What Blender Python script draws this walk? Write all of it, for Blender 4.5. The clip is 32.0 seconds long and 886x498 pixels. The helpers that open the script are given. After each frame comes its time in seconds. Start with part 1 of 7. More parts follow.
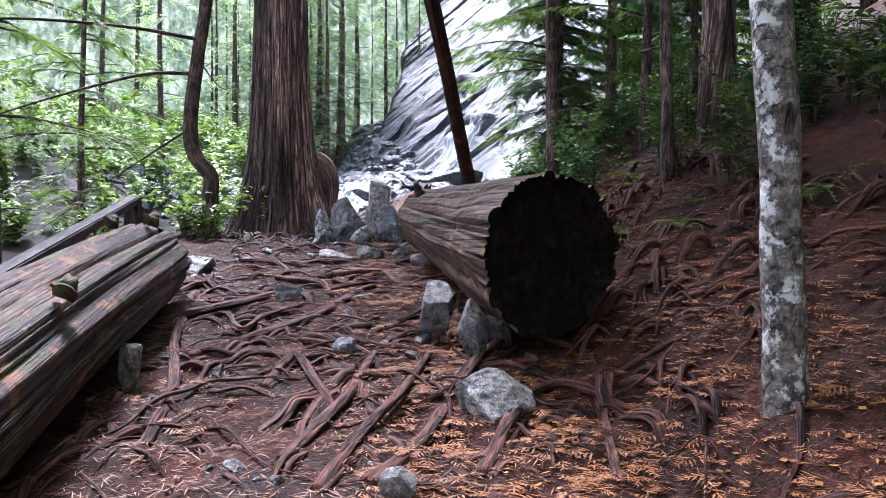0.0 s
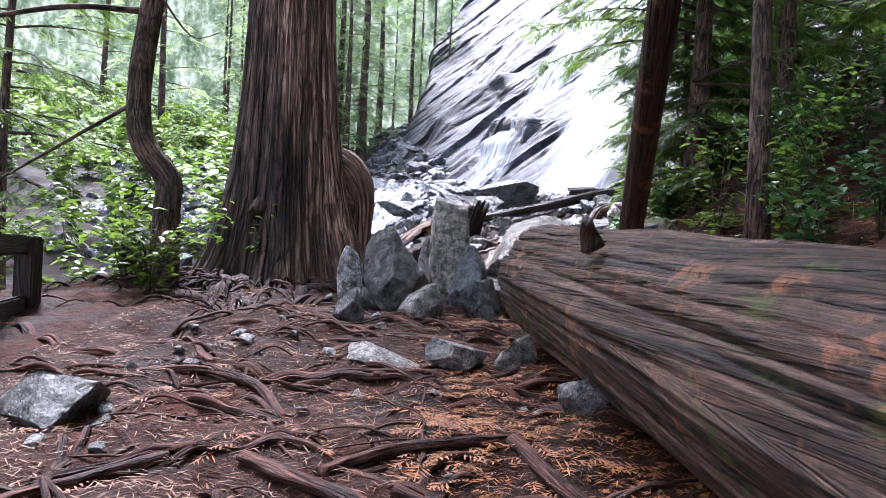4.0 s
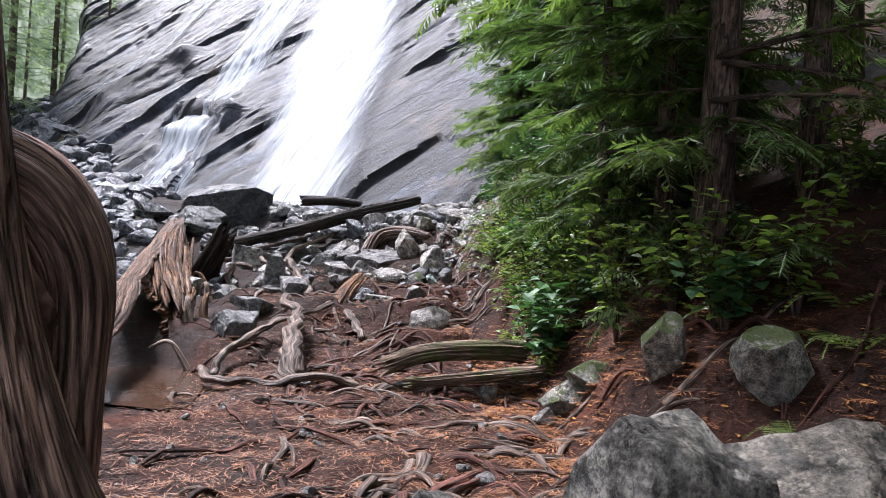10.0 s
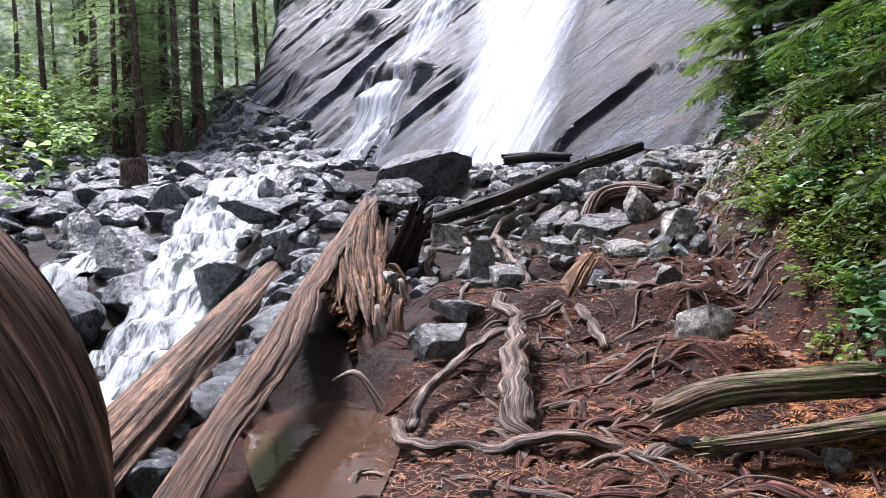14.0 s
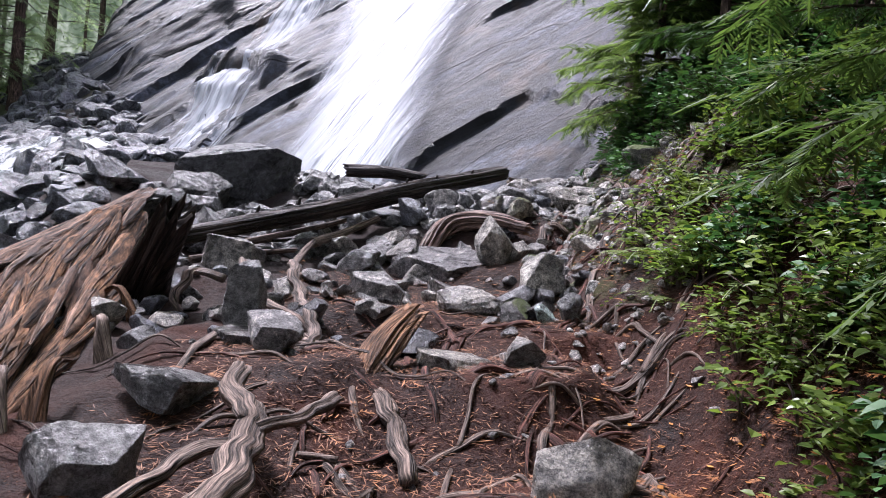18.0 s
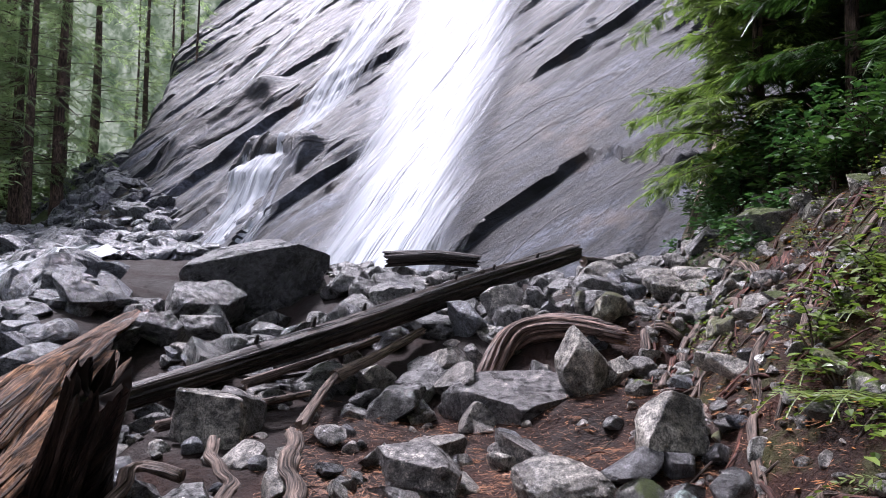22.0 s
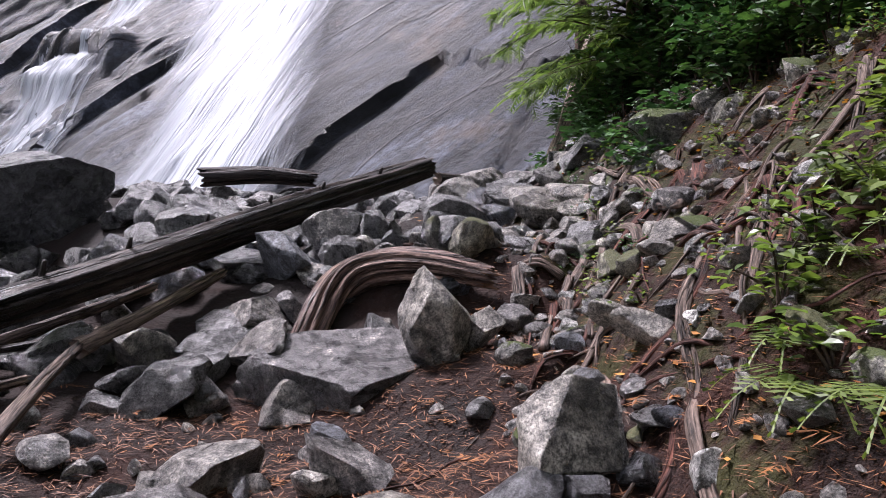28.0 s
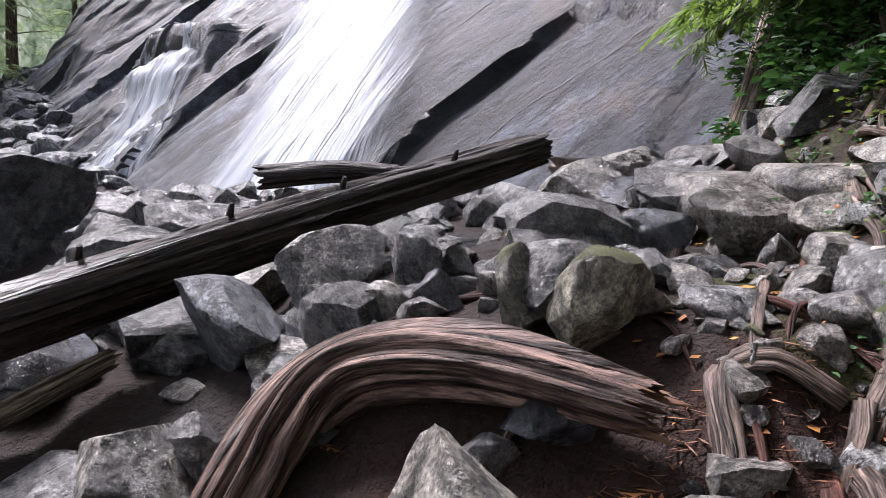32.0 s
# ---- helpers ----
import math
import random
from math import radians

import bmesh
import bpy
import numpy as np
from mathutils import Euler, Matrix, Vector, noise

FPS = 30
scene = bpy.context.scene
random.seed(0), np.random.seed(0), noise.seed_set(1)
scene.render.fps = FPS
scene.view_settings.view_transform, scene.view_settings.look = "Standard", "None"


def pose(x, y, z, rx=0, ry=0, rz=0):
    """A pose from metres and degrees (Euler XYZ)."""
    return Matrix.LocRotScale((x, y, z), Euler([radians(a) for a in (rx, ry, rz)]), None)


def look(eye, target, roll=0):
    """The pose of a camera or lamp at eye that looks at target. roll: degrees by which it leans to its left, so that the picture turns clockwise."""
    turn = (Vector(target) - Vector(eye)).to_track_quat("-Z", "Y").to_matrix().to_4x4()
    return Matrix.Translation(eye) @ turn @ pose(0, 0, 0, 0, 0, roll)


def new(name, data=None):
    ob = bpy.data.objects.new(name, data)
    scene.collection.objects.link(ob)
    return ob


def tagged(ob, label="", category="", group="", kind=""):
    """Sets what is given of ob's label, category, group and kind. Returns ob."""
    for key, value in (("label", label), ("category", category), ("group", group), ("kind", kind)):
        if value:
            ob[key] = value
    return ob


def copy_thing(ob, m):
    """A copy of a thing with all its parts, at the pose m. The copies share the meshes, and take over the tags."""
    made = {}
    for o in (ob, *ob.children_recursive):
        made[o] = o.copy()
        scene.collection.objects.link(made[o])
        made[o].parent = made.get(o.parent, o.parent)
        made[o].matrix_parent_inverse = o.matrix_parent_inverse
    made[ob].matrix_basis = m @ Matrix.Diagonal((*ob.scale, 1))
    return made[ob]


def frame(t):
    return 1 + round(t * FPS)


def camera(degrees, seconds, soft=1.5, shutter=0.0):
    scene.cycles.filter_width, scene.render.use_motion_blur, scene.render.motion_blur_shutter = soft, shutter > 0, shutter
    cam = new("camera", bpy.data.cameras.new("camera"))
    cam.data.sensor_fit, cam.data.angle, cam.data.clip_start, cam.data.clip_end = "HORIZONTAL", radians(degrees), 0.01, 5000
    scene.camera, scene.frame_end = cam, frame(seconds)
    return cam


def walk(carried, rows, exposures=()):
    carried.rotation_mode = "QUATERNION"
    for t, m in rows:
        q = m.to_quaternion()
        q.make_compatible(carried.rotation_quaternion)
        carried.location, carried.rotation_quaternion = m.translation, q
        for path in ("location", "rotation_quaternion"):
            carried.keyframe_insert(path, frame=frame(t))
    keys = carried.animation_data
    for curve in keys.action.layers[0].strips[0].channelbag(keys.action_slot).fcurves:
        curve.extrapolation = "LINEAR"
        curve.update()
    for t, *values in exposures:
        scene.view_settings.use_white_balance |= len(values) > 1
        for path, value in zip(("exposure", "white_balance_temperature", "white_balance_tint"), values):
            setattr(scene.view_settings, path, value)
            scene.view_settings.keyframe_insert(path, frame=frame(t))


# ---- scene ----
cam = camera(60.0, 32.0, soft=0.7)
PATH = [
    (0, (-0.000, 0.000, 1.400), (-0.000, 5.000, 1.400), 0.00),
    (0.5, (-0.176, 0.711, 1.440), (-0.160, 5.711, 1.451), 0.26),
    (1, (-0.398, 1.456, 1.434), (-0.365, 6.456, 1.466), 0.26),
    (1.5, (-0.546, 2.053, 1.474), (-0.536, 7.053, 1.547), -0.16),
    (2, (-0.636, 2.581, 1.680), (-0.639, 7.581, 1.746), 0.17),
    (2.5, (-0.691, 2.983, 1.643), (-0.689, 7.983, 1.738), 1.08),
    (3, (-0.824, 3.499, 1.784), (-0.867, 8.498, 1.878), 1.35),
    (3.5, (-0.825, 4.027, 1.818), (-0.946, 9.025, 1.885), 2.01),
    (5.5, (-1.170, 5.962, 2.318), (-0.983, 10.958, 2.375), 3.98),
    (6, (-1.354, 6.551, 2.416), (-1.176, 11.547, 2.519), 3.67),
    (6.5, (-1.416, 7.039, 2.502), (-1.202, 12.030, 2.707), 3.36),
    (7, (-1.469, 7.386, 2.552), (-1.128, 12.367, 2.817), 3.35),
    (7.5, (-1.612, 7.905, 2.513), (-1.106, 12.866, 2.877), 2.92),
    (8, (-1.703, 8.350, 2.510), (-0.969, 13.281, 2.891), 2.58),
    (8.5, (-1.712, 8.744, 2.531), (-0.744, 13.642, 2.814), 2.17),
    (9, (-1.830, 9.157, 2.524), (-0.472, 13.965, 2.736), 1.29),
    (9.5, (-1.882, 9.248, 2.645), (-0.073, 13.908, 2.737), 1.23),
    (10, (-1.808, 9.624, 2.607), (0.267, 14.172, 2.720), 2.63),
    (10.5, (-1.791, 9.901, 2.826), (0.421, 14.384, 2.904), 2.93),
    (11, (-1.741, 9.980, 2.850), (0.400, 14.498, 2.832), 2.56),
    (11.5, (-1.657, 10.362, 2.804), (0.123, 15.032, 2.671), 4.16),
    (12, (-1.644, 10.612, 3.020), (-0.206, 15.390, 2.702), 5.58),
    (12.5, (-1.475, 10.793, 3.068), (-0.017, 15.558, 2.656), 5.47),
    (13, (-1.397, 11.091, 3.043), (-0.137, 15.912, 2.625), 2.25),
    (13.5, (-1.407, 11.302, 2.860), (-0.467, 16.203, 2.539), -1.10),
    (15.5, (-1.252, 12.494, 2.890), (-0.521, 17.440, 2.810), -3.09),
    (16, (-1.105, 12.825, 2.886), (-0.186, 17.739, 2.863), -1.67),
    (16.5, (-1.020, 12.823, 2.856), (0.217, 17.668, 2.883), 0.72),
    (17, (-0.885, 13.023, 2.845), (0.600, 17.797, 2.867), 2.77),
    (17.5, (-0.605, 13.394, 2.887), (1.015, 18.124, 2.876), 3.85),
    (18, (-0.402, 13.735, 2.857), (1.302, 18.436, 2.815), 4.79),
    (18.5, (-0.268, 14.115, 2.966), (1.298, 18.862, 2.886), 5.19),
    (19, (-0.166, 14.445, 2.968), (1.255, 19.239, 2.886), 4.86),
    (19.5, (-0.066, 14.622, 3.113), (1.330, 19.423, 3.051), 3.31),
    (20, (0.035, 14.992, 3.110), (1.432, 19.793, 3.061), 2.47),
    (20.5, (0.152, 15.397, 3.137), (1.555, 20.196, 3.127), 2.27),
    (21, (0.189, 15.508, 3.244), (1.581, 20.309, 3.328), 1.75),
    (21.5, (0.178, 15.518, 3.267), (1.554, 20.320, 3.496), 1.34),
    (22, (0.180, 15.525, 3.252), (1.511, 20.331, 3.623), 0.59),
    (22.5, (0.175, 15.518, 3.246), (1.390, 20.348, 3.694), 0.08),
    (23, (0.133, 15.494, 3.249), (1.112, 20.380, 3.658), -0.24),
    (23.5, (0.078, 15.455, 3.262), (0.790, 20.396, 3.546), 0.58),
    (24, (0.024, 15.454, 3.255), (0.647, 20.413, 3.367), 2.14),
    (24.5, (-0.035, 15.460, 3.259), (0.652, 20.411, 3.401), 1.91),
    (25, (-0.046, 15.570, 3.230), (0.920, 20.473, 3.404), 1.64),
    (25.5, (0.034, 15.924, 3.183), (1.538, 20.690, 3.354), 1.59),
    (26, (0.142, 16.069, 3.175), (2.459, 20.497, 3.328), 1.46),
    (26.5, (0.199, 16.183, 3.198), (3.043, 20.296, 3.243), 0.80),
    (28.5, (1.144, 17.270, 3.334), (3.153, 21.845, 3.154), -0.47),
    (29, (1.405, 17.602, 3.313), (3.342, 22.208, 3.142), -0.28),
    (29.5, (1.598, 17.854, 3.341), (3.462, 22.489, 3.122), -0.41),
    (30, (1.751, 18.474, 3.396), (3.571, 23.123, 3.135), -0.99),
    (30.5, (1.867, 18.599, 3.465), (3.703, 23.241, 3.198), -3.04),
    (31, (1.988, 18.726, 3.501), (3.710, 23.414, 3.250), -4.18),
    (31.5, (2.029, 18.810, 3.488), (3.569, 23.562, 3.268), -3.18),
    (32, (2.063, 19.049, 3.434), (3.390, 23.867, 3.274), -1.62),
]
walk(cam, [(t, look(eye, target, roll)) for t, eye, target, roll in PATH], [(0, 3.6, 5500, 22), (3, 3.6, 5600, 23), (6, 3.3, 5750, 23), (8.5, 2.9, 5900, 21), (10, 2.95, 6000, 19), (12, 3.25, 6050, 20), (13, 3.2, 6050, 20), (15.5, 2.5, 5900, 21), (19, 2.8, 6000, 25), (21, 2.65, 6000, 25), (26, 2.4, 6000, 24), (29, 2.65, 6200, 27), (32, 2.75, 6200, 23)])

# ---- light ----
world = bpy.data.worlds.new("overcast")
scene.world = world
world.use_nodes = True
wt = world.node_tree
sky = wt.nodes.new("ShaderNodeTexSky")
sky.sky_type = "NISHITA"
sky.sun_disc = False
sky.sun_elevation, sky.sun_rotation = radians(60), radians(-30)
sky.air_density, sky.dust_density = 1.0, 2.0
pale = wt.nodes.new("ShaderNodeHueSaturation")
pale.inputs["Saturation"].default_value = 0.3
wt.links.new(sky.outputs[0], pale.inputs["Color"])
wt.links.new(pale.outputs[0], wt.nodes["Background"].inputs["Color"])
wt.nodes["Background"].inputs["Strength"].default_value = 0.055
sun = new("sun", bpy.data.lights.new("sun", "SUN"))
sun.data.energy, sun.data.angle, sun.data.color = 1.5, radians(12), (1.0, 0.98, 0.95)
sun.matrix_world = look((-10.0, 32.3, 37.0), (0, 15, 2.4))

rnd = random.Random(7)

# ---- materials ----


def node(nt, kind, **values):
    n = nt.nodes.new("ShaderNode" + kind)
    for key, value in values.items():
        n.inputs[key.replace("_", " ")].default_value = value
    return n


def ramp(nt, fac, stops):
    n = nt.nodes.new("ShaderNodeValToRGB")
    while len(n.color_ramp.elements) < len(stops):
        n.color_ramp.elements.new(0.5)
    for e, (p, c) in zip(n.color_ramp.elements, stops):
        e.position = p
        e.color = (*c, 1) if len(c) == 3 else (c[0], c[0], c[0], 1)
    nt.links.new(fac, n.inputs[0])
    return n.outputs[0]


def mix(nt, fac, a, b, mode="MIX"):
    n = nt.nodes.new("ShaderNodeMix")
    n.data_type, n.blend_type = "RGBA", mode
    for slot, v in ((0, fac), (6, a), (7, b)):
        if hasattr(v, "links"):
            nt.links.new(v, n.inputs[slot])
        else:
            n.inputs[slot].default_value = v if slot == 0 else (*v, 1)
    return n.outputs[2]


def math_node(nt, op, a, b=0.0):
    n = nt.nodes.new("ShaderNodeMath")
    n.operation = op
    for slot, v in ((0, a), (1, b)):
        if hasattr(v, "links"):
            nt.links.new(v, n.inputs[slot])
        else:
            n.inputs[slot].default_value = v
    return n.outputs[0]


def coords(nt, kind="Object", scale=(1, 1, 1)):
    c = nt.nodes.new("ShaderNodeTexCoord")
    m = nt.nodes.new("ShaderNodeMapping")
    m.inputs["Scale"].default_value = scale
    nt.links.new(c.outputs[kind], m.inputs[0])
    return m.outputs[0]


def noise_tex(nt, co, scale, detail=4.0, rough=0.55, distort=0.0):
    n = node(nt, "TexNoise", Scale=scale, Detail=detail, Roughness=rough, Distortion=distort)
    nt.links.new(co, n.inputs["Vector"])
    return n.outputs["Fac"]


def noise_colour(nt, co, scale):
    n = node(nt, "TexNoise", Scale=scale, Detail=4.0)
    nt.links.new(co, n.inputs["Vector"])
    return n.outputs["Color"]


def bump(nt, height, strength, distance, after=None):
    n = node(nt, "Bump", Strength=strength, Distance=distance)
    nt.links.new(height, n.inputs["Height"])
    if after is not None:
        nt.links.new(after, n.inputs["Normal"])
    return n.outputs[0]


def start_mat(name):
    m = bpy.data.materials.new(name)
    m.use_nodes = True
    nt = m.node_tree
    return m, nt, nt.nodes["Principled BSDF"]


def world_pos(nt, scale=(1, 1, 1)):
    g = nt.nodes.new("ShaderNodeNewGeometry")
    m = nt.nodes.new("ShaderNodeMapping")
    m.inputs["Scale"].default_value = scale
    nt.links.new(g.outputs["Position"], m.inputs[0])
    return m.outputs[0], g


def stone_mat(name, low, high, rough=0.45, moss=0.0, speck=0.8, tint=(0.1, 0.13, 0.03), wet=0.5):
    """Wet speckled rock, with moss on what faces up."""
    m, nt, b = start_mat(name)
    co, g = world_pos(nt)
    big = noise_tex(nt, co, 3.2, 6, 0.65, 0.8)
    fine = noise_tex(nt, co, 95, 4, 0.8)
    mid = noise_tex(nt, co, 19, 7, 0.72)
    crack = noise_tex(nt, co, 6.5, 5, 0.6, 1.2)
    col = ramp(nt, big, [(0.37, low), (0.62, high)])
    col = mix(nt, speck, col, ramp(nt, fine, [(0.36, (0.02,)), (0.48, (0.5,)), (0.6, (1.0,))]), "OVERLAY")
    col = mix(nt, 0.95, col, ramp(nt, mid, [(0.39, (0.06,)), (0.5, (0.5,)), (0.61, (0.95,))]), "OVERLAY")
    line = ramp(nt, math_node(nt, "ABSOLUTE", math_node(nt, "SUBTRACT", crack, 0.5)), [(0.004, (0.25,)), (0.022, (1.0,))])
    col = mix(nt, 0.6, col, line, "MULTIPLY")
    info = nt.nodes.new("ShaderNodeObjectInfo")
    shade = ramp(nt, info.outputs["Random"], [(0.0, (0.22, 0.22, 0.25)), (1.0, (0.72, 0.7, 0.64))])
    col = mix(nt, 0.7, col, shade, "OVERLAY")
    rgh = ramp(nt, big, [(0.38, (rough - 0.22,)), (0.62, (rough + 0.2,))])
    if moss:
        sep = nt.nodes.new("ShaderNodeSeparateXYZ")
        nt.links.new(g.outputs["Normal"], sep.inputs[0])
        k = math_node(nt, "ADD", math_node(nt, "MULTIPLY", sep.outputs[2], 0.45), noise_tex(nt, co, 5, 5, 0.7))
        k = ramp(nt, k, [(1.02 - moss, (0.0,)), (1.12 - moss, (1.0,))])
        green = ramp(nt, fine, [(0.3, (tint[0] * 0.35, tint[1] * 0.4, tint[2] * 0.4)), (0.7, tint)])
        col = mix(nt, k, col, green)
        rgh = mix(nt, k, rgh, (0.9, 0.9, 0.9))
    nt.links.new(col, b.inputs["Base Color"])
    nt.links.new(rgh, b.inputs["Roughness"])
    chips = node(nt, "TexVoronoi", Scale=13.0)
    shift = nt.nodes.new("ShaderNodeVectorMath")
    shift.operation = "ADD"
    nt.links.new(co, shift.inputs[0])
    nt.links.new(mix(nt, 0.94, noise_colour(nt, co, 9.0), (0, 0, 0)), shift.inputs[1])
    nt.links.new(shift.outputs[0], chips.inputs["Vector"])
    n1 = bump(nt, chips.outputs["Distance"], 0.8, 0.05)
    n1 = bump(nt, mid, 1.0, 0.05, n1)
    n1 = bump(nt, line, 0.7, 0.02, n1)
    n1 = bump(nt, fine, 0.9, 0.014, n1)
    nt.links.new(n1, b.inputs["Normal"])
    if wet:
        # a thin film of water with dry patches
        nt.links.new(ramp(nt, noise_tex(nt, co, 4.5, 5, 0.6), [(0.4, (wet,)), (0.62, (0.1 * wet,))]), b.inputs["Coat Weight"])
        b.inputs["Coat Roughness"].default_value = 0.28
        nt.links.new(n1, b.inputs["Coat Normal"])
    return m


def bark_mat(name, low, high, around=26.0, along=1.6, depth=0.02, rough=0.8, moss=0.0, patch=None, fine_along=7.0, cracks=0.75, patch_scale=4.0, patch_at=0.56, stain_shade=0.0, plates=False):
    """Grain and cracks that run along the thing's own length (UV in metres)."""
    m, nt, b = start_mat(name)
    co = coords(nt, "UV", (around, along, 1))
    co2 = coords(nt, "UV", (around * 3.4, fine_along, 1))
    wp, g = world_pos(nt)
    grain = noise_tex(nt, co, 1.0, 7, 0.68, 0.15)
    hair = noise_tex(nt, co2, 1.0, 5, 0.72)
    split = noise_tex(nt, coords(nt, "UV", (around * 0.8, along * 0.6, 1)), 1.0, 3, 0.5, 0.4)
    spots = noise_tex(nt, wp, 2.6, 6, 0.65)
    col = ramp(nt, grain, [(0.38, low), (0.5, tuple((a + c) / 2 for a, c in zip(low, high))), (0.61, high)])
    col = mix(nt, 0.85, col, ramp(nt, hair, [(0.38, (0.1,)), (0.5, (0.5,)), (0.62, (0.9,))]), "OVERLAY")
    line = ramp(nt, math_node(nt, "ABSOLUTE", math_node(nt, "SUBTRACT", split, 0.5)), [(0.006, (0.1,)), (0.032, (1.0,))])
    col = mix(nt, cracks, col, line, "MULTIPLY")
    col = mix(nt, 0.7, col, ramp(nt, spots, [(0.3, (0.22, 0.2, 0.2)), (0.7, (0.72, 0.69, 0.66))]), "OVERLAY")
    if stain_shade:
        # long dark wet stains down the bark, and shade painted on one flank
        wet, _ = world_pos(nt, (1.5, 1.5, 0.3))
        split_uv = node(nt, "SeparateXYZ")
        nt.links.new(coords(nt, "UV"), split_uv.inputs[0])
        # one flank darkened like shade, the side by the trail left lighter
        flank = math_node(nt, "SUBTRACT", noise_tex(nt, wet, 1.0, 5, 0.6, 0.3), math_node(nt, "MULTIPLY", math_node(nt, "SUBTRACT", split_uv.outputs[0], 0.7), 0.4))
        col = mix(nt, stain_shade, col, ramp(nt, flank, [(0.4, (0.1,)), (0.55, (1.0,))]), "MULTIPLY")
    if patch:
        col = mix(nt, ramp(nt, noise_tex(nt, wp, patch_scale, 6, 0.7), [(patch_at, (0.0,)), (patch_at + 0.06, (0.8,))]), col, patch)
    if moss:
        col = mix(nt, ramp(nt, noise_tex(nt, wp, 3.3, 6, 0.75), [(0.66 - moss, (0.0,)), (0.74 - moss, (0.8,))]), col, (0.06, 0.085, 0.02))
    seam = None
    if plates:
        # strips of bark parted by dark seams
        vor = node(nt, "TexVoronoi", Scale=1.0)
        vor.feature = "DISTANCE_TO_EDGE"
        shift = node(nt, "VectorMath")
        shift.operation = "MULTIPLY_ADD"
        nt.links.new(noise_colour(nt, coords(nt, "UV", (9, 1.4, 1)), 1.0), shift.inputs[0])
        shift.inputs[1].default_value = (2.6, 1.8, 0)
        nt.links.new(coords(nt, "UV", (20, 1.8, 1)), shift.inputs[2])
        nt.links.new(shift.outputs[0], vor.inputs["Vector"])
        seam = ramp(nt, vor.outputs["Distance"], [(0.02, (0.22,)), (0.14, (1.0,))])
        col = mix(nt, 0.8, col, seam, "MULTIPLY")
    nt.links.new(col, b.inputs["Base Color"])
    nt.links.new(ramp(nt, spots, [(0.3, (rough - 0.2,)), (0.7, (rough + 0.1,))]), b.inputs["Roughness"])
    b.inputs["Specular IOR Level"].default_value = 0.22
    n1 = bump(nt, grain, 1.0, depth * 1.4)
    n1 = bump(nt, line, 0.9, depth * 0.8, n1)
    if seam:
        n1 = bump(nt, seam, 0.9, depth * 0.7, n1)
    nt.links.new(bump(nt, hair, 0.7, depth * 0.5, n1), b.inputs["Normal"])
    return m


def leaf_mat(name, dark, bright, through_share=0.35, rough=0.5):
    m, nt, b = start_mat(name)
    g = nt.nodes.new("ShaderNodeNewGeometry")
    info = nt.nodes.new("ShaderNodeObjectInfo")
    wp, _ = world_pos(nt)
    clump = noise_tex(nt, wp, 1.3, 3)
    f = math_node(nt, "ADD", math_node(nt, "MULTIPLY", g.outputs["Random Per Island"], 0.6), math_node(nt, "MULTIPLY", clump, 0.45))
    col = ramp(nt, f, [(0.15, dark), (0.85, bright)])
    col = mix(nt, 0.35, col, ramp(nt, info.outputs["Random"], [(0.0, (0.38, 0.4, 0.36)), (1.0, (0.62, 0.6, 0.5))]), "OVERLAY")
    nt.links.new(col, b.inputs["Base Color"])
    b.inputs["Roughness"].default_value = rough
    t = nt.nodes.new("ShaderNodeBsdfTranslucent")
    nt.links.new(mix(nt, 0.5, col, (0.5, 0.62, 0.12), "SOFT_LIGHT"), t.inputs["Color"])
    mx = nt.nodes.new("ShaderNodeMixShader")
    mx.inputs[0].default_value = through_share
    nt.links.new(b.outputs[0], mx.inputs[1])
    nt.links.new(t.outputs[0], mx.inputs[2])
    nt.links.new(mx.outputs[0], nt.nodes["Material Output"].inputs["Surface"])
    return m


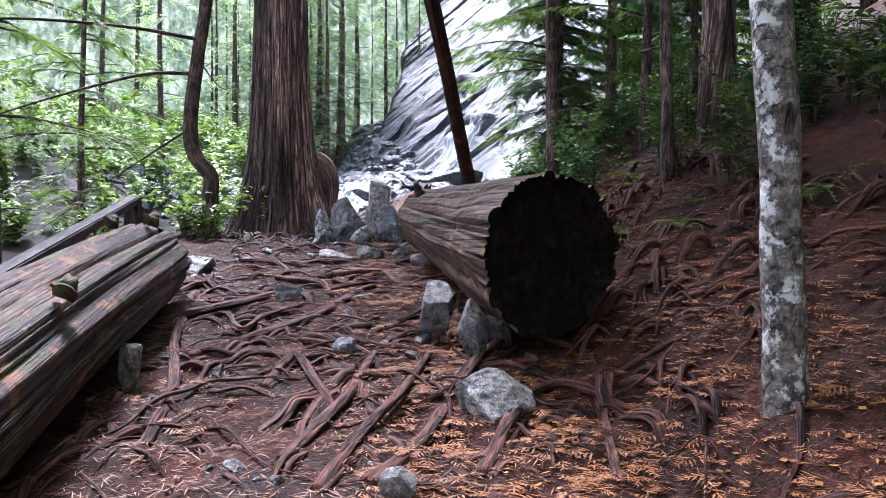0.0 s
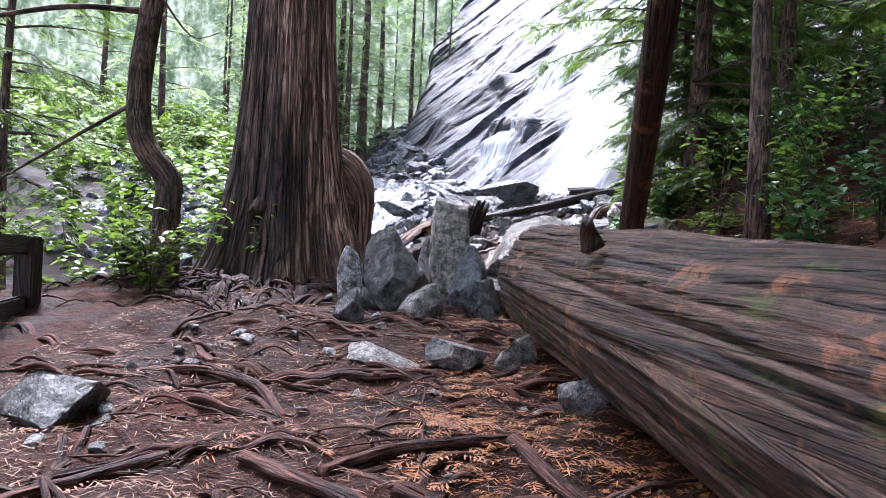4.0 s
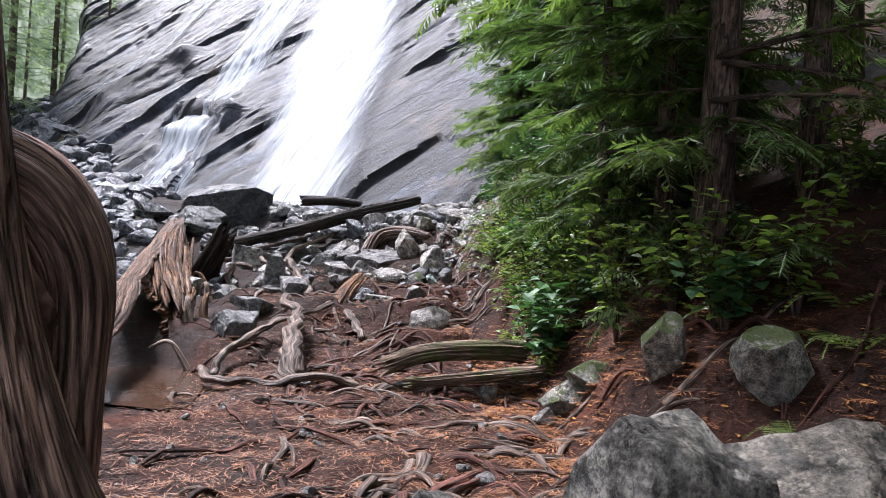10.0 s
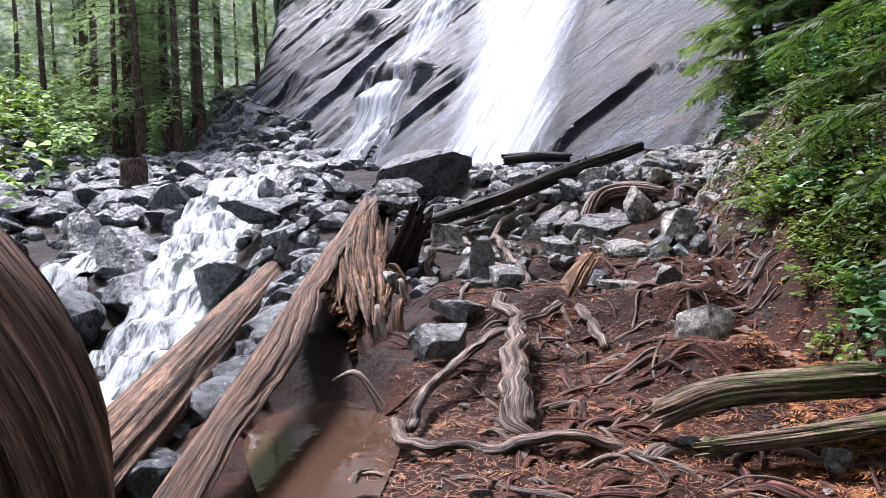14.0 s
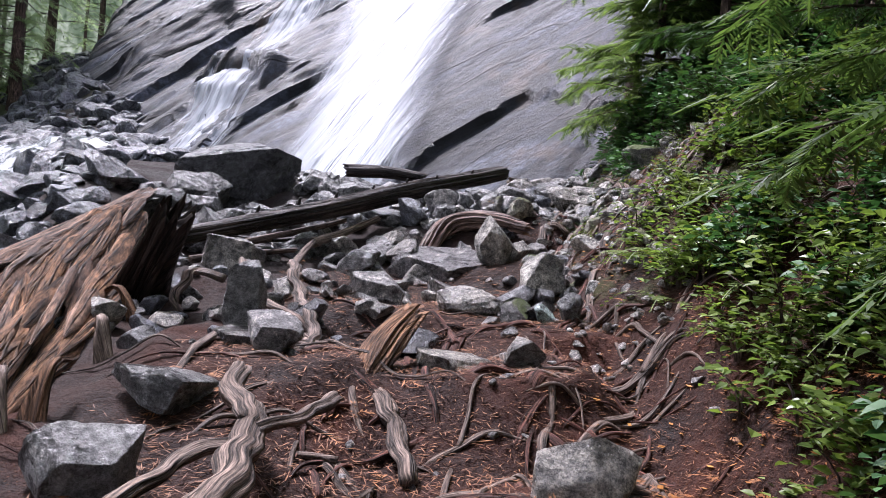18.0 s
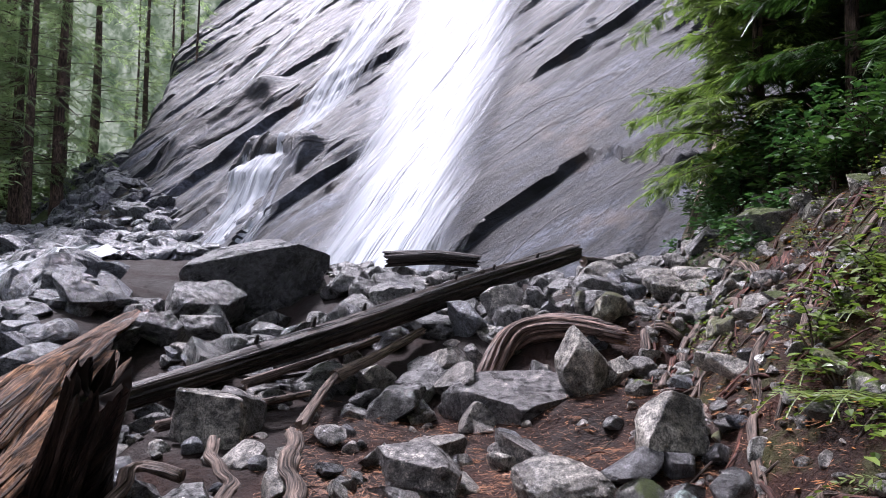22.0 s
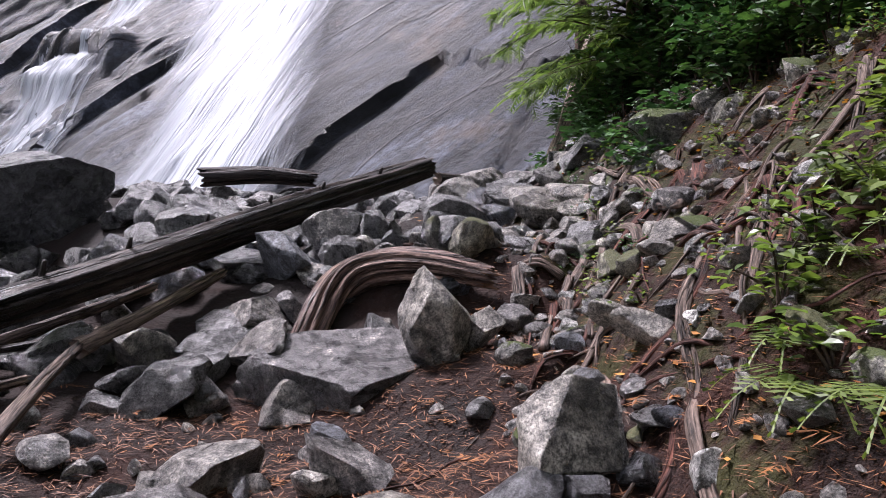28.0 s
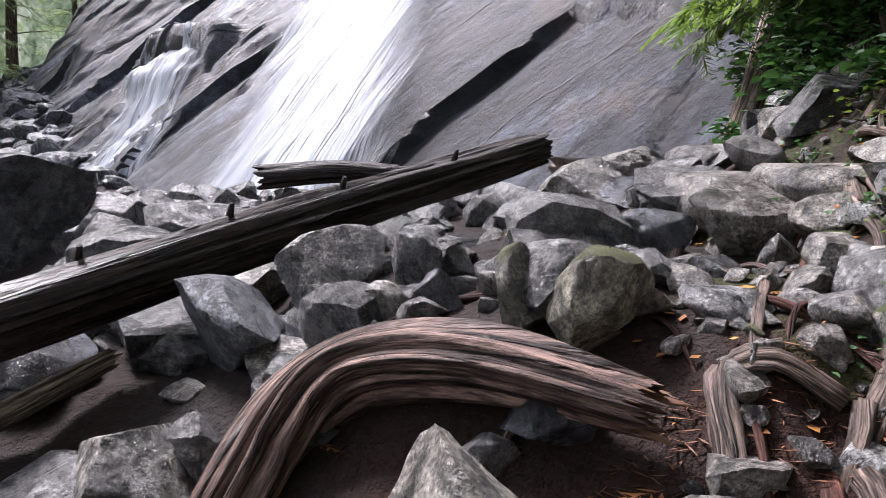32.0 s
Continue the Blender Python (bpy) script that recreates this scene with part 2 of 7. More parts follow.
def soil_mat():
    m, nt, b = start_mat("forest_soil")
    co, g = world_pos(nt)
    big = noise_tex(nt, co, 1.7, 5, 0.6, 0.4)
    mid = noise_tex(nt, co, 14, 5, 0.65)
    fine = noise_tex(nt, co, 90, 3, 0.7)
    col = ramp(nt, big, [(0.3, (0.009, 0.0036, 0.0028)), (0.5, (0.04, 0.0145, 0.0095)), (0.72, (0.095, 0.034, 0.022))])
    col = mix(nt, 0.7, col, ramp(nt, mid, [(0.34, (0.12,)), (0.66, (0.82,))]), "OVERLAY")
    col = mix(nt, ramp(nt, fine, [(0.56, (0.0,)), (0.72, (0.6,))]), col, (0.19, 0.08, 0.035))
    # gravelly grey under the falls and by the stream, blackened for shade between stones
    sep = nt.nodes.new("ShaderNodeSeparateXYZ")
    nt.links.new(co, sep.inputs[0])
    k = math_node(nt, "ADD", math_node(nt, "MULTIPLY", math_node(nt, "MINIMUM", sep.outputs[1], 26.0), 0.11), math_node(nt, "MULTIPLY", mid, 0.9))
    k = math_node(nt, "SUBTRACT", k, math_node(nt, "MULTIPLY", sep.outputs[0], 0.05))
    col = mix(nt, ramp(nt, math_node(nt, "MULTIPLY", k, 0.25), [(0.55, (0.0,)), (0.68, (0.85,))]), col, mix(nt, fine, (0.006, 0.0055, 0.0055), (0.042, 0.036, 0.033)))
    # mossy floor of the forest across the stream
    k = math_node(nt, "ADD", math_node(nt, "MULTIPLY", sep.outputs[1], 0.1), math_node(nt, "MULTIPLY", mid, 1.5))
    k = math_node(nt, "SUBTRACT", k, math_node(nt, "MULTIPLY", sep.outputs[0], 0.08))
    col = mix(nt, ramp(nt, math_node(nt, "MULTIPLY", k, 0.1), [(0.5, (0.0,)), (0.56, (0.95,))]), col, mix(nt, fine, (0.03, 0.045, 0.018), (0.085, 0.11, 0.045)))
    # moss on the bank above the trail
    k = math_node(nt, "SUBTRACT", sep.outputs[0], math_node(nt, "MULTIPLY", sep.outputs[1], 0.3))
    k = math_node(nt, "ADD", math_node(nt, "MULTIPLY", ramp(nt, math_node(nt, "ADD", k, 3.9), [(0.2, (0.0,)), (1.0, (1.0,))]), 0.3), noise_tex(nt, co, 3.0, 6, 0.7))
    k = math_node(nt, "MULTIPLY", k, ramp(nt, math_node(nt, "MULTIPLY", sep.outputs[1], 0.04), [(0.6, (0.0,)), (0.72, (1.0,))]))
    col = mix(nt, ramp(nt, k, [(0.76, (0.0,)), (0.88, (0.8,))]), col, mix(nt, fine, (0.012, 0.015, 0.005), (0.075, 0.08, 0.022)))
    nt.links.new(col, b.inputs["Base Color"])
    nt.links.new(ramp(nt, big, [(0.3, (0.6,)), (0.7, (0.95,))]), b.inputs["Roughness"])
    b.inputs["Specular IOR Level"].default_value = 0.18
    n1 = bump(nt, mid, 1.0, 0.08)
    nt.links.new(bump(nt, fine, 0.9, 0.02, n1), b.inputs["Normal"])
    return m


def cliff_mat():
    m, nt, b = start_mat("wet_cliff_rock")
    co, g = world_pos(nt)
    streak = noise_tex(nt, coords(nt, "UV", (4.2, 0.35, 1)), 1.0, 7, 0.68, 0.2)
    layer = noise_tex(nt, coords(nt, "UV", (1.3, 0.45, 1)), 1.0, 8, 0.7, 0.15)
    fine = noise_tex(nt, co, 7, 8, 0.78)
    ripple = noise_tex(nt, coords(nt, "UV", (9.0, 2.2, 1)), 1.0, 5, 0.6, 0.6)
    split = noise_tex(nt, coords(nt, "UV", (0.6, 0.14, 1)), 1.0, 3, 0.5, 0.3)
    col = ramp(nt, layer, [(0.38, (0.006, 0.0065, 0.009)), (0.5, (0.022, 0.026, 0.036)), (0.62, (0.06, 0.068, 0.088))])
    col = mix(nt, 0.8, col, ramp(nt, streak, [(0.4, (0.12,)), (0.6, (0.85,))]), "OVERLAY")
    col = mix(nt, 0.8, col, ramp(nt, noise_tex(nt, coords(nt, "UV", (0.5, 0.16, 1)), 1.0, 6, 0.6, 0.6), [(0.42, (0.3,)), (0.56, (1.0,))]), "MULTIPLY")
    col = mix(nt, 0.7, col, ramp(nt, fine, [(0.4, (0.1,)), (0.6, (0.9,))]), "OVERLAY")
    line = ramp(nt, math_node(nt, "ABSOLUTE", math_node(nt, "SUBTRACT", split, 0.5)), [(0.002, (0.08,)), (0.009, (1.0,))])
    col = mix(nt, 0.85, col, line, "MULTIPLY")
    col = mix(nt, ramp(nt, noise_tex(nt, co, 0.45, 5, 0.65), [(0.58, (0.0,)), (0.72, (0.5,))]), col, (0.13, 0.09, 0.06))
    nt.links.new(col, b.inputs["Base Color"])
    nt.links.new(ramp(nt, streak, [(0.35, (0.3,)), (0.65, (0.6,))]), b.inputs["Roughness"])
    b.inputs["Specular IOR Level"].default_value = 0.3
    n1 = bump(nt, layer, 0.6, 0.16)
    n1 = bump(nt, line, 0.5, 0.05, n1)
    n1 = bump(nt, ripple, 0.5, 0.05, n1)
    nt.links.new(bump(nt, fine, 0.8, 0.08, n1), b.inputs["Normal"])
    return m


def foam_mat(name, lo, hi, across=5.0, along=0.25, tint=(0.5, 0.54, 0.6)):
    """White water with gaps that follow the flow (UV: across, along)."""
    m, nt, b = start_mat(name)
    st = noise_tex(nt, coords(nt, "UV", (across, along, 1)), 1.0, 6, 0.62, 0.35)
    fine = noise_tex(nt, coords(nt, "UV", (across * 6, along * 4, 1)), 1.0, 3, 0.6)
    edge = nt.nodes.new("ShaderNodeAttribute")
    edge.attribute_name = "edge"
    k = math_node(nt, "ADD", math_node(nt, "MULTIPLY", st, 0.75), math_node(nt, "MULTIPLY", fine, 0.25))
    k = math_node(nt, "ADD", k, edge.outputs["Fac"])
    nt.links.new(ramp(nt, noise_tex(nt, coords(nt, "UV", (across * 0.9, along * 0.6, 1)), 1.0, 7, 0.68, 0.3), [(0.33, tuple(0.6 * c for c in tint)), (0.62, tint)]), b.inputs["Base Color"])
    b.inputs["Roughness"].default_value = 0.5
    nt.links.new(ramp(nt, k, [(lo, (0.0,)), (hi, (1.0,))]), b.inputs["Alpha"])
    nt.links.new(bump(nt, k, 1.0, 0.4), b.inputs["Normal"])
    return m


def water_mat(name, colour, rough, wave):
    m, nt, b = start_mat(name)
    co, _ = world_pos(nt)
    b.inputs["Base Color"].default_value = (*colour, 1)
    b.inputs["Roughness"].default_value = rough
    b.inputs["IOR"].default_value = 1.33
    b.inputs["Specular IOR Level"].default_value = 0.6
    nt.links.new(bump(nt, noise_tex(nt, co, 9, 3), wave, 0.03), b.inputs["Normal"])
    return m


def torrent_mat():
    m, nt, b = start_mat("torrent")
    co = coords(nt, "UV", (4.5, 1.3, 1))
    k = noise_tex(nt, co, 1.0, 8, 0.7, 0.6)
    f = ramp(nt, k, [(0.4, (0.0,)), (0.56, (1.0,))])
    nt.links.new(mix(nt, f, (0.05, 0.06, 0.066), (0.6, 0.63, 0.66)), b.inputs["Base Color"])
    nt.links.new(ramp(nt, f, [(0.0, (0.08,)), (1.0, (0.5,))]), b.inputs["Roughness"])
    nt.links.new(bump(nt, k, 1.0, 0.25), b.inputs["Normal"])
    return m


STONE = {
    "grey": stone_mat("grey_granite", (0.085, 0.079, 0.074), (0.31, 0.292, 0.27), 0.42),
    "dull": stone_mat("dull_granite", (0.0527, 0.0458, 0.04), (0.174, 0.152, 0.132), 0.42),
    "pale": stone_mat("pale_granite", (0.2, 0.2, 0.2), (0.42, 0.42, 0.41), 0.4),
    "dark": stone_mat("dark_wet_rock", (0.045, 0.046, 0.05), (0.14, 0.14, 0.145), 0.34),
    "wet": stone_mat("wet_slate_rock", (0.035, 0.039, 0.048), (0.135, 0.146, 0.17), 0.34),
    "mossy": stone_mat("mossy_rock", (0.1, 0.1, 0.092), (0.26, 0.25, 0.22), 0.6, 0.3, wet=0.2),
    "lichen": stone_mat("lichened_granite", (0.09, 0.085, 0.07), (0.27, 0.26, 0.21), 0.45, 0.34, tint=(0.17, 0.17, 0.075), wet=0.4),
    "blue": stone_mat("blue_green_stone", (0.12, 0.17, 0.17), (0.26, 0.33, 0.32), 0.4),
}
SOIL = soil_mat()
CLIFF = cliff_mat()
CEDAR_BARK = bark_mat("cedar_bark", (0.09, 0.056, 0.046), (0.46, 0.3, 0.245), 14, 0.5, 0.035, 0.65, fine_along=2.2, cracks=0.8, stain_shade=0.86, plates=True)
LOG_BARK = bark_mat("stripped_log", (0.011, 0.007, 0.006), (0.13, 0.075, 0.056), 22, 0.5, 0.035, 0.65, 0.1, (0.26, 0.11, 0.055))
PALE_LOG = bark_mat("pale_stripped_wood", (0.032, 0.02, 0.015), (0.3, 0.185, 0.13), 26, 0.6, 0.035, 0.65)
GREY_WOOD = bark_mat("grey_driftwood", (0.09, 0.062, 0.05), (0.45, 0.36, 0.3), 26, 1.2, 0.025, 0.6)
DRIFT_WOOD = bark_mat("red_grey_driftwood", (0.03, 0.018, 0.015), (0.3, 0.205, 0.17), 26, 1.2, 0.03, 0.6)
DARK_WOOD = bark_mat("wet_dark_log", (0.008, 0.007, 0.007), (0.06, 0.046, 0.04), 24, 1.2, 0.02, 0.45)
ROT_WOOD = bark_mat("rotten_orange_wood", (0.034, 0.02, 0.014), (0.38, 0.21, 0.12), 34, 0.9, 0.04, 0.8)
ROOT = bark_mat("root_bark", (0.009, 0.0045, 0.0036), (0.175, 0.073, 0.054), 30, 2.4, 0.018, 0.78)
# root_bark darkened by half: shade at the cedar's foot put into the colour
ROOT_SHADED = bark_mat("shaded_root", (0.0054, 0.0027, 0.00216), (0.0875, 0.0365, 0.027), 30, 2.4, 0.018, 0.78)
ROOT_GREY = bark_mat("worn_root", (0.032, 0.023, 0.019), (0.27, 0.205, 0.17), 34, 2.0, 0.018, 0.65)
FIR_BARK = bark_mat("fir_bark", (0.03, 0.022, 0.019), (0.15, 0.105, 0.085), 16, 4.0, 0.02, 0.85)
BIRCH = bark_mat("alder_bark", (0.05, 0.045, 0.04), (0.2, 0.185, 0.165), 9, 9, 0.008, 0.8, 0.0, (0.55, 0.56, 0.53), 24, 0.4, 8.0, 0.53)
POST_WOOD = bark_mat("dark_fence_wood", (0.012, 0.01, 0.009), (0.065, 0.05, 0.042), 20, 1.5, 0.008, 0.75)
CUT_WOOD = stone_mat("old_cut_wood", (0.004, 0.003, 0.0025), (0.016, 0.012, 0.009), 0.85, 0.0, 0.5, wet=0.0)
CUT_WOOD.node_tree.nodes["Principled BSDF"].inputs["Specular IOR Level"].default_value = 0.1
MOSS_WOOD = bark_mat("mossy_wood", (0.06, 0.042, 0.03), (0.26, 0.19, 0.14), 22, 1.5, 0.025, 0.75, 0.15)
FIR_LEAF = leaf_mat("fir_needles", (0.016, 0.038, 0.014), (0.06, 0.13, 0.035), 0.3)
CEDAR_LEAF = leaf_mat("cedar_sprays", (0.027, 0.056, 0.018), (0.16, 0.225, 0.068), 0.58)
# darker copy of the cedar sprays, with shade put into the colour
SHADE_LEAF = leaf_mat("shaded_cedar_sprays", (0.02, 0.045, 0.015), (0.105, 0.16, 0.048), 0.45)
BROAD_LEAF = leaf_mat("broad_leaves", (0.045, 0.085, 0.02), (0.2, 0.28, 0.06), 0.45, 0.35)
SALAL_LEAF = leaf_mat("glossy_leaves", (0.018, 0.06, 0.022), (0.075, 0.17, 0.06), 0.25, 0.6)
FERN_LEAF = leaf_mat("fern_fronds", (0.045, 0.08, 0.02), (0.18, 0.235, 0.055), 0.4)
# needle green paled in the colour to stand in for mist
HAZE_LEAF = leaf_mat("haze_paled_needles", (0.15, 0.21, 0.14), (0.36, 0.45, 0.3), 0.7)
NEEDLE = leaf_mat("fallen_needles", (0.055, 0.02, 0.01), (0.28, 0.115, 0.048), 0.1, 0.6)
LITTER = leaf_mat("fallen_leaves", (0.2, 0.06, 0.015), (0.52, 0.24, 0.05), 0.2, 0.6)
FALLS = foam_mat("falling_water", 0.12, 0.92, 2.6, 0.1)
VEIL = foam_mat("thin_falling_water", 0.4, 0.66, 4.5, 0.14)
TORRENT = torrent_mat()
PUDDLE = water_mat("brown_puddle", (0.055, 0.032, 0.022), 0.05, 0.06)

DRY = leaf_mat("dry_sprays", (0.1, 0.034, 0.012), (0.36, 0.14, 0.04), 0.2, 0.6)


def mist_glow_mat():
    """Glowing far hillside: mist brightness put into the emission, with rows of faint trees."""
    m, nt, b = start_mat("glowing_mist_backdrop")
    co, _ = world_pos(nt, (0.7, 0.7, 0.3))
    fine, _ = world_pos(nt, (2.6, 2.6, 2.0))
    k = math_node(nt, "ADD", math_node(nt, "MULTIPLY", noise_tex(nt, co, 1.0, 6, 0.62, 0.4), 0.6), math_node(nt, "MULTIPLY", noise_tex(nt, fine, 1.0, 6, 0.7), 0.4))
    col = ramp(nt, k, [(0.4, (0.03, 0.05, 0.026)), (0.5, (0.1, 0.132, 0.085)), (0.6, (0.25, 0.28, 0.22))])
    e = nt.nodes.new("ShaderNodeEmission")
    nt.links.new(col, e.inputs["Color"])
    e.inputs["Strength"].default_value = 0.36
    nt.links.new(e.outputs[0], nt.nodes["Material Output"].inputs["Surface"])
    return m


MIST_GLOW = mist_glow_mat()

# ---- shape helpers ----


def put(name, verts, faces, material, parent=None, label="", uvs=None, smooth=True, at=None, edges=None):
    """Links one mesh. uvs: one pair for each vertex."""
    me = bpy.data.meshes.new(name)
    if at is not None:
        verts = [(v[0] - at[0], v[1] - at[1], v[2] - at[2]) for v in verts]
    me.from_pydata(verts, [], faces)
    if smooth:
        me.shade_smooth()
    if uvs is not None:
        layer = me.uv_layers.new(name="UVMap")
        loops = np.zeros(len(me.loops), dtype=np.int32)
        me.loops.foreach_get("vertex_index", loops)
        layer.data.foreach_set("uv", np.asarray(uvs, dtype=np.float32)[loops].ravel())
    if edges is not None:
        attr = me.attributes.new("edge", "FLOAT", "POINT")
        attr.data.foreach_set("value", np.asarray(edges, dtype=np.float32))
    me.materials.append(material)
    ob = new(name, me)
    if at is not None:
        ob.location = at
    if parent is not None:
        ob.parent = parent
        if at is not None:
            ob.location = Vector(at) - Vector(parent.location)
    if label:
        ob["label"] = label
    return ob


def holder(name, at):
    ob = new(name)
    ob.location = at
    ob.empty_display_size = 0.1
    return ob


def smooth_path(points, step=0.08):
    """Catmull-Rom through the points."""
    p = [Vector(q) for q in points]
    p = [p[0] * 2 - p[1]] + p + [p[-1] * 2 - p[-2]]
    out = []
    for a, b, c, d in zip(p, p[1:], p[2:], p[3:]):
        n = max(2, int((c - b).length / step))
        for i in range(n):
            t = i / n
            out.append(0.5 * ((2 * b) + (c - a) * t + (2 * a - 5 * b + 4 * c - d) * t * t + (3 * b - a - 3 * c + d) * t ** 3))
    out.append(p[-2])
    return out


def tube_data(path, radius, sides=10, rough=0.12, seed=0, grooves=0, groove_depth=0.0, flat=1.0, close=True, lump=3.0, ridges=0.0, ridge_depth=0.0):
    """Verts, faces, uvs of a lumpy tube. radius(k): k from 0 to 1."""
    verts, faces, uvs = [], [], []
    total = max(1e-6, sum((b - a).length for a, b in zip(path, path[1:])))
    run, up = 0.0, Vector((0, 0, 1))
    upright, last = abs(path[-1].z - path[0].z) > 0.6 * total, None
    for i, p in enumerate(path):
        if i:
            run += (p - path[i - 1]).length
        d = (path[min(i + 1, len(path) - 1)] - path[max(i - 1, 0)]).normalized()
        side = d.cross(up)
        if last is not None and (upright or side.length < 0.15):
            side = last - d * last.dot(d)
        elif side.length < 0.15:
            side = d.cross(Vector((1, 0.3, 0)))
        side.normalize()
        last = side
        top = side.cross(d).normalized()
        r = radius(run / total)
        for j in range(sides):
            a = 2 * math.pi * j / sides
            k = 1 + rough * noise.noise(Vector((math.cos(a) * 1.3 + seed * 3.1, math.sin(a) * 1.3, run * lump)))
            if grooves:
                k += groove_depth * noise.noise(Vector((math.cos(a) * grooves + seed, math.sin(a) * grooves, run * 0.5)))
            if ridges:
                g = abs(noise.noise(Vector((math.cos(a) * ridges + seed, math.sin(a) * ridges, run * 0.13))) + 0.25 * noise.noise(Vector((math.cos(a) * ridges * 3, math.sin(a) * ridges * 3, run * 0.6 + seed))))
                k -= ridge_depth * max(0.0, 1 - g / 0.16) ** 1.2
            q = p + side * (math.cos(a) * r * k) + top * (math.sin(a) * r * k * flat)
            verts.append(q[:])
            uvs.append((j / sides * 2 * math.pi * r if j <= sides / 2 else (sides - j) / sides * 2 * math.pi * r, run))
    n = len(path)
    for i in range(n - 1):
        for j in range(sides):
            a, b = i * sides + j, i * sides + (j + 1) % sides
            faces.append((a, b, b + sides, a + sides))
    if close:
        faces.append(tuple(range(sides))[::-1])
        faces.append(tuple(range((n - 1) * sides, n * sides)))
    return verts, faces, uvs
def lerp(t, pts):
    if t <= pts[0][0]:
        return pts[0][1]
    for (a, u), (b, v) in zip(pts, pts[1:]):
        if t <= b:
            k = (t - a) / (b - a)
            return u + (v - u) * k * k * (3 - 2 * k) * 0.35 + (v - u) * k * 0.65
    return pts[-1][1]


TRAIL_Z = [(-9, -0.9), (0, 0.0), (3, 0.42), (5, 0.74), (6, 0.93), (8, 1.2), (10, 1.46), (12, 1.58), (14, 1.62), (16, 1.74), (17.5, 1.98), (18.5, 2.16), (20, 2.38), (21, 2.62), (21.7, 2.92), (22.8, 3.28), (24, 3.44), (27, 3.7), (34, 4.2), (44, 5.7), (52, 7.0), (75, 9.0), (130, 10.0)]
TRAIL_X = [(0, 0.0), (4, -0.7), (7, -1.2), (9, -1.2), (11, -0.9), (13, -0.5), (16, 0.4), (18, 1.3), (20, 1.9), (24, 2.7), (30, 3.2)]
BANK_R = [(0, 1.3), (5, 1.5), (8, 1.5), (11, 1.5), (13, 1.1), (16, 1.2), (18, 0.7), (19, 0.65), (21, 1.0), (24, 2.2), (28, 4.0)]
RISE_R = [(0, 0.5), (10, 0.5), (13, 0.85), (17, 1.0), (19, 1.15), (22, 0.9), (26, 0.5)]
EDGE_L = [(-4, -3.2), (6, -3.3), (10, -4.3), (12, -4.0), (13.5, -2.9), (15, -2.15), (18, -1.55), (21, -1.1), (24, -1.35), (28, -2.2), (34, -4.0)]
TALUS = [(33, 0.2), (36.6, -0.9), (39, -1.6), (43, -3.05), (45, -3.6), (50, -5.0), (60, -6.5)]
BED_Z = [(0, -3.6), (8, -2.6), (14, -0.9), (19, 0.35), (22, 1.25), (24, 2.2), (28, 3.2), (34, 4.0), (44, 5.5), (52, 6.8), (75, 8.8), (130, 9.8)]


# flat broken faces that some boulders show: direction and distance from the middle
FLAT = ((0.05, -0.3, 0.95, 0.3), (0.1, -0.95, -0.3, 0.45), (-0.8, -0.5, -0.1, 0.6))
BLOCK = ((0.1, -0.2, 1, 0.55), (0.15, -1, 0.1, 0.55), (1, -0.3, 0.1, 0.66), (-1, -0.2, 0.15, 0.62))
FACET = ((0.45, -0.75, 0.45, 0.42), (-0.5, -0.7, 0.35, 0.45), (0.2, -0.9, -0.35, 0.4), (0.75, 0.1, 0.6, 0.5))
SLAB = ((0.02, -0.42, 0.9, 0.3), (0.68, -0.7, -0.25, 0.4), (-0.6, -0.78, -0.1, 0.45), (-0.7, -0.1, 0.7, 0.62))
LEDGE = ((0.28, -0.62, 0.75, 0.36), (0.1, -0.95, -0.3, 0.42), (0.75, -0.25, 0.55, 0.5), (-0.55, -0.3, 0.75, 0.5))
EGG = ((0.2, -0.75, 0.6, 0.62), (-0.65, -0.45, 0.55, 0.6), (0.75, -0.2, 0.6, 0.56), (0.05, -1, -0.15, 0.66), (-0.1, 0.6, 0.75, 0.62), (0.8, -0.6, -0.1, 0.7))
RIDGE = ((0.15, -0.93, -0.22, 0.4), (-0.2, -0.32, 0.92, 0.42), (0.55, -0.75, -0.2, 0.5), (0.4, 0.1, 0.9, 0.55))
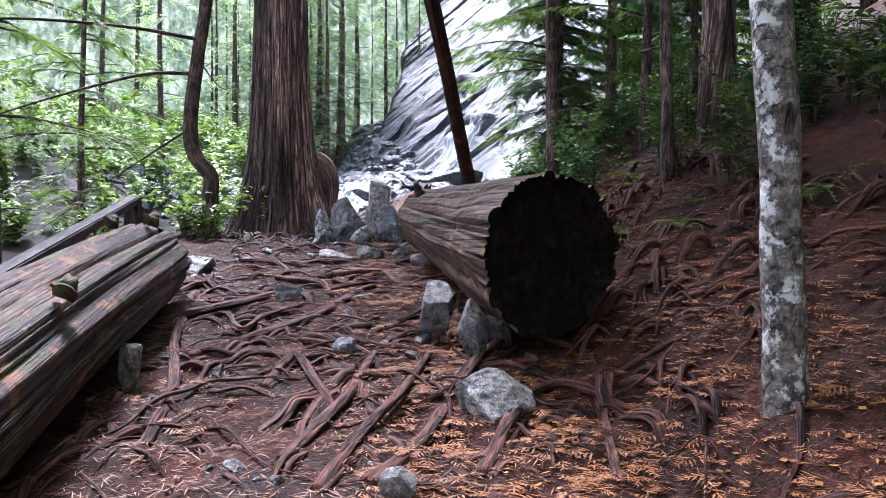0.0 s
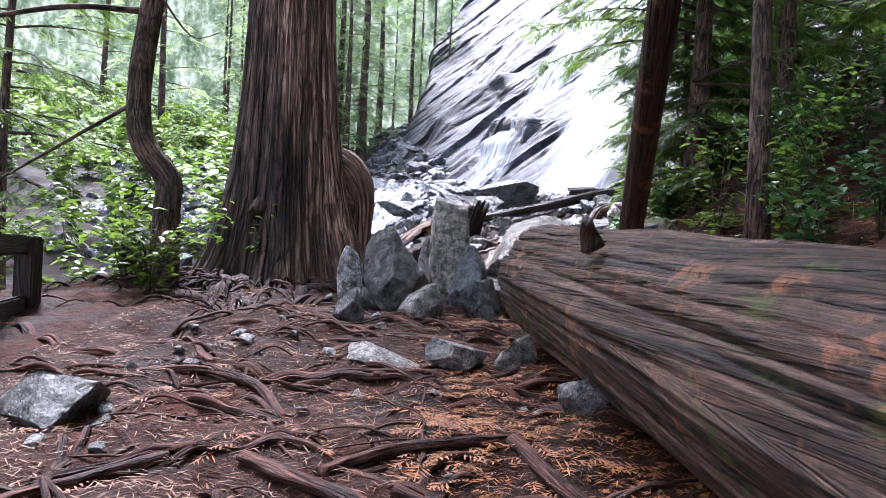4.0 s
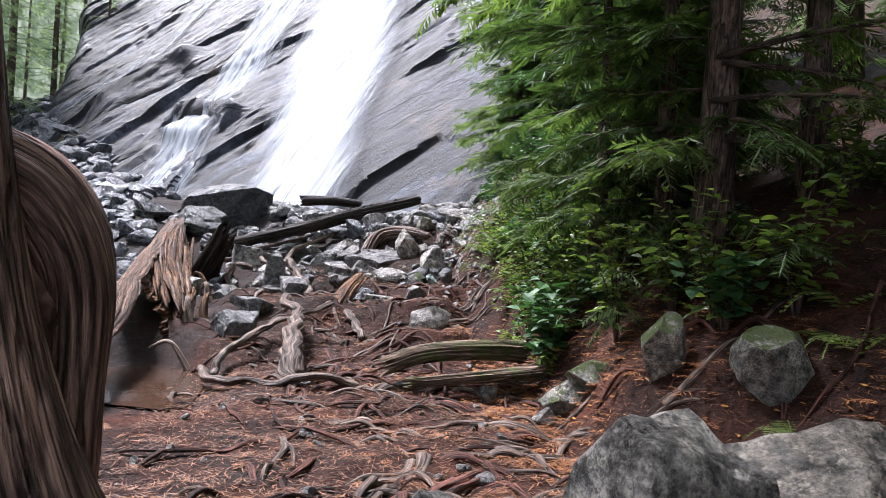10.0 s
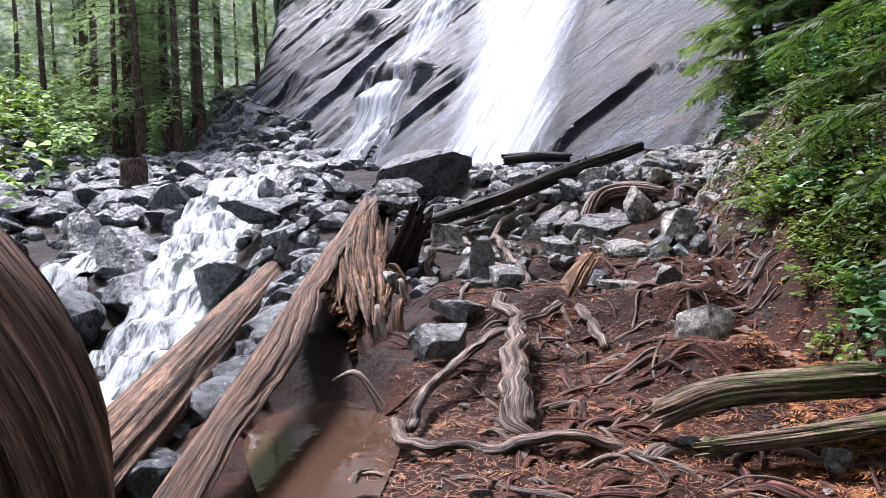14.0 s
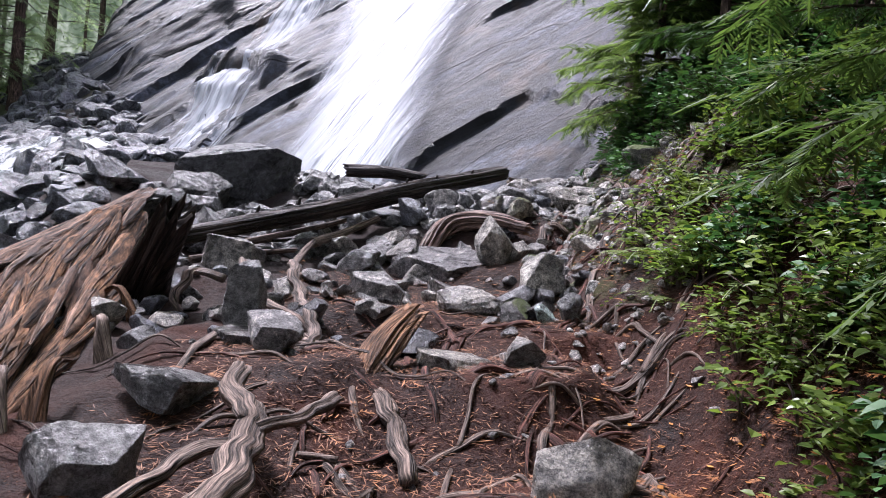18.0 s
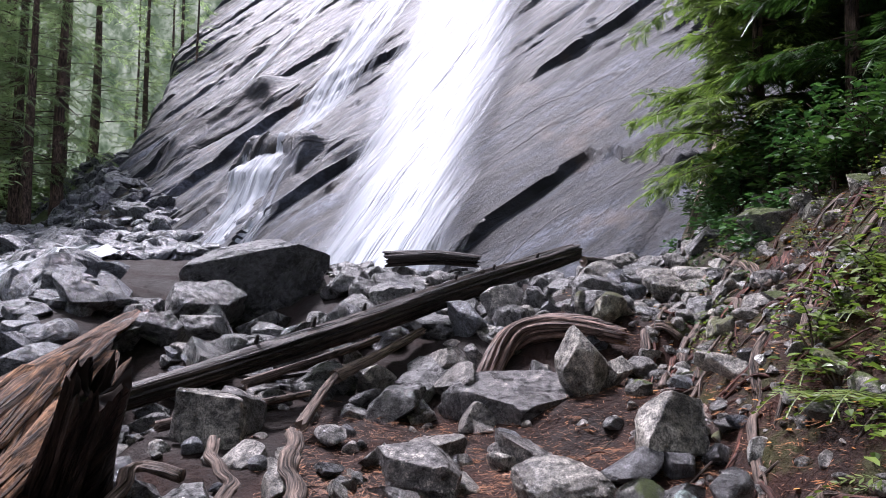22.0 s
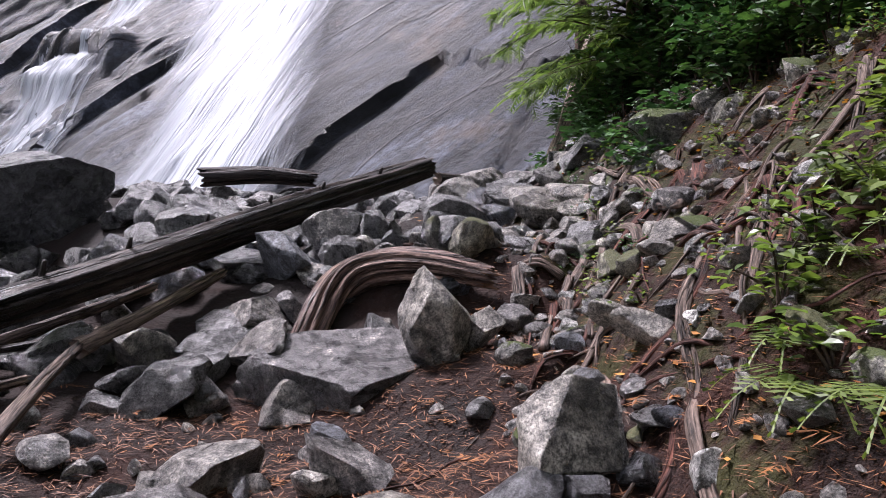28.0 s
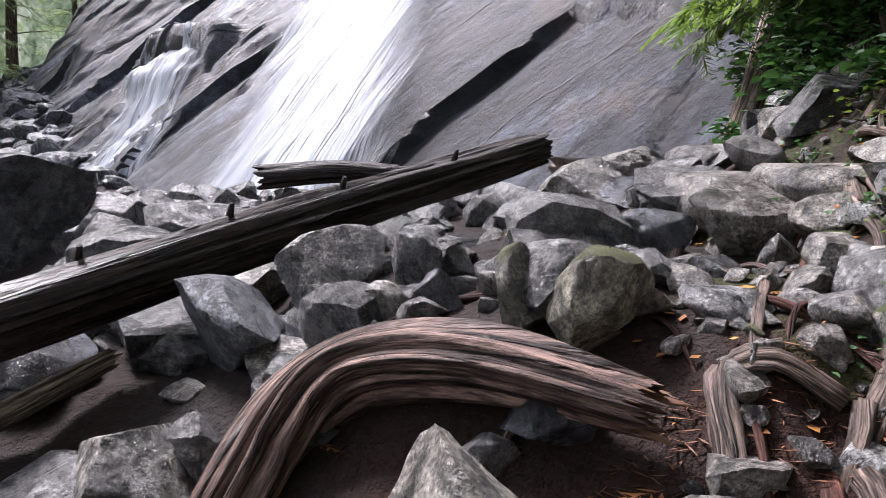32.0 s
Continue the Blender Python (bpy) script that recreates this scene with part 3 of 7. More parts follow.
# boulders of the rock pile: kind, place, size, turn, shape
PILE = (
    ("grey", 2.07, 20.36, 2.52, 1.2, 0.74, 0.6, -22, 44, SLAB),
    ("grey", 2.39, 21.65, 3.30, 0.38, 0.30, 0.29, -15, 1001),
    ("lichen", 2.94, 20.77, 3.25, 0.28, 0.23, 0.25, -15, 1002),
    ("lichen", 2.79, 20.88, 3.27, 0.17, 0.13, 0.23, -15, 1003),
    ("grey", 3.72, 21.27, 3.43, 0.39, 0.31, 0.29, -15, 1004),
    ("grey", 3.58, 22.04, 3.52, 0.53, 0.42, 0.37, -15, 1005),
    ("grey", 1.80, 21.12, 2.76, 0.48, 0.38, 0.38, -23, 1006, FACET),
    ("grey", 2.39, 20.11, 2.93, 0.35, 0.28, 0.42, -23, 1211, EGG),
    ("grey", 2.25, 21.39, 3.01, 0.34, 0.27, 0.21, -15, 1008),
    ("dark", 1.86, 21.86, 3.03, 0.48, 0.38, 0.34, -15, 1009, FLAT),
    ("dark", 2.68, 21.64, 3.37, 0.18, 0.14, 0.13, -15, 1010),
    ("dark", 2.66, 21.28, 3.21, 0.17, 0.14, 0.19, -15, 1011),
    ("grey", 2.51, 21.36, 3.19, 0.15, 0.12, 0.16, -15, 1012),
    ("grey", 1.97, 21.09, 2.88, 0.16, 0.13, 0.19, -15, 1013),
    ("grey", 3.53, 21.55, 3.38, 0.30, 0.24, 0.12, -15, 1014),
    ("pale", 3.25, 21.16, 3.31, 0.14, 0.12, 0.10, -15, 1015),
    ("grey", 3.38, 21.12, 3.27, 0.14, 0.11, 0.11, -15, 1016),
    ("grey", 3.82, 21.74, 3.54, 0.17, 0.13, 0.11, -15, 1017),
    ("grey", 4.40, 21.84, 3.82, 0.28, 0.23, 0.16, -15, 1018),
    ("grey", 3.60, 20.88, 3.19, 0.22, 0.17, 0.21, -15, 1019),
    ("grey", 4.10, 21.92, 3.69, 0.28, 0.23, 0.12, -15, 1020),
    ("grey", 2.28, 18.89, 2.71, 0.35, 0.28, 0.28, -28, 1021),
    ("grey", 2.74, 18.64, 2.55, 0.18, 0.14, 0.44, -28, 1022),
    ("grey", 1.27, 19.84, 2.38, 0.50, 0.40, 0.28, -28, 1023),
    ("grey", 1.69, 18.86, 2.41, 0.49, 0.39, 0.30, -28, 1024),
    ("grey", 1.77, 19.55, 2.46, 0.34, 0.27, 0.25, -28, 1025),
    ("dark", 1.25, 20.50, 2.60, 0.38, 0.30, 0.30, -28, 1026, BLOCK),
    ("dark", 1.00, 20.59, 2.53, 0.22, 0.18, 0.16, -28, 1027),
    ("dark", 0.61, 21.30, 2.63, 0.36, 0.29, 0.26, -28, 1028, FLAT),
    ("grey", 0.22, 20.44, 2.56, 0.39, 0.31, 0.40, -28, 1029, BLOCK),
    ("grey", 0.48, 19.85, 2.37, 0.23, 0.18, 0.25, -28, 1030),
    ("mossy", 1.90, 18.53, 2.41, 0.21, 0.17, 0.23, -28, 1031),
    ("blue", 2.05, 18.37, 2.41, 0.15, 0.12, 0.18, -28, 1032),
    ("dark", 2.22, 18.35, 2.45, 0.18, 0.15, 0.29, -28, 1033),
    ("grey", 1.07, 19.35, 2.29, 0.31, 0.25, 0.12, -28, 1034),
    ("dark", 2.25, 18.78, 2.50, 0.16, 0.13, 0.16, -28, 1035),
    ("pale", 3.06, 18.79, 2.79, 0.14, 0.11, 0.11, -28, 1036),
    ("pale", 3.53, 18.91, 3.09, 0.24, 0.19, 0.10, -28, 1037),
    ("grey", 3.62, 19.49, 3.33, 0.14, 0.11, 0.15, -28, 1038),
    ("dark", 1.33, 20.89, 2.52, 0.35, 0.28, 0.28, -23, 1039, FLAT),
    ("dark", 2.29, 20.53, 2.81, 0.18, 0.14, 0.15, -23, 1040),
    ("grey", 2.62, 20.10, 2.86, 0.25, 0.20, 0.16, -23, 1041),
    ("dark", 0.05, 18.19, 2.47, 0.24, 0.19, 0.40, -16, 1042, BLOCK),
    ("grey", 0.17, 17.76, 2.32, 0.31, 0.25, 0.22, -16, 1043, FLAT),
    ("grey", 1.06, 19.11, 2.51, 0.42, 0.34, 0.21, -16, 1044),
    ("grey", 0.91, 18.89, 2.41, 0.27, 0.22, 0.13, -16, 1045),
    ("grey", 1.47, 17.47, 2.32, 0.24, 0.19, 0.13, -16, 1046),
    ("grey", 0.11, 20.13, 2.61, 0.44, 0.35, 0.34, -16, 1047, BLOCK),
    ("dark", -0.62, 16.64, 1.96, 0.42, 0.34, 0.35, -11, 1048, FLAT),
    ("dark", -0.37, 17.22, 2.14, 0.46, 0.37, 0.19, -11, 1049),
    ("grey", 0.09, 18.04, 2.21, 0.42, 0.34, 0.23, -11, 1050, FLAT),
    ("grey", 1.01, 16.02, 2.10, 0.39, 0.31, 0.30, -11, 1051),
    ("grey", 1.19, 17.66, 2.19, 0.52, 0.41, 0.17, -11, 1052),
)


def pile_rise(x, y, z):
    """How far the ground under the rock pile comes up to carry its boulders."""
    total = lift = 0.0
    for row in PILE:
        dx, dy = x - row[1], y - row[2]
        d = (dx * dx + dy * dy) / (0.1 + 0.25 * row[4])
        if d < 4:
            w = math.exp(-d)
            total += w
            lift += w * max(0.0, row[3] - 0.3 * row[6] - z)
    return lift / max(total, 0.6) if total else 0.0


def ground(x, y):
    """Height of the bare ground."""
    z = lerp(y, TRAIL_Z)
    d = x - lerp(y, TRAIL_X) - lerp(y, BANK_R)
    if d > 0:
        k = lerp(y, RISE_R)
        z += k * d * min(1, d / 0.4) if d < 1.6 else k * 1.6 + 0.5 * min(d - 1.6, 24)
    z -= 0.3 * math.exp(-((x + 0.6) / 0.55) ** 2 - ((y - 20.9) / 1.3) ** 2)
    z -= 0.8 * math.exp(-((x - 0.1) / 0.85) ** 2 - ((y - 23.5) / 0.95) ** 2)
    if -1.3 < x < 5.0 and 15.0 < y < 23.0:
        z += pile_rise(x, y, z)
    e = lerp(y, EDGE_L) - x
    if e > 0:
        low = min(z, lerp(y, BED_Z)) + lerp(y, [(24, 0.04), (36, 0.3)]) * max(0, min(e - 6.0, 30))
        z = max(z - 0.75 * e * min(1, e / 0.5), low) if e < 6 else low
    if y > 33:
        # the slope of rubble against the foot of the cliff
        foot = lerp(y, TALUS)
        z += lerp(y, [(33, 0), (36.6, 0.5), (39, 1.1), (43, 1.7), (45, 2.1), (48, 2.6), (60, 3.2)]) * step_up(x, foot - 3.2, foot + 0.2)
    return z


def step_up(x, a, b):
    k = max(0.0, min(1.0, (x - a) / (b - a)))
    return k * k * (3 - 2 * k)


def rough_ground(x, y):
    """The ground with its bumps; level under the puddle."""
    z = ground(x, y)
    b = 0.05 * noise.noise(Vector((x * 1.3, y * 1.3, 0.0))) + 0.03 * noise.noise(Vector((x * 4.1, y * 4.1, 3.0)))
    b += 0.03 * (0.35 - abs(noise.noise(Vector((x * 2.9, y * 2.9, 6.0))))) + 0.012 * noise.noise(Vector((x * 11, y * 11, 1.0)))
    if 1.0 < y < 12.0:
        # small terraces that the roots hold
        q = y * 1.6 + 0.5 * noise.noise(Vector((x * 0.9, y * 0.5, 2.0))) * 2.0
        f = q - math.floor(q)
        b += 0.07 * (f - 0.5 - step_up(f, 0.75, 1.0)) * min(1.0, 12.0 - y, y - 1.0)
    far = abs(x) + abs(y - 10)
    if far > 25:
        b += min(1.0, (far - 25) / 30) * 0.6 * noise.noise(Vector((x * 0.12, y * 0.12, 8.0)))
    k = ((x + 1.41) / 0.42) ** 2 + ((y - 15.65) / 1.05) ** 2
    if k < 2.2:
        w = min(1.0, max(0.0, (2.2 - k) / 1.0))
        z, b = z * (1 - w) + 1.632 * w, b * (1 - w)
    return z + b


def spread(a, b, step, out, grow=1.22):
    """Even steps from a to b, then growing ones out to the horizon on both sides."""
    mid = list(np.arange(a, b + step / 2, step))
    left, right, s = [], [], step
    lo, hi = a, b
    while lo > -out:
        s *= grow
        lo, hi = lo - s, hi + s
        left.append(lo)
        right.append(hi)
    return left[::-1] + mid + right


GX, GY = spread(-4.6, 5.4, 0.055, 700), spread(-0.5, 25.5, 0.055, 700)
gv = [(x, y, rough_ground(x, y)) for y in GY for x in GX]
nx = len(GX)
gf = [(j * nx + i, j * nx + i + 1, (j + 1) * nx + i + 1, (j + 1) * nx + i) for j in range(len(GY) - 1) for i in range(nx - 1)]
tagged(put("ground", gv, gf, SOIL), "reddish-brown forest soil strewn with needles, roots and stones", "ground", kind="structure")

# a glowing backdrop added for the misty wooded valley side, over fifty metres off
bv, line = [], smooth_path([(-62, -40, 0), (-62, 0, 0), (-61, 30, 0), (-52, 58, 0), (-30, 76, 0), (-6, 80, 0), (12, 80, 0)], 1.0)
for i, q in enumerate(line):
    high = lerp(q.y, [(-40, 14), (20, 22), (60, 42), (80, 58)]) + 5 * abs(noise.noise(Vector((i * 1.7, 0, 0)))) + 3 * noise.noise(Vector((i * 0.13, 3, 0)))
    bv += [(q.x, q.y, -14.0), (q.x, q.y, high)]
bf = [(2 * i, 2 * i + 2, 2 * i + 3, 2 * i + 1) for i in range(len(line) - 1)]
tagged(put("backdrop", bv, bf, MIST_GLOW), "glowing backdrop of a pale misty wooded hillside far across the valley", "hillside", kind="structure")

# ---- the cliff and the falls ----
BASE, ALONG = Vector((4.0, 27.8, 4.0)), Vector((-0.571, 0.821, 0))
UPHILL = Vector((0.549, 0.382, 0.743))
OUT = -ALONG.cross(UPHILL).normalized()


def cliff_edge(v):
    return lerp(v, [(-2, 15.5), (2, 17), (4, 18.2), (5.5, 19.4), (7, 20.6), (10.5, 23), (13.5, 25.5), (16, 28.0), (21, 30), (30, 31)])


def strata(s, v):
    """Place across and along the tilted layers of the rock."""
    return 0.77 * s + 0.63 * v, 0.77 * v - 0.63 * s


def cliff_bulge(s, v):
    """How far the rock stands out from its plane."""
    across, along = strata(s, v)
    # long tilted layers, each one overhanging the next
    bend = 0.5 * noise.noise(Vector((across * 0.25, along * 0.13, 1.5))) + 0.3 * noise.noise(Vector((across * 0.6, along * 0.45, 4.5))) + 0.1 * noise.noise(Vector((across * 1.5, along * 1.3, 2.5)))
    z = 0.0
    for width, deep, edge, shift in ((2.1, 0.2, 0.4, 0.0), (0.95, 0.15, 0.3, 5.0), (0.42, 0.07, 0.35, 9.0), (0.2, 0.025, 0.4, 13.0)):
        q = (across + bend * width * 0.7) / width + shift
        n = math.floor(q)
        f = q - n
        amp = deep * max(0.0, 0.5 + 1.1 * noise.noise(Vector((n * 3.7 + shift, along * 0.35 / width, shift))))
        z += amp * (1 - f) * step_up(f, 0.0, edge)
        # cross breaks in the layer
        g = abs(noise.noise(Vector((n * 5.3, along * 0.45 / width + 0.1 * across, 2.0 + shift))))
        z -= 0.22 * deep * max(0.0, 1 - g / 0.05)
    # flat broken faces, each tilted its own way
    for size, tilt, drop in ((0.32, 0.3, 0.28), (0.9, 0.22, 0.07)):
        here = Vector((across * size * 1.5, along * size * 0.5, size * 20))
        ds, cells = noise.voronoi(here)
        c = cells[0]
        z += drop * noise.noise(c * 7.3) + tilt / size * 0.16 * ((here.x - c.x) * noise.noise(c * 5.1 + Vector((3, 0, 0))) + (here.y - c.y) * noise.noise(c * 4.3 + Vector((0, 5, 0))))
    # worn smooth behind the main fall
    z *= 1 - 0.75 * step_up(s, 0.3 * v - 0.6, 0.3 * v + 0.8) * (1 - step_up(s, 0.33 * v + 3.2, 0.33 * v + 5.0))
    z += 0.2 * noise.noise(Vector((s * 0.18, v * 0.2, 7.0))) + 0.02 * noise.noise(Vector((across * 3.6, along * 1.2, 4.0)))
    if s < 2.6 and v < 6.5:
        # the smooth slab beside the main fall, under an overhanging block
        wave = 0.12 * noise.noise(Vector((s * 1.3, v * 1.3, 2.0))) + 0.05 * noise.noise(Vector((s * 4, v * 4, 2.0)))
        under = wave + min(0.55 - 1.444 * (s - 0.12) - v, 2.47 + 0.287 * (s + 1.8) - v)
        inside = step_up(under, -0.07, 0.1)
        ripple = 0.03 * noise.noise(Vector((across * 2.6, along * 0.5, 4.0))) + 0.05 * noise.noise(Vector((s * 0.6, v * 0.6, 4.0)))
        flat = ripple - 0.1 * step_up(-2.95 - 0.1 * v - s, 0.0, 0.1) - 0.09 * max(0.0, 1 - abs(s + 2.98 + 0.1 * v) / 0.1) - 0.3 * step_up(-s - 4.2, 0.0, 0.5)
        block = 0.17 + 0.07 * noise.noise(Vector((s * 0.7, v * 0.7, 9.0))) + ripple - 0.07 * step_up(v - 1.6, 0, 2.0)
        k = step_up(2.6 - s, 0, 1.0) * step_up(6.5 - v, 0, 1.6)
        z = z * (1 - k) + k * (flat * inside + block * (1 - inside))
    # the brown overhanging ledge
    z += 0.55 * step_up(across, 14.2, 15.6) * (1 - step_up(across, 15.7, 16.4)) * step_up(along, -6.5, -5.0) * (1 - step_up(along, -1.6, -0.6))
    # the shelf over which the veil drops
    z += 0.55 * step_up(v, 3.2, 4.4) * (1 - step_up(v, 4.4, 4.8)) * step_up(s, 6.6, 7.3) * (1 - step_up(s, 9.6, 10.4))
    e = s - cliff_edge(v)
    if e > -1.2:
        z -= 0.28 * (e + 1.2) ** 2
    return z


def on_cliff(s, v, lift=0.0):
    return BASE + ALONG * s + UPHILL * v + OUT * (cliff_bulge(s, v) + lift)


def cliff_sheet():
    """The rock face, its mesh laid along the layers."""
    index, verts, uvs, faces = {}, [], [], []
    for i in range(660):
        across = -6.5 + 0.07 * i
        for j in range(300):
            along = -17.5 + 0.14 * j
            s, v = 0.778 * across - 0.636 * along, 0.636 * across + 0.778 * along
            if -6 < s < 32 and -2.5 < v < 25 and s < cliff_edge(v) + 2.2:
                index[i, j] = len(verts)
                verts.append(on_cliff(s, v)[:])
                uvs.append((across, along))
    for (i, j), a in index.items():
        quad = [index.get(q) for q in ((i, j), (i + 1, j), (i + 1, j + 1), (i, j + 1))]
        if None not in quad:
            faces.append(quad)
    ob = put("cliff", verts, faces, CLIFF, uvs=uvs)
    ob.data.set_sharp_from_angle(angle=radians(30))
    return ob


tagged(cliff_sheet(), "dark blue-grey wet rock face, layered and cracked, behind the falls", "cliff", kind="structure")


def water_sheet(name, left, right, v0, v1, lift, material, cols, rows, label, fade=0.35, base_edge=0.0, smooth_fall=0.0):
    verts, uvs, edges = [], [], []
    for j in range(rows + 1):
        v = v0 + (v1 - v0) * j / rows
        a, b = lerp(v, left), lerp(v, right)
        for i in range(cols + 1):
            k = i / cols
            s = a + (b - a) * k
            ridge = 0.12 * noise.noise(Vector((s * 2.3, v * 0.25, 5.0))) + 0.05 * noise.noise(Vector((s * 7, v * 0.7, 2.0)))
            over = sum(cliff_bulge(s + ds, v + dv) for ds, dv in ((0, 0), (0.5, 0.6), (-0.5, 0.9), (0, 1.3))) / 4
            verts.append((BASE + ALONG * s + UPHILL * v + OUT * (max(over, cliff_bulge(s, v) - 0.5 * smooth_fall) + lift + ridge))[:])
            uvs.append((s, v))
            rim = min(k, 1 - k)
            edges.append(base_edge - fade * max(0.0, 1 - rim / 0.36) ** 1.3)
    n = cols + 1
    faces = [(j * n + i, j * n + i + 1, (j + 1) * n + i + 1, (j + 1) * n + i) for j in range(rows) for i in range(cols)]
    return tagged(put(name, verts, faces, material, uvs=uvs, edges=edges), label, "waterfall", kind="structure")


water_sheet("waterfall_main", [(-1, 3.7), (0, 3.9), (4.2, 5.4), (7, 6.6), (10, 7.4), (13, 8.2), (22, 11.5)], [(-1, -0.2), (0, -0.25), (3.8, 1.1), (9.8, 2.9), (22, 6.5)], -0.6, 22, 0.3, FALLS, 70, 150, "broad white curtain of falling water over dark rock", 0.75, 0.34, 1.0)
water_sheet("waterfall_veil", [(0, 9.0), (0.9, 8.9), (3.5, 10.1), (14, 11.9), (22, 15)], [(0, 6.4), (0.7, 6.3), (4.8, 7.2), (12.5, 8.0), (22, 11)], -0.2, 22, 0.07, VEIL, 60, 140, "thin veil of white water sliding over ledges", 0.3, 0.09, 0.2)
water_sheet("waterfall_thread", [(5.5, 17.6), (7.5, 16.4), (9.5, 15.3), (14, 16.0), (20, 18.5)], [(5.5, 17.2), (7.5, 15.9), (9.5, 14.6), (14, 14.9), (20, 16.5)], 5.6, 20, 0.08, VEIL, 20, 90, "narrow thread of white water down the rock", 0.2, 0.05)

# ---- stones ----


BALLS = {}


def ball(detail):
    """Points and faces of a plain ball, made once for each detail."""
    if detail not in BALLS:
        bm = bmesh.new()
        bmesh.ops.create_icosphere(bm, subdivisions=detail, radius=1.0)
        bm.verts.index_update()
        BALLS[detail] = np.array([v.co[:] for v in bm.verts]), [tuple(q.index for q in f.verts) for f in bm.faces]
        bm.free()
    return BALLS[detail]


def stone_data(seed, detail=4, cuts=12, planes=()):
    """A boulder of unit size with broken flat faces."""
    r = random.Random(seed)
    p, faces = ball(detail)
    p = p.copy()
    for _ in range(cuts):
        n = np.array((r.gauss(0, 1), r.gauss(0, 1), r.gauss(0, 0.9)))
        n /= np.linalg.norm(n)
        k = np.maximum(0, p @ n - r.uniform(0.36, 0.72))
        p -= np.outer(k * 0.97, n)
    for a, b, c, off in planes:
        n = np.array((a, b, c)) / math.sqrt(a * a + b * b + c * c)
        p -= np.outer(np.maximum(0, p @ n - off), n)
    out = np.empty(len(p))
    for i, q in enumerate(p):
        v = Vector(q)
        out[i] = 1 + 0.06 * noise.noise(v * 2.1 + Vector((seed, 0, 0))) + 0.06 * (0.3 - abs(noise.noise(v * 5 + Vector((0, seed, 0))))) + 0.024 * noise.noise(v * 13 + Vector((0, seed, 0)))
    p *= out[:, None]
    lo, hi = p.min(0), p.max(0)
    return (p - (lo + hi) / 2) / (hi - lo), faces


STONE_WORDS = {
    "lichen": "grey boulder with a thin yellow-green film of lichen",
    "grey": "speckled grey granite boulder, wet on top, among roots and stones",
    "dull": "broad brownish-grey boulder with a broken ledge beside the trail",
    "pale": "small pale granite stone with a bright broken face",
    "dark": "dark wet angular rock lying among driftwood and stones",
    "wet": "large dark blue-grey boulder wet with spray beside the stream",
    "mossy": "grey rock with patches of green moss on the bank",
    "blue": "smooth blue-green stone half sunk in the soil",
}


def stone(kind, x, y, z, w, d, h, turn, seed, planes=()):
    """One boulder with its middle at x, y, z; sunk into the ground."""
    low = ground(x, y) - 0.12 * h
    top = z + h / 2
    if z - h / 2 > low:
        h, z = top - low, (top + low) / 2
    verts, faces = stone_data(seed, 5 if w > 0.4 and y < 24 else 4 if w > 0.2 else 3, 4 if planes is EGG else 10 if planes else 12, planes)
    ob = put("boulder" if w > 0.3 else "stone", (verts * np.array((w, d, h))).tolist(), faces, STONE[kind])
    ob.data.set_sharp_from_angle(angle=radians(30))
    ob.matrix_basis = pose(x, y, z, 0, 0, turn)
    return tagged(ob, STONE_WORDS[kind], "rock", "rocks along the trail")


stone("dark", -1.5, 10.15, 1.5, 0.3, 0.3, 0.3, 20, 801)
stone("grey", -1.12, 10.1, 1.5, 0.3, 0.26, 0.26, 70, 802)
stone("dark", -0.62, 10.15, 1.55, 0.32, 0.3, 0.4, 140, 803)
stone("wet", -0.7, 10.45, 1.75, 0.3, 0.3, 0.5, 40, 805)
stone("pale", -1.66, 10.61, 1.77, 0.22, 0.18, 0.37, -2, 1)
stone("grey", -1.30, 10.60, 1.8, 0.54, 0.45, 0.66, -2, 2, FACET)
stone("grey", -0.87, 10.67, 1.98, 0.36, 0.29, 0.79, -2, 3, BLOCK)
stone("dull", -0.17, 10.8, 1.88, 0.96, 0.7, 0.8, -8, 1304, LEDGE)
stone("dull", -0.26, 10.48, 1.5, 0.95, 0.5, 0.66, -2, 5, FLAT)
stone("dark", -1.55, 9.78, 1.52, 0.24, 0.19, 0.29, -2, 6)
stone("grey", -1.06, 9.83, 1.54, 0.34, 0.27, 0.34, -2, 7)
stone("grey", -0.81, 8.73, 1.34, 0.35, 0.28, 0.21, 1, 8)
stone("grey", -0.48, 8.83, 1.37, 0.25, 0.20, 0.23, 1, 9)
stone("grey", -0.22, 8.03, 1.26, 0.25, 0.20, 0.21, 1, 10)
stone("dark", -2.54, 7.71, 1.22, 0.46, 0.37, 0.25, 1, 11)
stone("grey", -1.21, 8.77, 1.32, 0.40, 0.32, 0.17, 1, 12)
stone("grey", -0.04, 5.28, 1.08, 0.28, 0.22, 0.2, 0, 13, FLAT)
stone("grey", 0.19, 4.77, 0.96, 0.23, 0.18, 0.28, 0, 14)
stone("grey", 0.3, 3.95, 0.62, 0.44, 0.36, 0.34, 25, 1507, FACET)
stone("grey", -1.78, 4.34, 0.73, 0.14, 0.11, 0.28, 0, 16)
stone("dark", -0.64, 4.89, 0.77, 0.18, 0.14, 0.14, 0, 17)
stone("grey", -1.30, 6.45, 1.03, 0.28, 0.23, 0.15, 0, 18)
stone("grey", -0.18, 3.02, 0.46, 0.16, 0.12, 0.17, 0, 19)
stone("grey", 0.32, 5.14, 0.85, 0.32, 0.26, 0.26, 0, 20, FLAT)
stone("mossy", 1.11, 13.01, 2.17, 0.27, 0.21, 0.49, -25, 21)
stone("mossy", 1.24, 12.35, 2.16, 0.43, 0.34, 0.47, -25, 22)
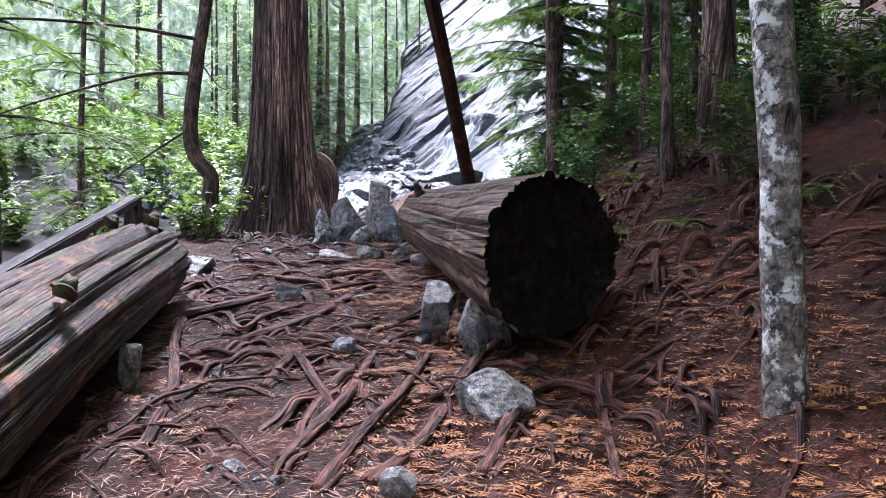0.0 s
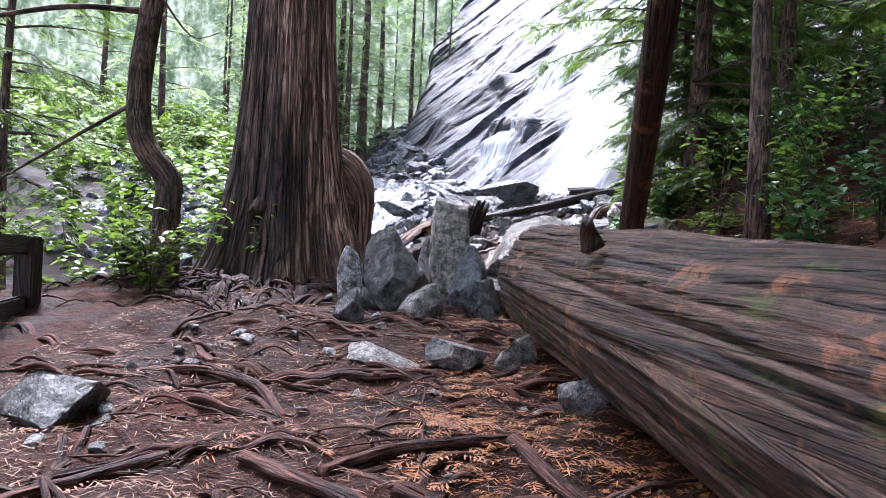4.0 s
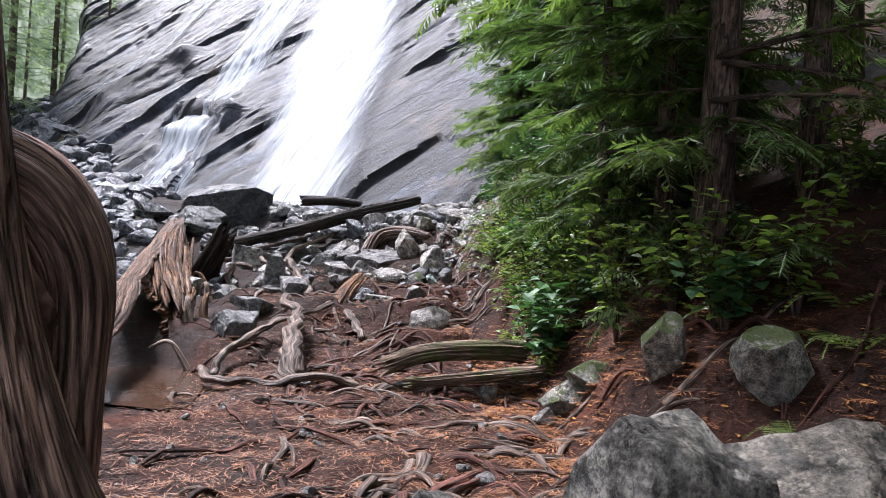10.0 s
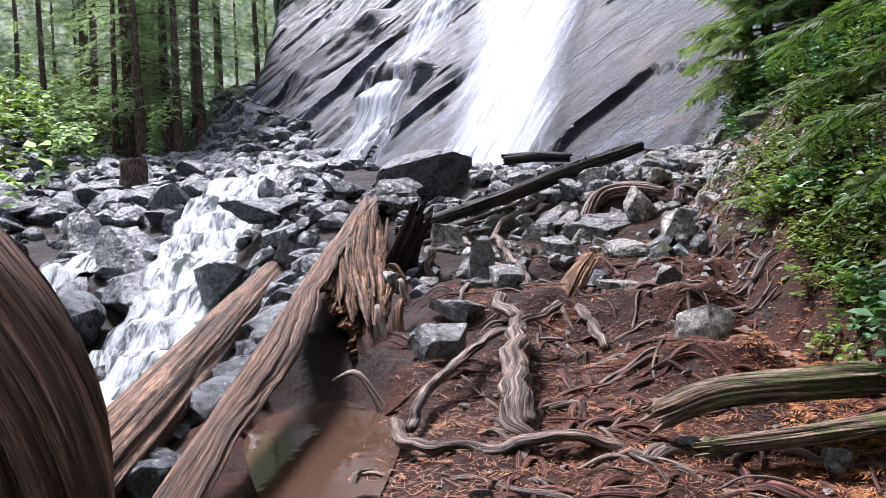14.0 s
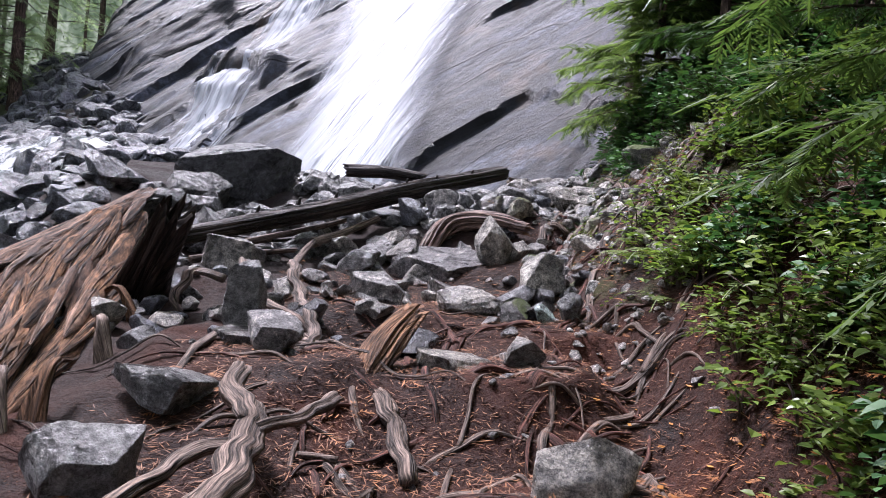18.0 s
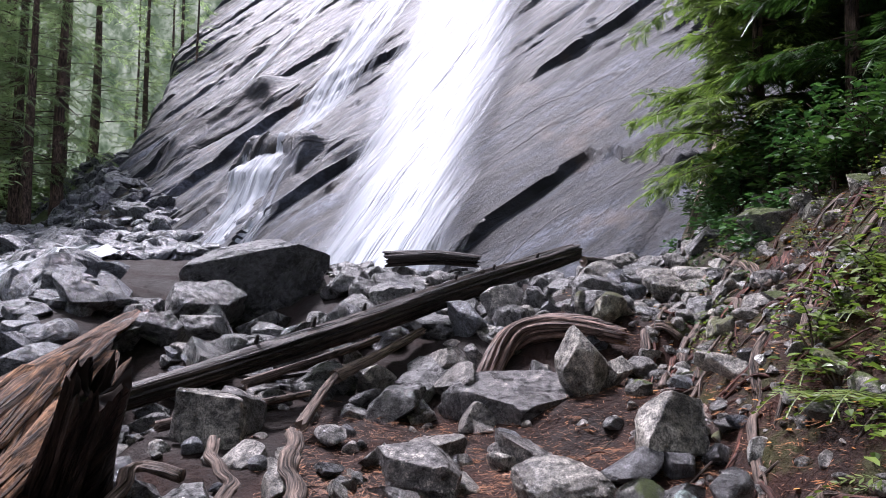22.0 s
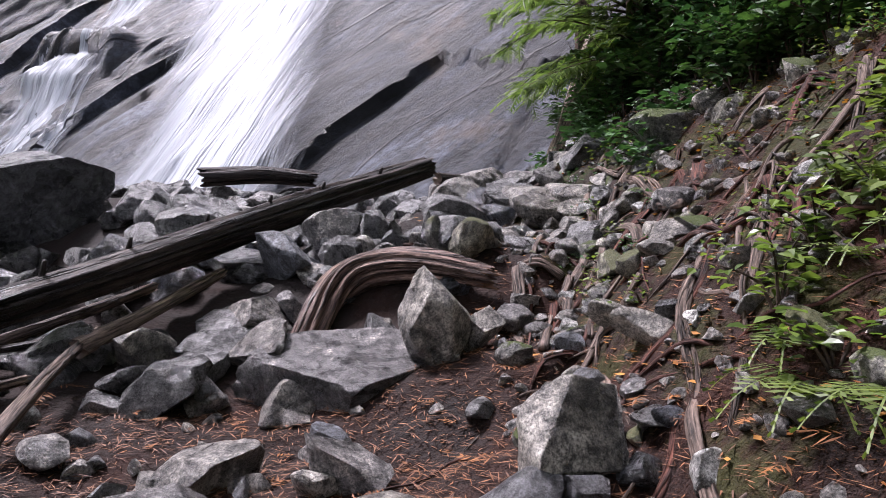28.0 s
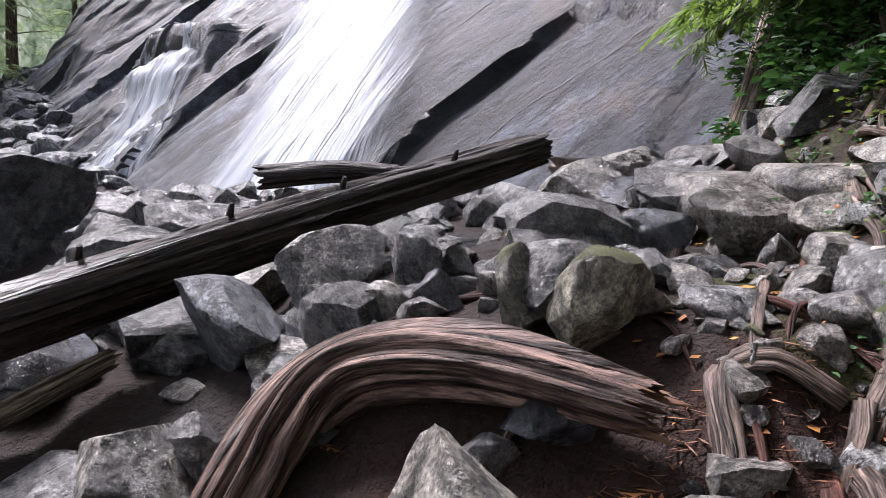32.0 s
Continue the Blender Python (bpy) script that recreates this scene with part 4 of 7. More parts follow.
stone("mossy", 1.19, 13.77, 1.92, 0.35, 0.28, 0.24, -25, 23)
stone("grey", 0.85, 14.55, 1.69, 0.14, 0.11, 0.13, -25, 24)
stone("grey", 0.92, 13.88, 1.66, 0.18, 0.15, 0.14, -25, 25)
stone("grey", -1.01, 11.35, 1.96, 0.35, 0.28, 0.24, -16, 26)
stone("mossy", 1.19, 13.93, 1.78, 0.54, 0.43, 0.31, -15, 29)
stone("dark", 0.47, 24.7, 3.36, 1.75, 1.45, 1.32, -11, 871, RIDGE)
stone("dark", -0.10, 23.92, 3.21, 0.93, 0.75, 0.59, -11, 41)
stone("dark", 0.05, 22.84, 3.08, 0.47, 0.38, 0.41, -11, 42)
for row in PILE:
    stone(*row)
stone("dark", 1.43, 23.82, 3.53, 0.43, 0.35, 0.30, -11, 54)
stone("dark", 1.78, 23.39, 3.46, 0.41, 0.33, 0.29, -11, 55)
stone("grey", 2.76, 24.79, 3.58, 0.57, 0.45, 0.23, -11, 56)
stone("grey", 4.42, 23.55, 3.59, 0.82, 0.66, 0.61, -15, 61)
stone("grey", 4.30, 22.84, 3.35, 0.55, 0.44, 0.24, -15, 62)
stone("grey", 4.97, 23.53, 3.61, 0.24, 0.19, 0.22, -15, 72)
stone("dark", 5.14, 23.41, 3.83, 0.37, 0.29, 0.20, -15, 73)
stone("grey", 4.54, 21.96, 3.85, 0.29, 0.23, 0.19, -15, 74)
stone("dark", 2.98, 22.87, 3.35, 0.27, 0.22, 0.20, -15, 76)
stone("dark", 1.51, 23.27, 3.42, 0.35, 0.28, 0.25, -15, 79)
stone("dark", 1.57, 24.41, 3.57, 0.37, 0.30, 0.28, -15, 80)
stone("wet", -5.28, 39.94, 4.86, 1.18, 0.94, 0.74, -15, 98)
stone("wet", -4.11, 26.57, 2.97, 0.73, 0.59, 0.45, -15, 99)
stone("wet", -4.19, 24.23, 2.43, 1.50, 1.20, 0.96, -15, 100)
stone("wet", -3.90, 22.85, 1.74, 1.51, 1.21, 1.12, -15, 101)
stone("wet", -3.78, 20.98, 1.03, 0.80, 0.64, 0.58, -15, 102)
stone("wet", -2.66, 21.79, 2.09, 0.67, 0.53, 0.56, -15, 103)
stone("wet", -1.85, 21.93, 2.67, 0.61, 0.49, 0.33, -15, 104)
stone("wet", -1.96, 23.34, 3.05, 1.46, 1.17, 0.37, -15, 105)
stone("wet", -1.02, 22.66, 3.35, 0.50, 0.40, 0.40, -15, 106)


def rubble(name, count, area, low, high, material, label, seed, detail=2):
    """Many small broken stones joined in one mesh."""
    rng = random.Random(seed)
    shapes = [stone_data(seed * 50 + i, detail, 9) for i in range(8)]
    verts, faces, base = [], [], 0
    for _ in range(count):
        x, y = area(rng)
        if 22.0 < y < 24.4 and -0.9 < x < 0.95:
            continue
        w = rng.uniform(low, high) * rng.uniform(0.6, 1.4)
        sv, sf = rng.choice(shapes)
        turn = np.array(Euler((rng.gauss(0, 0.3), rng.gauss(0, 0.3), rng.uniform(0, 6.3))).to_matrix())
        q = (sv * np.array((w, w * rng.uniform(0.6, 1), w * rng.uniform(0.4, 0.75)))) @ turn.T + np.array((x, y, rough_ground(x, y) + 0.08 * w))
        verts.append(q)
        faces += [tuple(base + i for i in f) for f in sf]
        base += len(sv)
    ob = put(name, np.concatenate(verts).tolist(), faces, material)
    ob.data.set_sharp_from_angle(angle=radians(30))
    return tagged(ob, label, "stones", kind="stuff")


def beside(y0, y1, edge, left, right):
    def pick(rng):
        y = rng.uniform(y0, y1)
        return lerp(y, edge) + rng.uniform(left, right), y
    return pick


rubble("far_rubble", 900, beside(22.5, 52, EDGE_L, -9.5, 0.4), 0.2, 0.75, STONE["wet"], "wet grey boulders and rubble across the stream", 1)
rubble("far_rubble", 350, beside(14, 30, EDGE_L, -6.5, -0.2), 0.2, 0.6, STONE["wet"], "wet grey boulders and rubble along the stream", 2)
rubble("far_rubble", 620, beside(33, 50, TALUS, -4.2, 0.4), 0.25, 0.8, STONE["wet"], "grey rubble heaped against the foot of the cliff", 9)
rubble("bed_rubble", 320, beside(13.6, 24.5, [(13, -2.3), (18, -1.5), (22, -0.95), (24.5, -0.9)], -1.1, -0.12), 0.12, 0.4, STONE["wet"], "dark wet stones under the logs", 8)
rubble("pile_rubble", 380, beside(18.5, 28, TRAIL_X, -2.4, 2.2), 0.05, 0.2, STONE["grey"], "small broken grey stones between the boulders", 3)
rubble("pile_rubble", 330, beside(20.5, 28, TRAIL_X, -2.6, 2.4), 0.14, 0.42, STONE["dark"], "small dark wet stones between the boulders", 4)
rubble("bank_pebbles", 700, beside(17.5, 23, [(17.5, 1.95), (19, 2.2), (23, 4.3)], 0.0, 1.8), 0.03, 0.1, STONE["grey"], "small pale stones in the soil of the bank", 6)
rubble("trail_pebbles", 260, beside(2.0, 18.5, TRAIL_X, -1.5, 1.5), 0.03, 0.11, STONE["grey"], "small grey stones half sunk in the soil", 5)

SHAPES = {}


def loose_stone(kind, x, y, w, lift, rng):
    """A small stone that shares its shape with others."""
    key = kind, rng.randrange(9)
    if key not in SHAPES:
        verts, faces = stone_data(5000 + len(SHAPES), 3, 10)
        SHAPES[key] = put("stone", verts.tolist(), faces, STONE[kind])
        SHAPES[key].data.set_sharp_from_angle(angle=radians(28))
        ob = SHAPES[key]
    else:
        ob = new("stone", SHAPES[key].data)
    ob.matrix_basis = pose(x, y, rough_ground(x, y) + lift * w, rng.uniform(-25, 25), rng.uniform(-25, 25), rng.uniform(0, 360)) @ Matrix.Diagonal((w, w * rng.uniform(0.6, 1), w * rng.uniform(0.45, 0.8), 1))
    return tagged(ob, STONE_WORDS[kind].replace("boulder", "stone").replace("large ", ""), "rock", "rocks along the trail")


# loose stones of the rock pile, of its foot and of the root bank
rng = random.Random(77)
for n in range(170):
    y = 18.0 + 4.6 * rng.random() ** 0.85
    off = rng.uniform(-2.5, 2.2 if y > 21 else 1.25)
    if 22.0 < y < 24.2 and -0.7 < lerp(y, TRAIL_X) + off < 0.75:
        continue
    if y < 19.6 and abs(off) < 0.6 and rng.random() < 0.75:
        continue
    loose_stone(rng.choice(("grey", "grey", "dark", "dark", "wet")), lerp(y, TRAIL_X) + off, y, rng.choice((0.12, 0.16, 0.2, 0.26, 0.34)) * (0.85 if y < 20.5 else 1.35), rng.uniform(0.05, 0.3), rng)
for n in range(165):
    y = rng.uniform(17.8, 23.2)
    x = lerp(y, [(17.5, 2.0), (19, 2.35), (23, 4.4)]) + rng.uniform(-0.05, 1.7)
    loose_stone(rng.choice(("mossy", "grey", "lichen", "grey", "pale")), x, y, rng.choice((0.06, 0.08, 0.1, 0.13, 0.17, 0.22)), rng.uniform(-0.05, 0.12), rng)
for kind, x, y, w in (("pale", 3.04, 20.0, 0.15), ("lichen", 3.34, 20.0, 0.22), ("pale", 3.15, 19.96, 0.07), ("mossy", 4.25, 20.6, 0.45), ("lichen", 3.22, 19.72, 0.2), ("grey", 3.54, 20.34, 0.12), ("grey", 3.55, 20.24, 0.12), ("pale", 3.47, 20.04, 0.12), ("pale", 3.83, 20.85, 0.16), ("grey", 3.42, 20.5, 0.16), ("grey", 2.86, 20.24, 0.26), ("mossy", 3.0, 19.84, 0.12)):
    loose_stone(kind, x, y, w, 0.2, rng)
for n in range(60):
    y = rnd.uniform(17, 32)
    x = lerp(y, EDGE_L) - rnd.uniform(1.7 if y < 26 else 0.3, 6.5)
    w = rnd.uniform(0.5, 1.3)
    if abs(x - lerp(y, [(17, -4.1), (20.2, -3.6), (22.5, -2.95), (26.6, -2.6), (29, -1.2)])) < 0.75 + w / 2:
        continue
    stone("wet", x, y, ground(x, y) + w * 0.15, w, w * rnd.uniform(0.6, 1), w * rnd.uniform(0.4, 0.7), rnd.uniform(0, 360), 600 + n)

for x, y, z, w, h, n in ((-4.55, 22.0, 1.7, 1.2, 0.8, 1), (-4.35, 20.3, 1.05, 1.3, 0.9, 2), (-3.85, 24.0, 2.3, 0.9, 0.6, 3), (-2.45, 20.6, 1.2, 0.7, 0.6, 4), (-2.5, 18.6, 0.95, 0.8, 0.7, 5), (-3.6, 26.0, 2.85, 1.1, 0.6, 6), (-1.8, 25.6, 3.0, 1.0, 0.6, 7), (-2.0, 20.0, 1.4, 0.6, 0.5, 8), (-1.9, 17.2, 1.35, 0.6, 0.5, 9), (-1.7, 18.9, 1.6, 0.5, 0.5, 10), (-2.3, 15.3, 1.2, 0.5, 0.4, 11), (-1.2, 22.6, 2.5, 0.6, 0.5, 12)):
    stone("wet", x, y, z, w, w * 0.8, h, n * 37, 820 + n)

for n in range(16):
    w = rnd.uniform(0.25, 0.5)
    x, y = rnd.uniform(-0.8, 0.9), rnd.uniform(22.0, 23.9)
    stone("dark", x, y, ground(x, y) + w * 0.2, w, w * 0.85, w * 0.8, rnd.uniform(0, 360), 860 + n)

# ---- the stream ----


def stream(name, path, width, label, rise=0.1):
    pts = smooth_path([(x, y, ground(x, y) + rise) for x, y in path], 0.15)
    for i in range(1, len(pts)):
        pts[i].z = min(pts[i].z, pts[i - 1].z - 0.004)
    # the water drops in steps over ledges
    for i, p in enumerate(pts):
        q = p.z / 0.34 + 0.4 * noise.noise(Vector((p.x, p.y, 9.0)))
        f = q - math.floor(q)
        p.z += 0.34 * 0.7 * (step_up(f, 0.0, 0.45) - f)
    verts, uvs, run, n = [], [], 0.0, 17
    for i, p in enumerate(pts):
        d = (pts[min(i + 1, len(pts) - 1)] - pts[max(i - 1, 0)])
        side = Vector((d.y, -d.x, 0)).normalized()
        run += (p - pts[i - 1]).length if i else 0
        w = width(run)
        for j in range(n):
            k = j / (n - 1) * 2 - 1
            q = p + side * (k * w)
            q.z += 0.13 * noise.noise(Vector((q.x * 2.2, q.y * 2.2, 1))) + 0.08 * noise.noise(Vector((q.x * 6, q.y * 6, 4))) - 0.1 * k ** 4
            verts.append(q[:])
            uvs.append((k * w, run))
    faces = [(i * n + j, i * n + j + 1, (i + 1) * n + j + 1, (i + 1) * n + j) for i in range(len(pts) - 1) for j in range(n - 1)]
    return tagged(put(name, verts, faces, TORRENT, uvs=uvs), label, "stream", kind="structure")


stream("water_stream", [(-1.7, 27.9), (-2.5, 26.8), (-2.78, 24.4), (-2.95, 22.5), (-3.3, 21.5), (-3.6, 20.2), (-3.9, 18.2), (-4.5, 15.5), (-6.2, 12.0), (-8.0, 6.0), (-9.0, -4.0)], lambda r: lerp(r, [(0, 0.5), (1.5, 0.95), (3, 1.0), (6, 0.85), (8, 0.75), (27, 1.2)]), "white foaming stream tumbling between dark boulders", 0.3)
stream("water_side_stream", [(-4.6, 25.4), (-5.3, 23.2), (-5.0, 21.5), (-4.9, 19.5), (-5.2, 17.0)], lambda r: 0.34, "white side arm of the stream", 0.2)
pv = [(-1.41 + 0.42 * math.cos(a) * (1 + 0.1 * math.sin(3 * a)), 15.65 + 1.0 * math.sin(a) * (1 + 0.08 * math.cos(5 * a)), 1.65) for a in (i * math.pi / 24 for i in range(48))]
tagged(put("puddle", pv, [tuple(range(48))], PUDDLE), "still brown puddle beside the rotten log", "puddle", kind="structure")

# ---- boughs ----


def spray(verts, faces, p, d, n, length, twigs, width, rng, droop=0.25):
    """A flat evergreen spray: slim leaflets along both sides of a stem."""
    side = d.cross(n).normalized()
    for i in range(twigs):
        k = (i + 0.5) / twigs
        o = p + d * (length * k) - Vector((0, 0, droop * length * k * k))
        tl = length * 0.55 * (1 - 0.65 * k) * rng.uniform(0.75, 1.2)
        for sgn in (-1, 1):
            t = (d * rng.uniform(0.55, 0.85) + side * sgn * 0.75 + n * rng.uniform(-0.25, 0.15)).normalized()
            e = o + t * tl - Vector((0, 0, droop * tl * 0.6))
            m = o + (e - o) * 0.45
            w = t.cross(n).normalized() * (width * rng.uniform(0.7, 1.2))
            b = len(verts)
            verts += [o[:], (m + w)[:], e[:], (m - w)[:]]
            faces.append((b, b + 1, b + 2, b + 3))
    e = p + d * (length * 1.12) - Vector((0, 0, droop * length * 1.2))
    m = p + d * (length * 0.75) - Vector((0, 0, droop * length * 0.56))
    b = len(verts)
    verts += [(p + d * length * 0.5)[:], (m + side * width)[:], e[:], (m - side * width)[:]]
    faces.append((b, b + 1, b + 2, b + 3))


def over_trail(p):
    """True where a branch would hang in the camera's way along the trail."""
    return -1.0 < p.y < 23 and p.x < lerp(p.y, TRAIL_X) + 0.95 and p.x > lerp(p.y, TRAIL_X) - 1.3 and p.z < lerp(p.y, TRAIL_Z) + 2.3


def bough(verts, faces, wood, p, direction, length, rng, sprays, spray_len, twigs, width, sag=0.25, base=None):
    """One limb with sprays on it; adds its wood to the tube lists."""
    if base is not None:
        while length > 0.3 and any(over_trail(base + p + direction * (length * k) - Vector((0, 0, sag * length * k * k))) for k in (0.4, 0.7, 1.0, 1.25)):
            length *= 0.8
    pts = []
    side = direction.cross(Vector((0, 0, 1))).normalized()
    for i in range(6):
        k = i / 5
        pts.append(p + direction * (length * k) + Vector((0, 0, -sag * length * k * k)) + side * (0.06 * length * math.sin(k * 4 + length)))
    wv, wf, wu = tube_data(pts, lambda k: max(0.004, 0.011 * length * (1 - 0.85 * k)), 5, 0.1, 1)
    b = len(wood[0])
    wood[0].extend(wv)
    wood[1].extend(tuple(b + q for q in f) for f in wf)
    wood[2].extend(wu)
    for i in range(sprays):
        k = 0.12 + 0.88 * (i + rng.random()) / sprays
        o = p + direction * (length * k) + Vector((0, 0, -sag * length * k * k)) + side * (0.06 * length * math.sin(k * 4 + length))
        sgn = rng.choice((-1, 1))
        d = (direction * rng.uniform(0.3, 0.9) + side * sgn * rng.uniform(0.3, 1.0) + Vector((0, 0, rng.uniform(-0.55, 0.1)))).normalized()
        n = (Vector((0, 0, 1)) + side * rng.uniform(-0.4, 0.4) + direction * rng.uniform(-0.3, 0.3)).normalized()
        if base is not None and (over_trail(base + o + d * spray_len) or over_trail(base + o)):
            continue
        spray(verts, faces, o, d, n, spray_len * rng.uniform(0.6, 1.2), twigs, width, rng)


# ---- the great cedar ----


def cedar():
    at = (-2.62, 12.6, ground(-2.6, 12.5) - 0.25)
    thing = holder("cedar_tree", at)
    verts, faces, uvs, sides, rows = [], [], [], 260, 170
    for i in range(rows + 1):
        k = i / rows
        h = 21.0 * k ** 2.0
        core = 0.44 - 0.012 * h
        for j in range(sides):
            a = 2 * math.pi * j / sides
            c, s = math.cos(a), math.sin(a)
            lobes = 0.5 + 0.5 * math.cos(5 * a + 0.9 + 0.22 * h)
            flare = 0.5 * math.exp(-h / 0.8) * (0.55 + 0.6 * lobes) + 0.13 * math.exp(-h / 2.4)
            r = core + flare
            r += 0.06 * math.exp(-h / 6) * (lobes - 0.5)
            r *= 1 - 0.25 * step_up(h, 14, 21)
            # folds and strips of bark, with furrows between them
            wind = h * 0.35 + 0.4 * noise.noise(Vector((c * 2, s * 2, h * 0.5)))
            r += 0.035 * noise.noise(Vector((c * 4, s * 4, wind)))
            g = abs(noise.noise(Vector((c * 6, s * 6, wind * 0.6 + 3))))
            r -= 0.035 * max(0.0, 1 - g / 0.16)
            g = abs(noise.noise(Vector((c * 15, s * 15, wind * 1.1 + 8))))
            r -= 0.01 * max(0.0, 1 - g / 0.22)
            r += 0.008 * noise.noise(Vector((c * 40, s * 40, h * 1.3)))
            # the burl on the side by the trail
            lump = math.exp(-((a - 0.12) / 0.3) ** 2 - ((h - 1.22) / 0.28) ** 2)
            r += 0.18 * lump - 0.05 * lump * max(0.0, 1 - abs(noise.noise(Vector((a * 5, h * 3.2 + a * 3, 2)))) / 0.14)
            verts.append((c * r - 0.02 * h * 0.4, s * r, h))
            uvs.append((a * 0.5 if j <= sides / 2 else (2 * math.pi - a) * 0.5, h))
    for i in range(rows):
        for j in range(sides):
            p, q = i * sides + j, i * sides + (j + 1) % sides
            faces.append((p, q, q + sides, p + sides))
    put("trunk", verts, faces, CEDAR_BARK, thing, uvs=uvs)
    # the thick root that drops from the burl to the ground
    path = smooth_path([(0.44, 0.03, 1.56), (0.62, 0.08, 1.44), (0.76, 0.1, 1.15), (0.78, 0.1, 0.6), (0.77, 0.1, 0.05)], 0.04)
    v, f, u = tube_data(path, lambda k: 0.12 - 0.04 * k + 0.05 * math.exp(-((k - 0.2) / 0.2) ** 2), 48, 0.14, 5, 4, 0.1, ridges=2.4, ridge_depth=0.09)
    put("hanging_root", v, f, CEDAR_BARK, thing, "dark root that drops from the burl", uvs=u)
    v, f, u = tube_data(smooth_path([(-0.12, -0.5, 1.0), (-0.16, -0.62, 0.96), (-0.17, -0.68, 0.9)], 0.04), lambda k: 0.12 - 0.05 * k, 30, 0.4, 2, 3, 0.2, ridges=2.5, ridge_depth=0.1)
    put("branch_stub", v, f, LOG_BARK, thing, "broken limb stub", uvs=u)
    # crown high above the view, added to shade the trail
    rng = random.Random(3)
    lv, lf = [], []
    for i in range(40):
        wood = ([], [], [])
        a, h = rng.uniform(0, 2 * math.pi), rng.uniform(8.5, 20.5)
        bough(lv, lf, wood, Vector((0, 0, h)), Vector((math.cos(a), math.sin(a), rng.uniform(-0.1, 0.3))).normalized(), rng.uniform(2.2, 4.6) * (1 - 0.6 * step_up(h, 12, 21)), rng, 16, 0.8, 8, 0.035)
        put("limb", wood[0], wood[1], FIR_BARK, thing, uvs=wood[2])
    put("crown", lv, lf, CEDAR_LEAF, thing, smooth=False)
    return thing


tagged(cedar(), "massive old cedar with fluted reddish-brown bark and a burl", "tree")

# ---- roots ----


def root(points, r0, r1, material=ROOT, lift=-0.2, hug=True, sides=10, name="root", label="", seed=0, rough=0.34, flat=0.75, parent=None, tangle=None):
    if hug:
        points = [(p[0], p[1], rough_ground(p[0], p[1]) + lift * r0 + (p[2] if len(p) > 2 else 0)) for p in points]
    path = smooth_path(points, max(0.03, r0 * 0.6))
    if not hug:
        path = [p + 0.08 * Vector((noise.noise(p * 3.1), noise.noise(p * 3.1 + Vector((7, 0, 0))), 0.5 * noise.noise(p * 3.1 + Vector((0, 7, 0))))) + 0.035 * Vector((noise.noise(p * 9), noise.noise(p * 9 + Vector((7, 0, 0))), 0.5 * noise.noise(p * 9 + Vector((0, 7, 0))))) for p in path]
    v, f, u = tube_data(path, lambda k: r0 + (r1 - r0) * k, sides if r0 < 0.03 else 22, rough, seed, 2, 0.3, flat, lump=6.0, ridges=1.3 if r0 >= 0.03 else 0.0, ridge_depth=0.2)
    if tangle is not None:
        base = len(tangle[0])
        tangle[0].extend(v)
        tangle[1].extend(tuple(base + i for i in q) for q in f)
        tangle[2].extend(u)
        return None
    ob = put(name, v, f, material, parent, at=points[0], uvs=u)
    if parent is not None:
        return ob
    return tagged(ob, label or "bare brown tree root twisting over the soil", "root", "tree roots across the trail")


def wander(x, y, angle, length, r, bend=0.5, seed=0, material=ROOT, hump=0.03, forks=1):
    q = random.Random(seed)
    pts, turns, step = [], [], 0.15
    curl = q.uniform(-0.12, 0.12)
    for i in range(max(4, int(length / step))):
        pts.append((x, y, q.uniform(-0.6, 1.0) * hump))
        turns.append(angle)
        angle += q.uniform(-bend, bend) + curl
        x, y = x + math.cos(angle) * step, y + math.sin(angle) * step
    pts[0] = (pts[0][0], pts[0][1], -r * 1.5)
    pts[-1] = (pts[-1][0], pts[-1][1], -r)
    tangle = None if r > 0.035 else TANGLES[material.name]
    main = root(pts, r, r * 0.35, material, -0.45, seed=seed, tangle=tangle)
    if r > 0.03 and forks:
        # a thinner strand that runs alongside
        gap = q.uniform(0.8, 1.5) * q.choice((-1, 1)) * r
        run = [(x1 + gap * math.sin(a1), y1 - gap * math.cos(a1), z1 - r * 0.3) for (x1, y1, z1), a1 in zip(pts, turns)][q.randint(0, 2):]
        if len(run) > 3:
            root(run, r * 0.6, r * 0.3, material, seed=seed + 9, name="side_root", parent=main, tangle=tangle)
    if r > 0.018:
        for _ in range(forks):
            i = q.randrange(1, len(pts) - 1)
            a = turns[i] + q.choice((-1, 1)) * q.uniform(0.4, 0.9)
            bx, by, bz = pts[i]
            side = [(bx, by, bz)]
            for _ in range(q.randint(2, 6)):
                a += q.uniform(-0.4, 0.4)
                bx, by = bx + math.cos(a) * 0.14, by + math.sin(a) * 0.14
                side.append((bx, by, q.uniform(-0.6, 0.8) * hump * 0.7))
            side[-1] = (bx, by, -r)
            root(side, r * 0.62, r * 0.3, material, seed=seed + 5, name="side_root", parent=main, tangle=tangle)
    return main


TANGLES = {"root_bark": ([], [], []), "worn_root": ([], [], []), "shaded_root": ([], [], [])}
SIZES = (0.007, 0.01, 0.013, 0.017, 0.022, 0.03, 0.042)
for n in range(150):
    y = rnd.uniform(1.7, 6.0)
    x = lerp(y, TRAIL_X) + rnd.uniform(-1.5, 1.9)
    wander(x, y, -math.pi / 2 + rnd.gauss(0.1, 0.7), rnd.uniform(0.7, 2.4), rnd.choice(SIZES), 0.34, n, ROOT, 0.05)
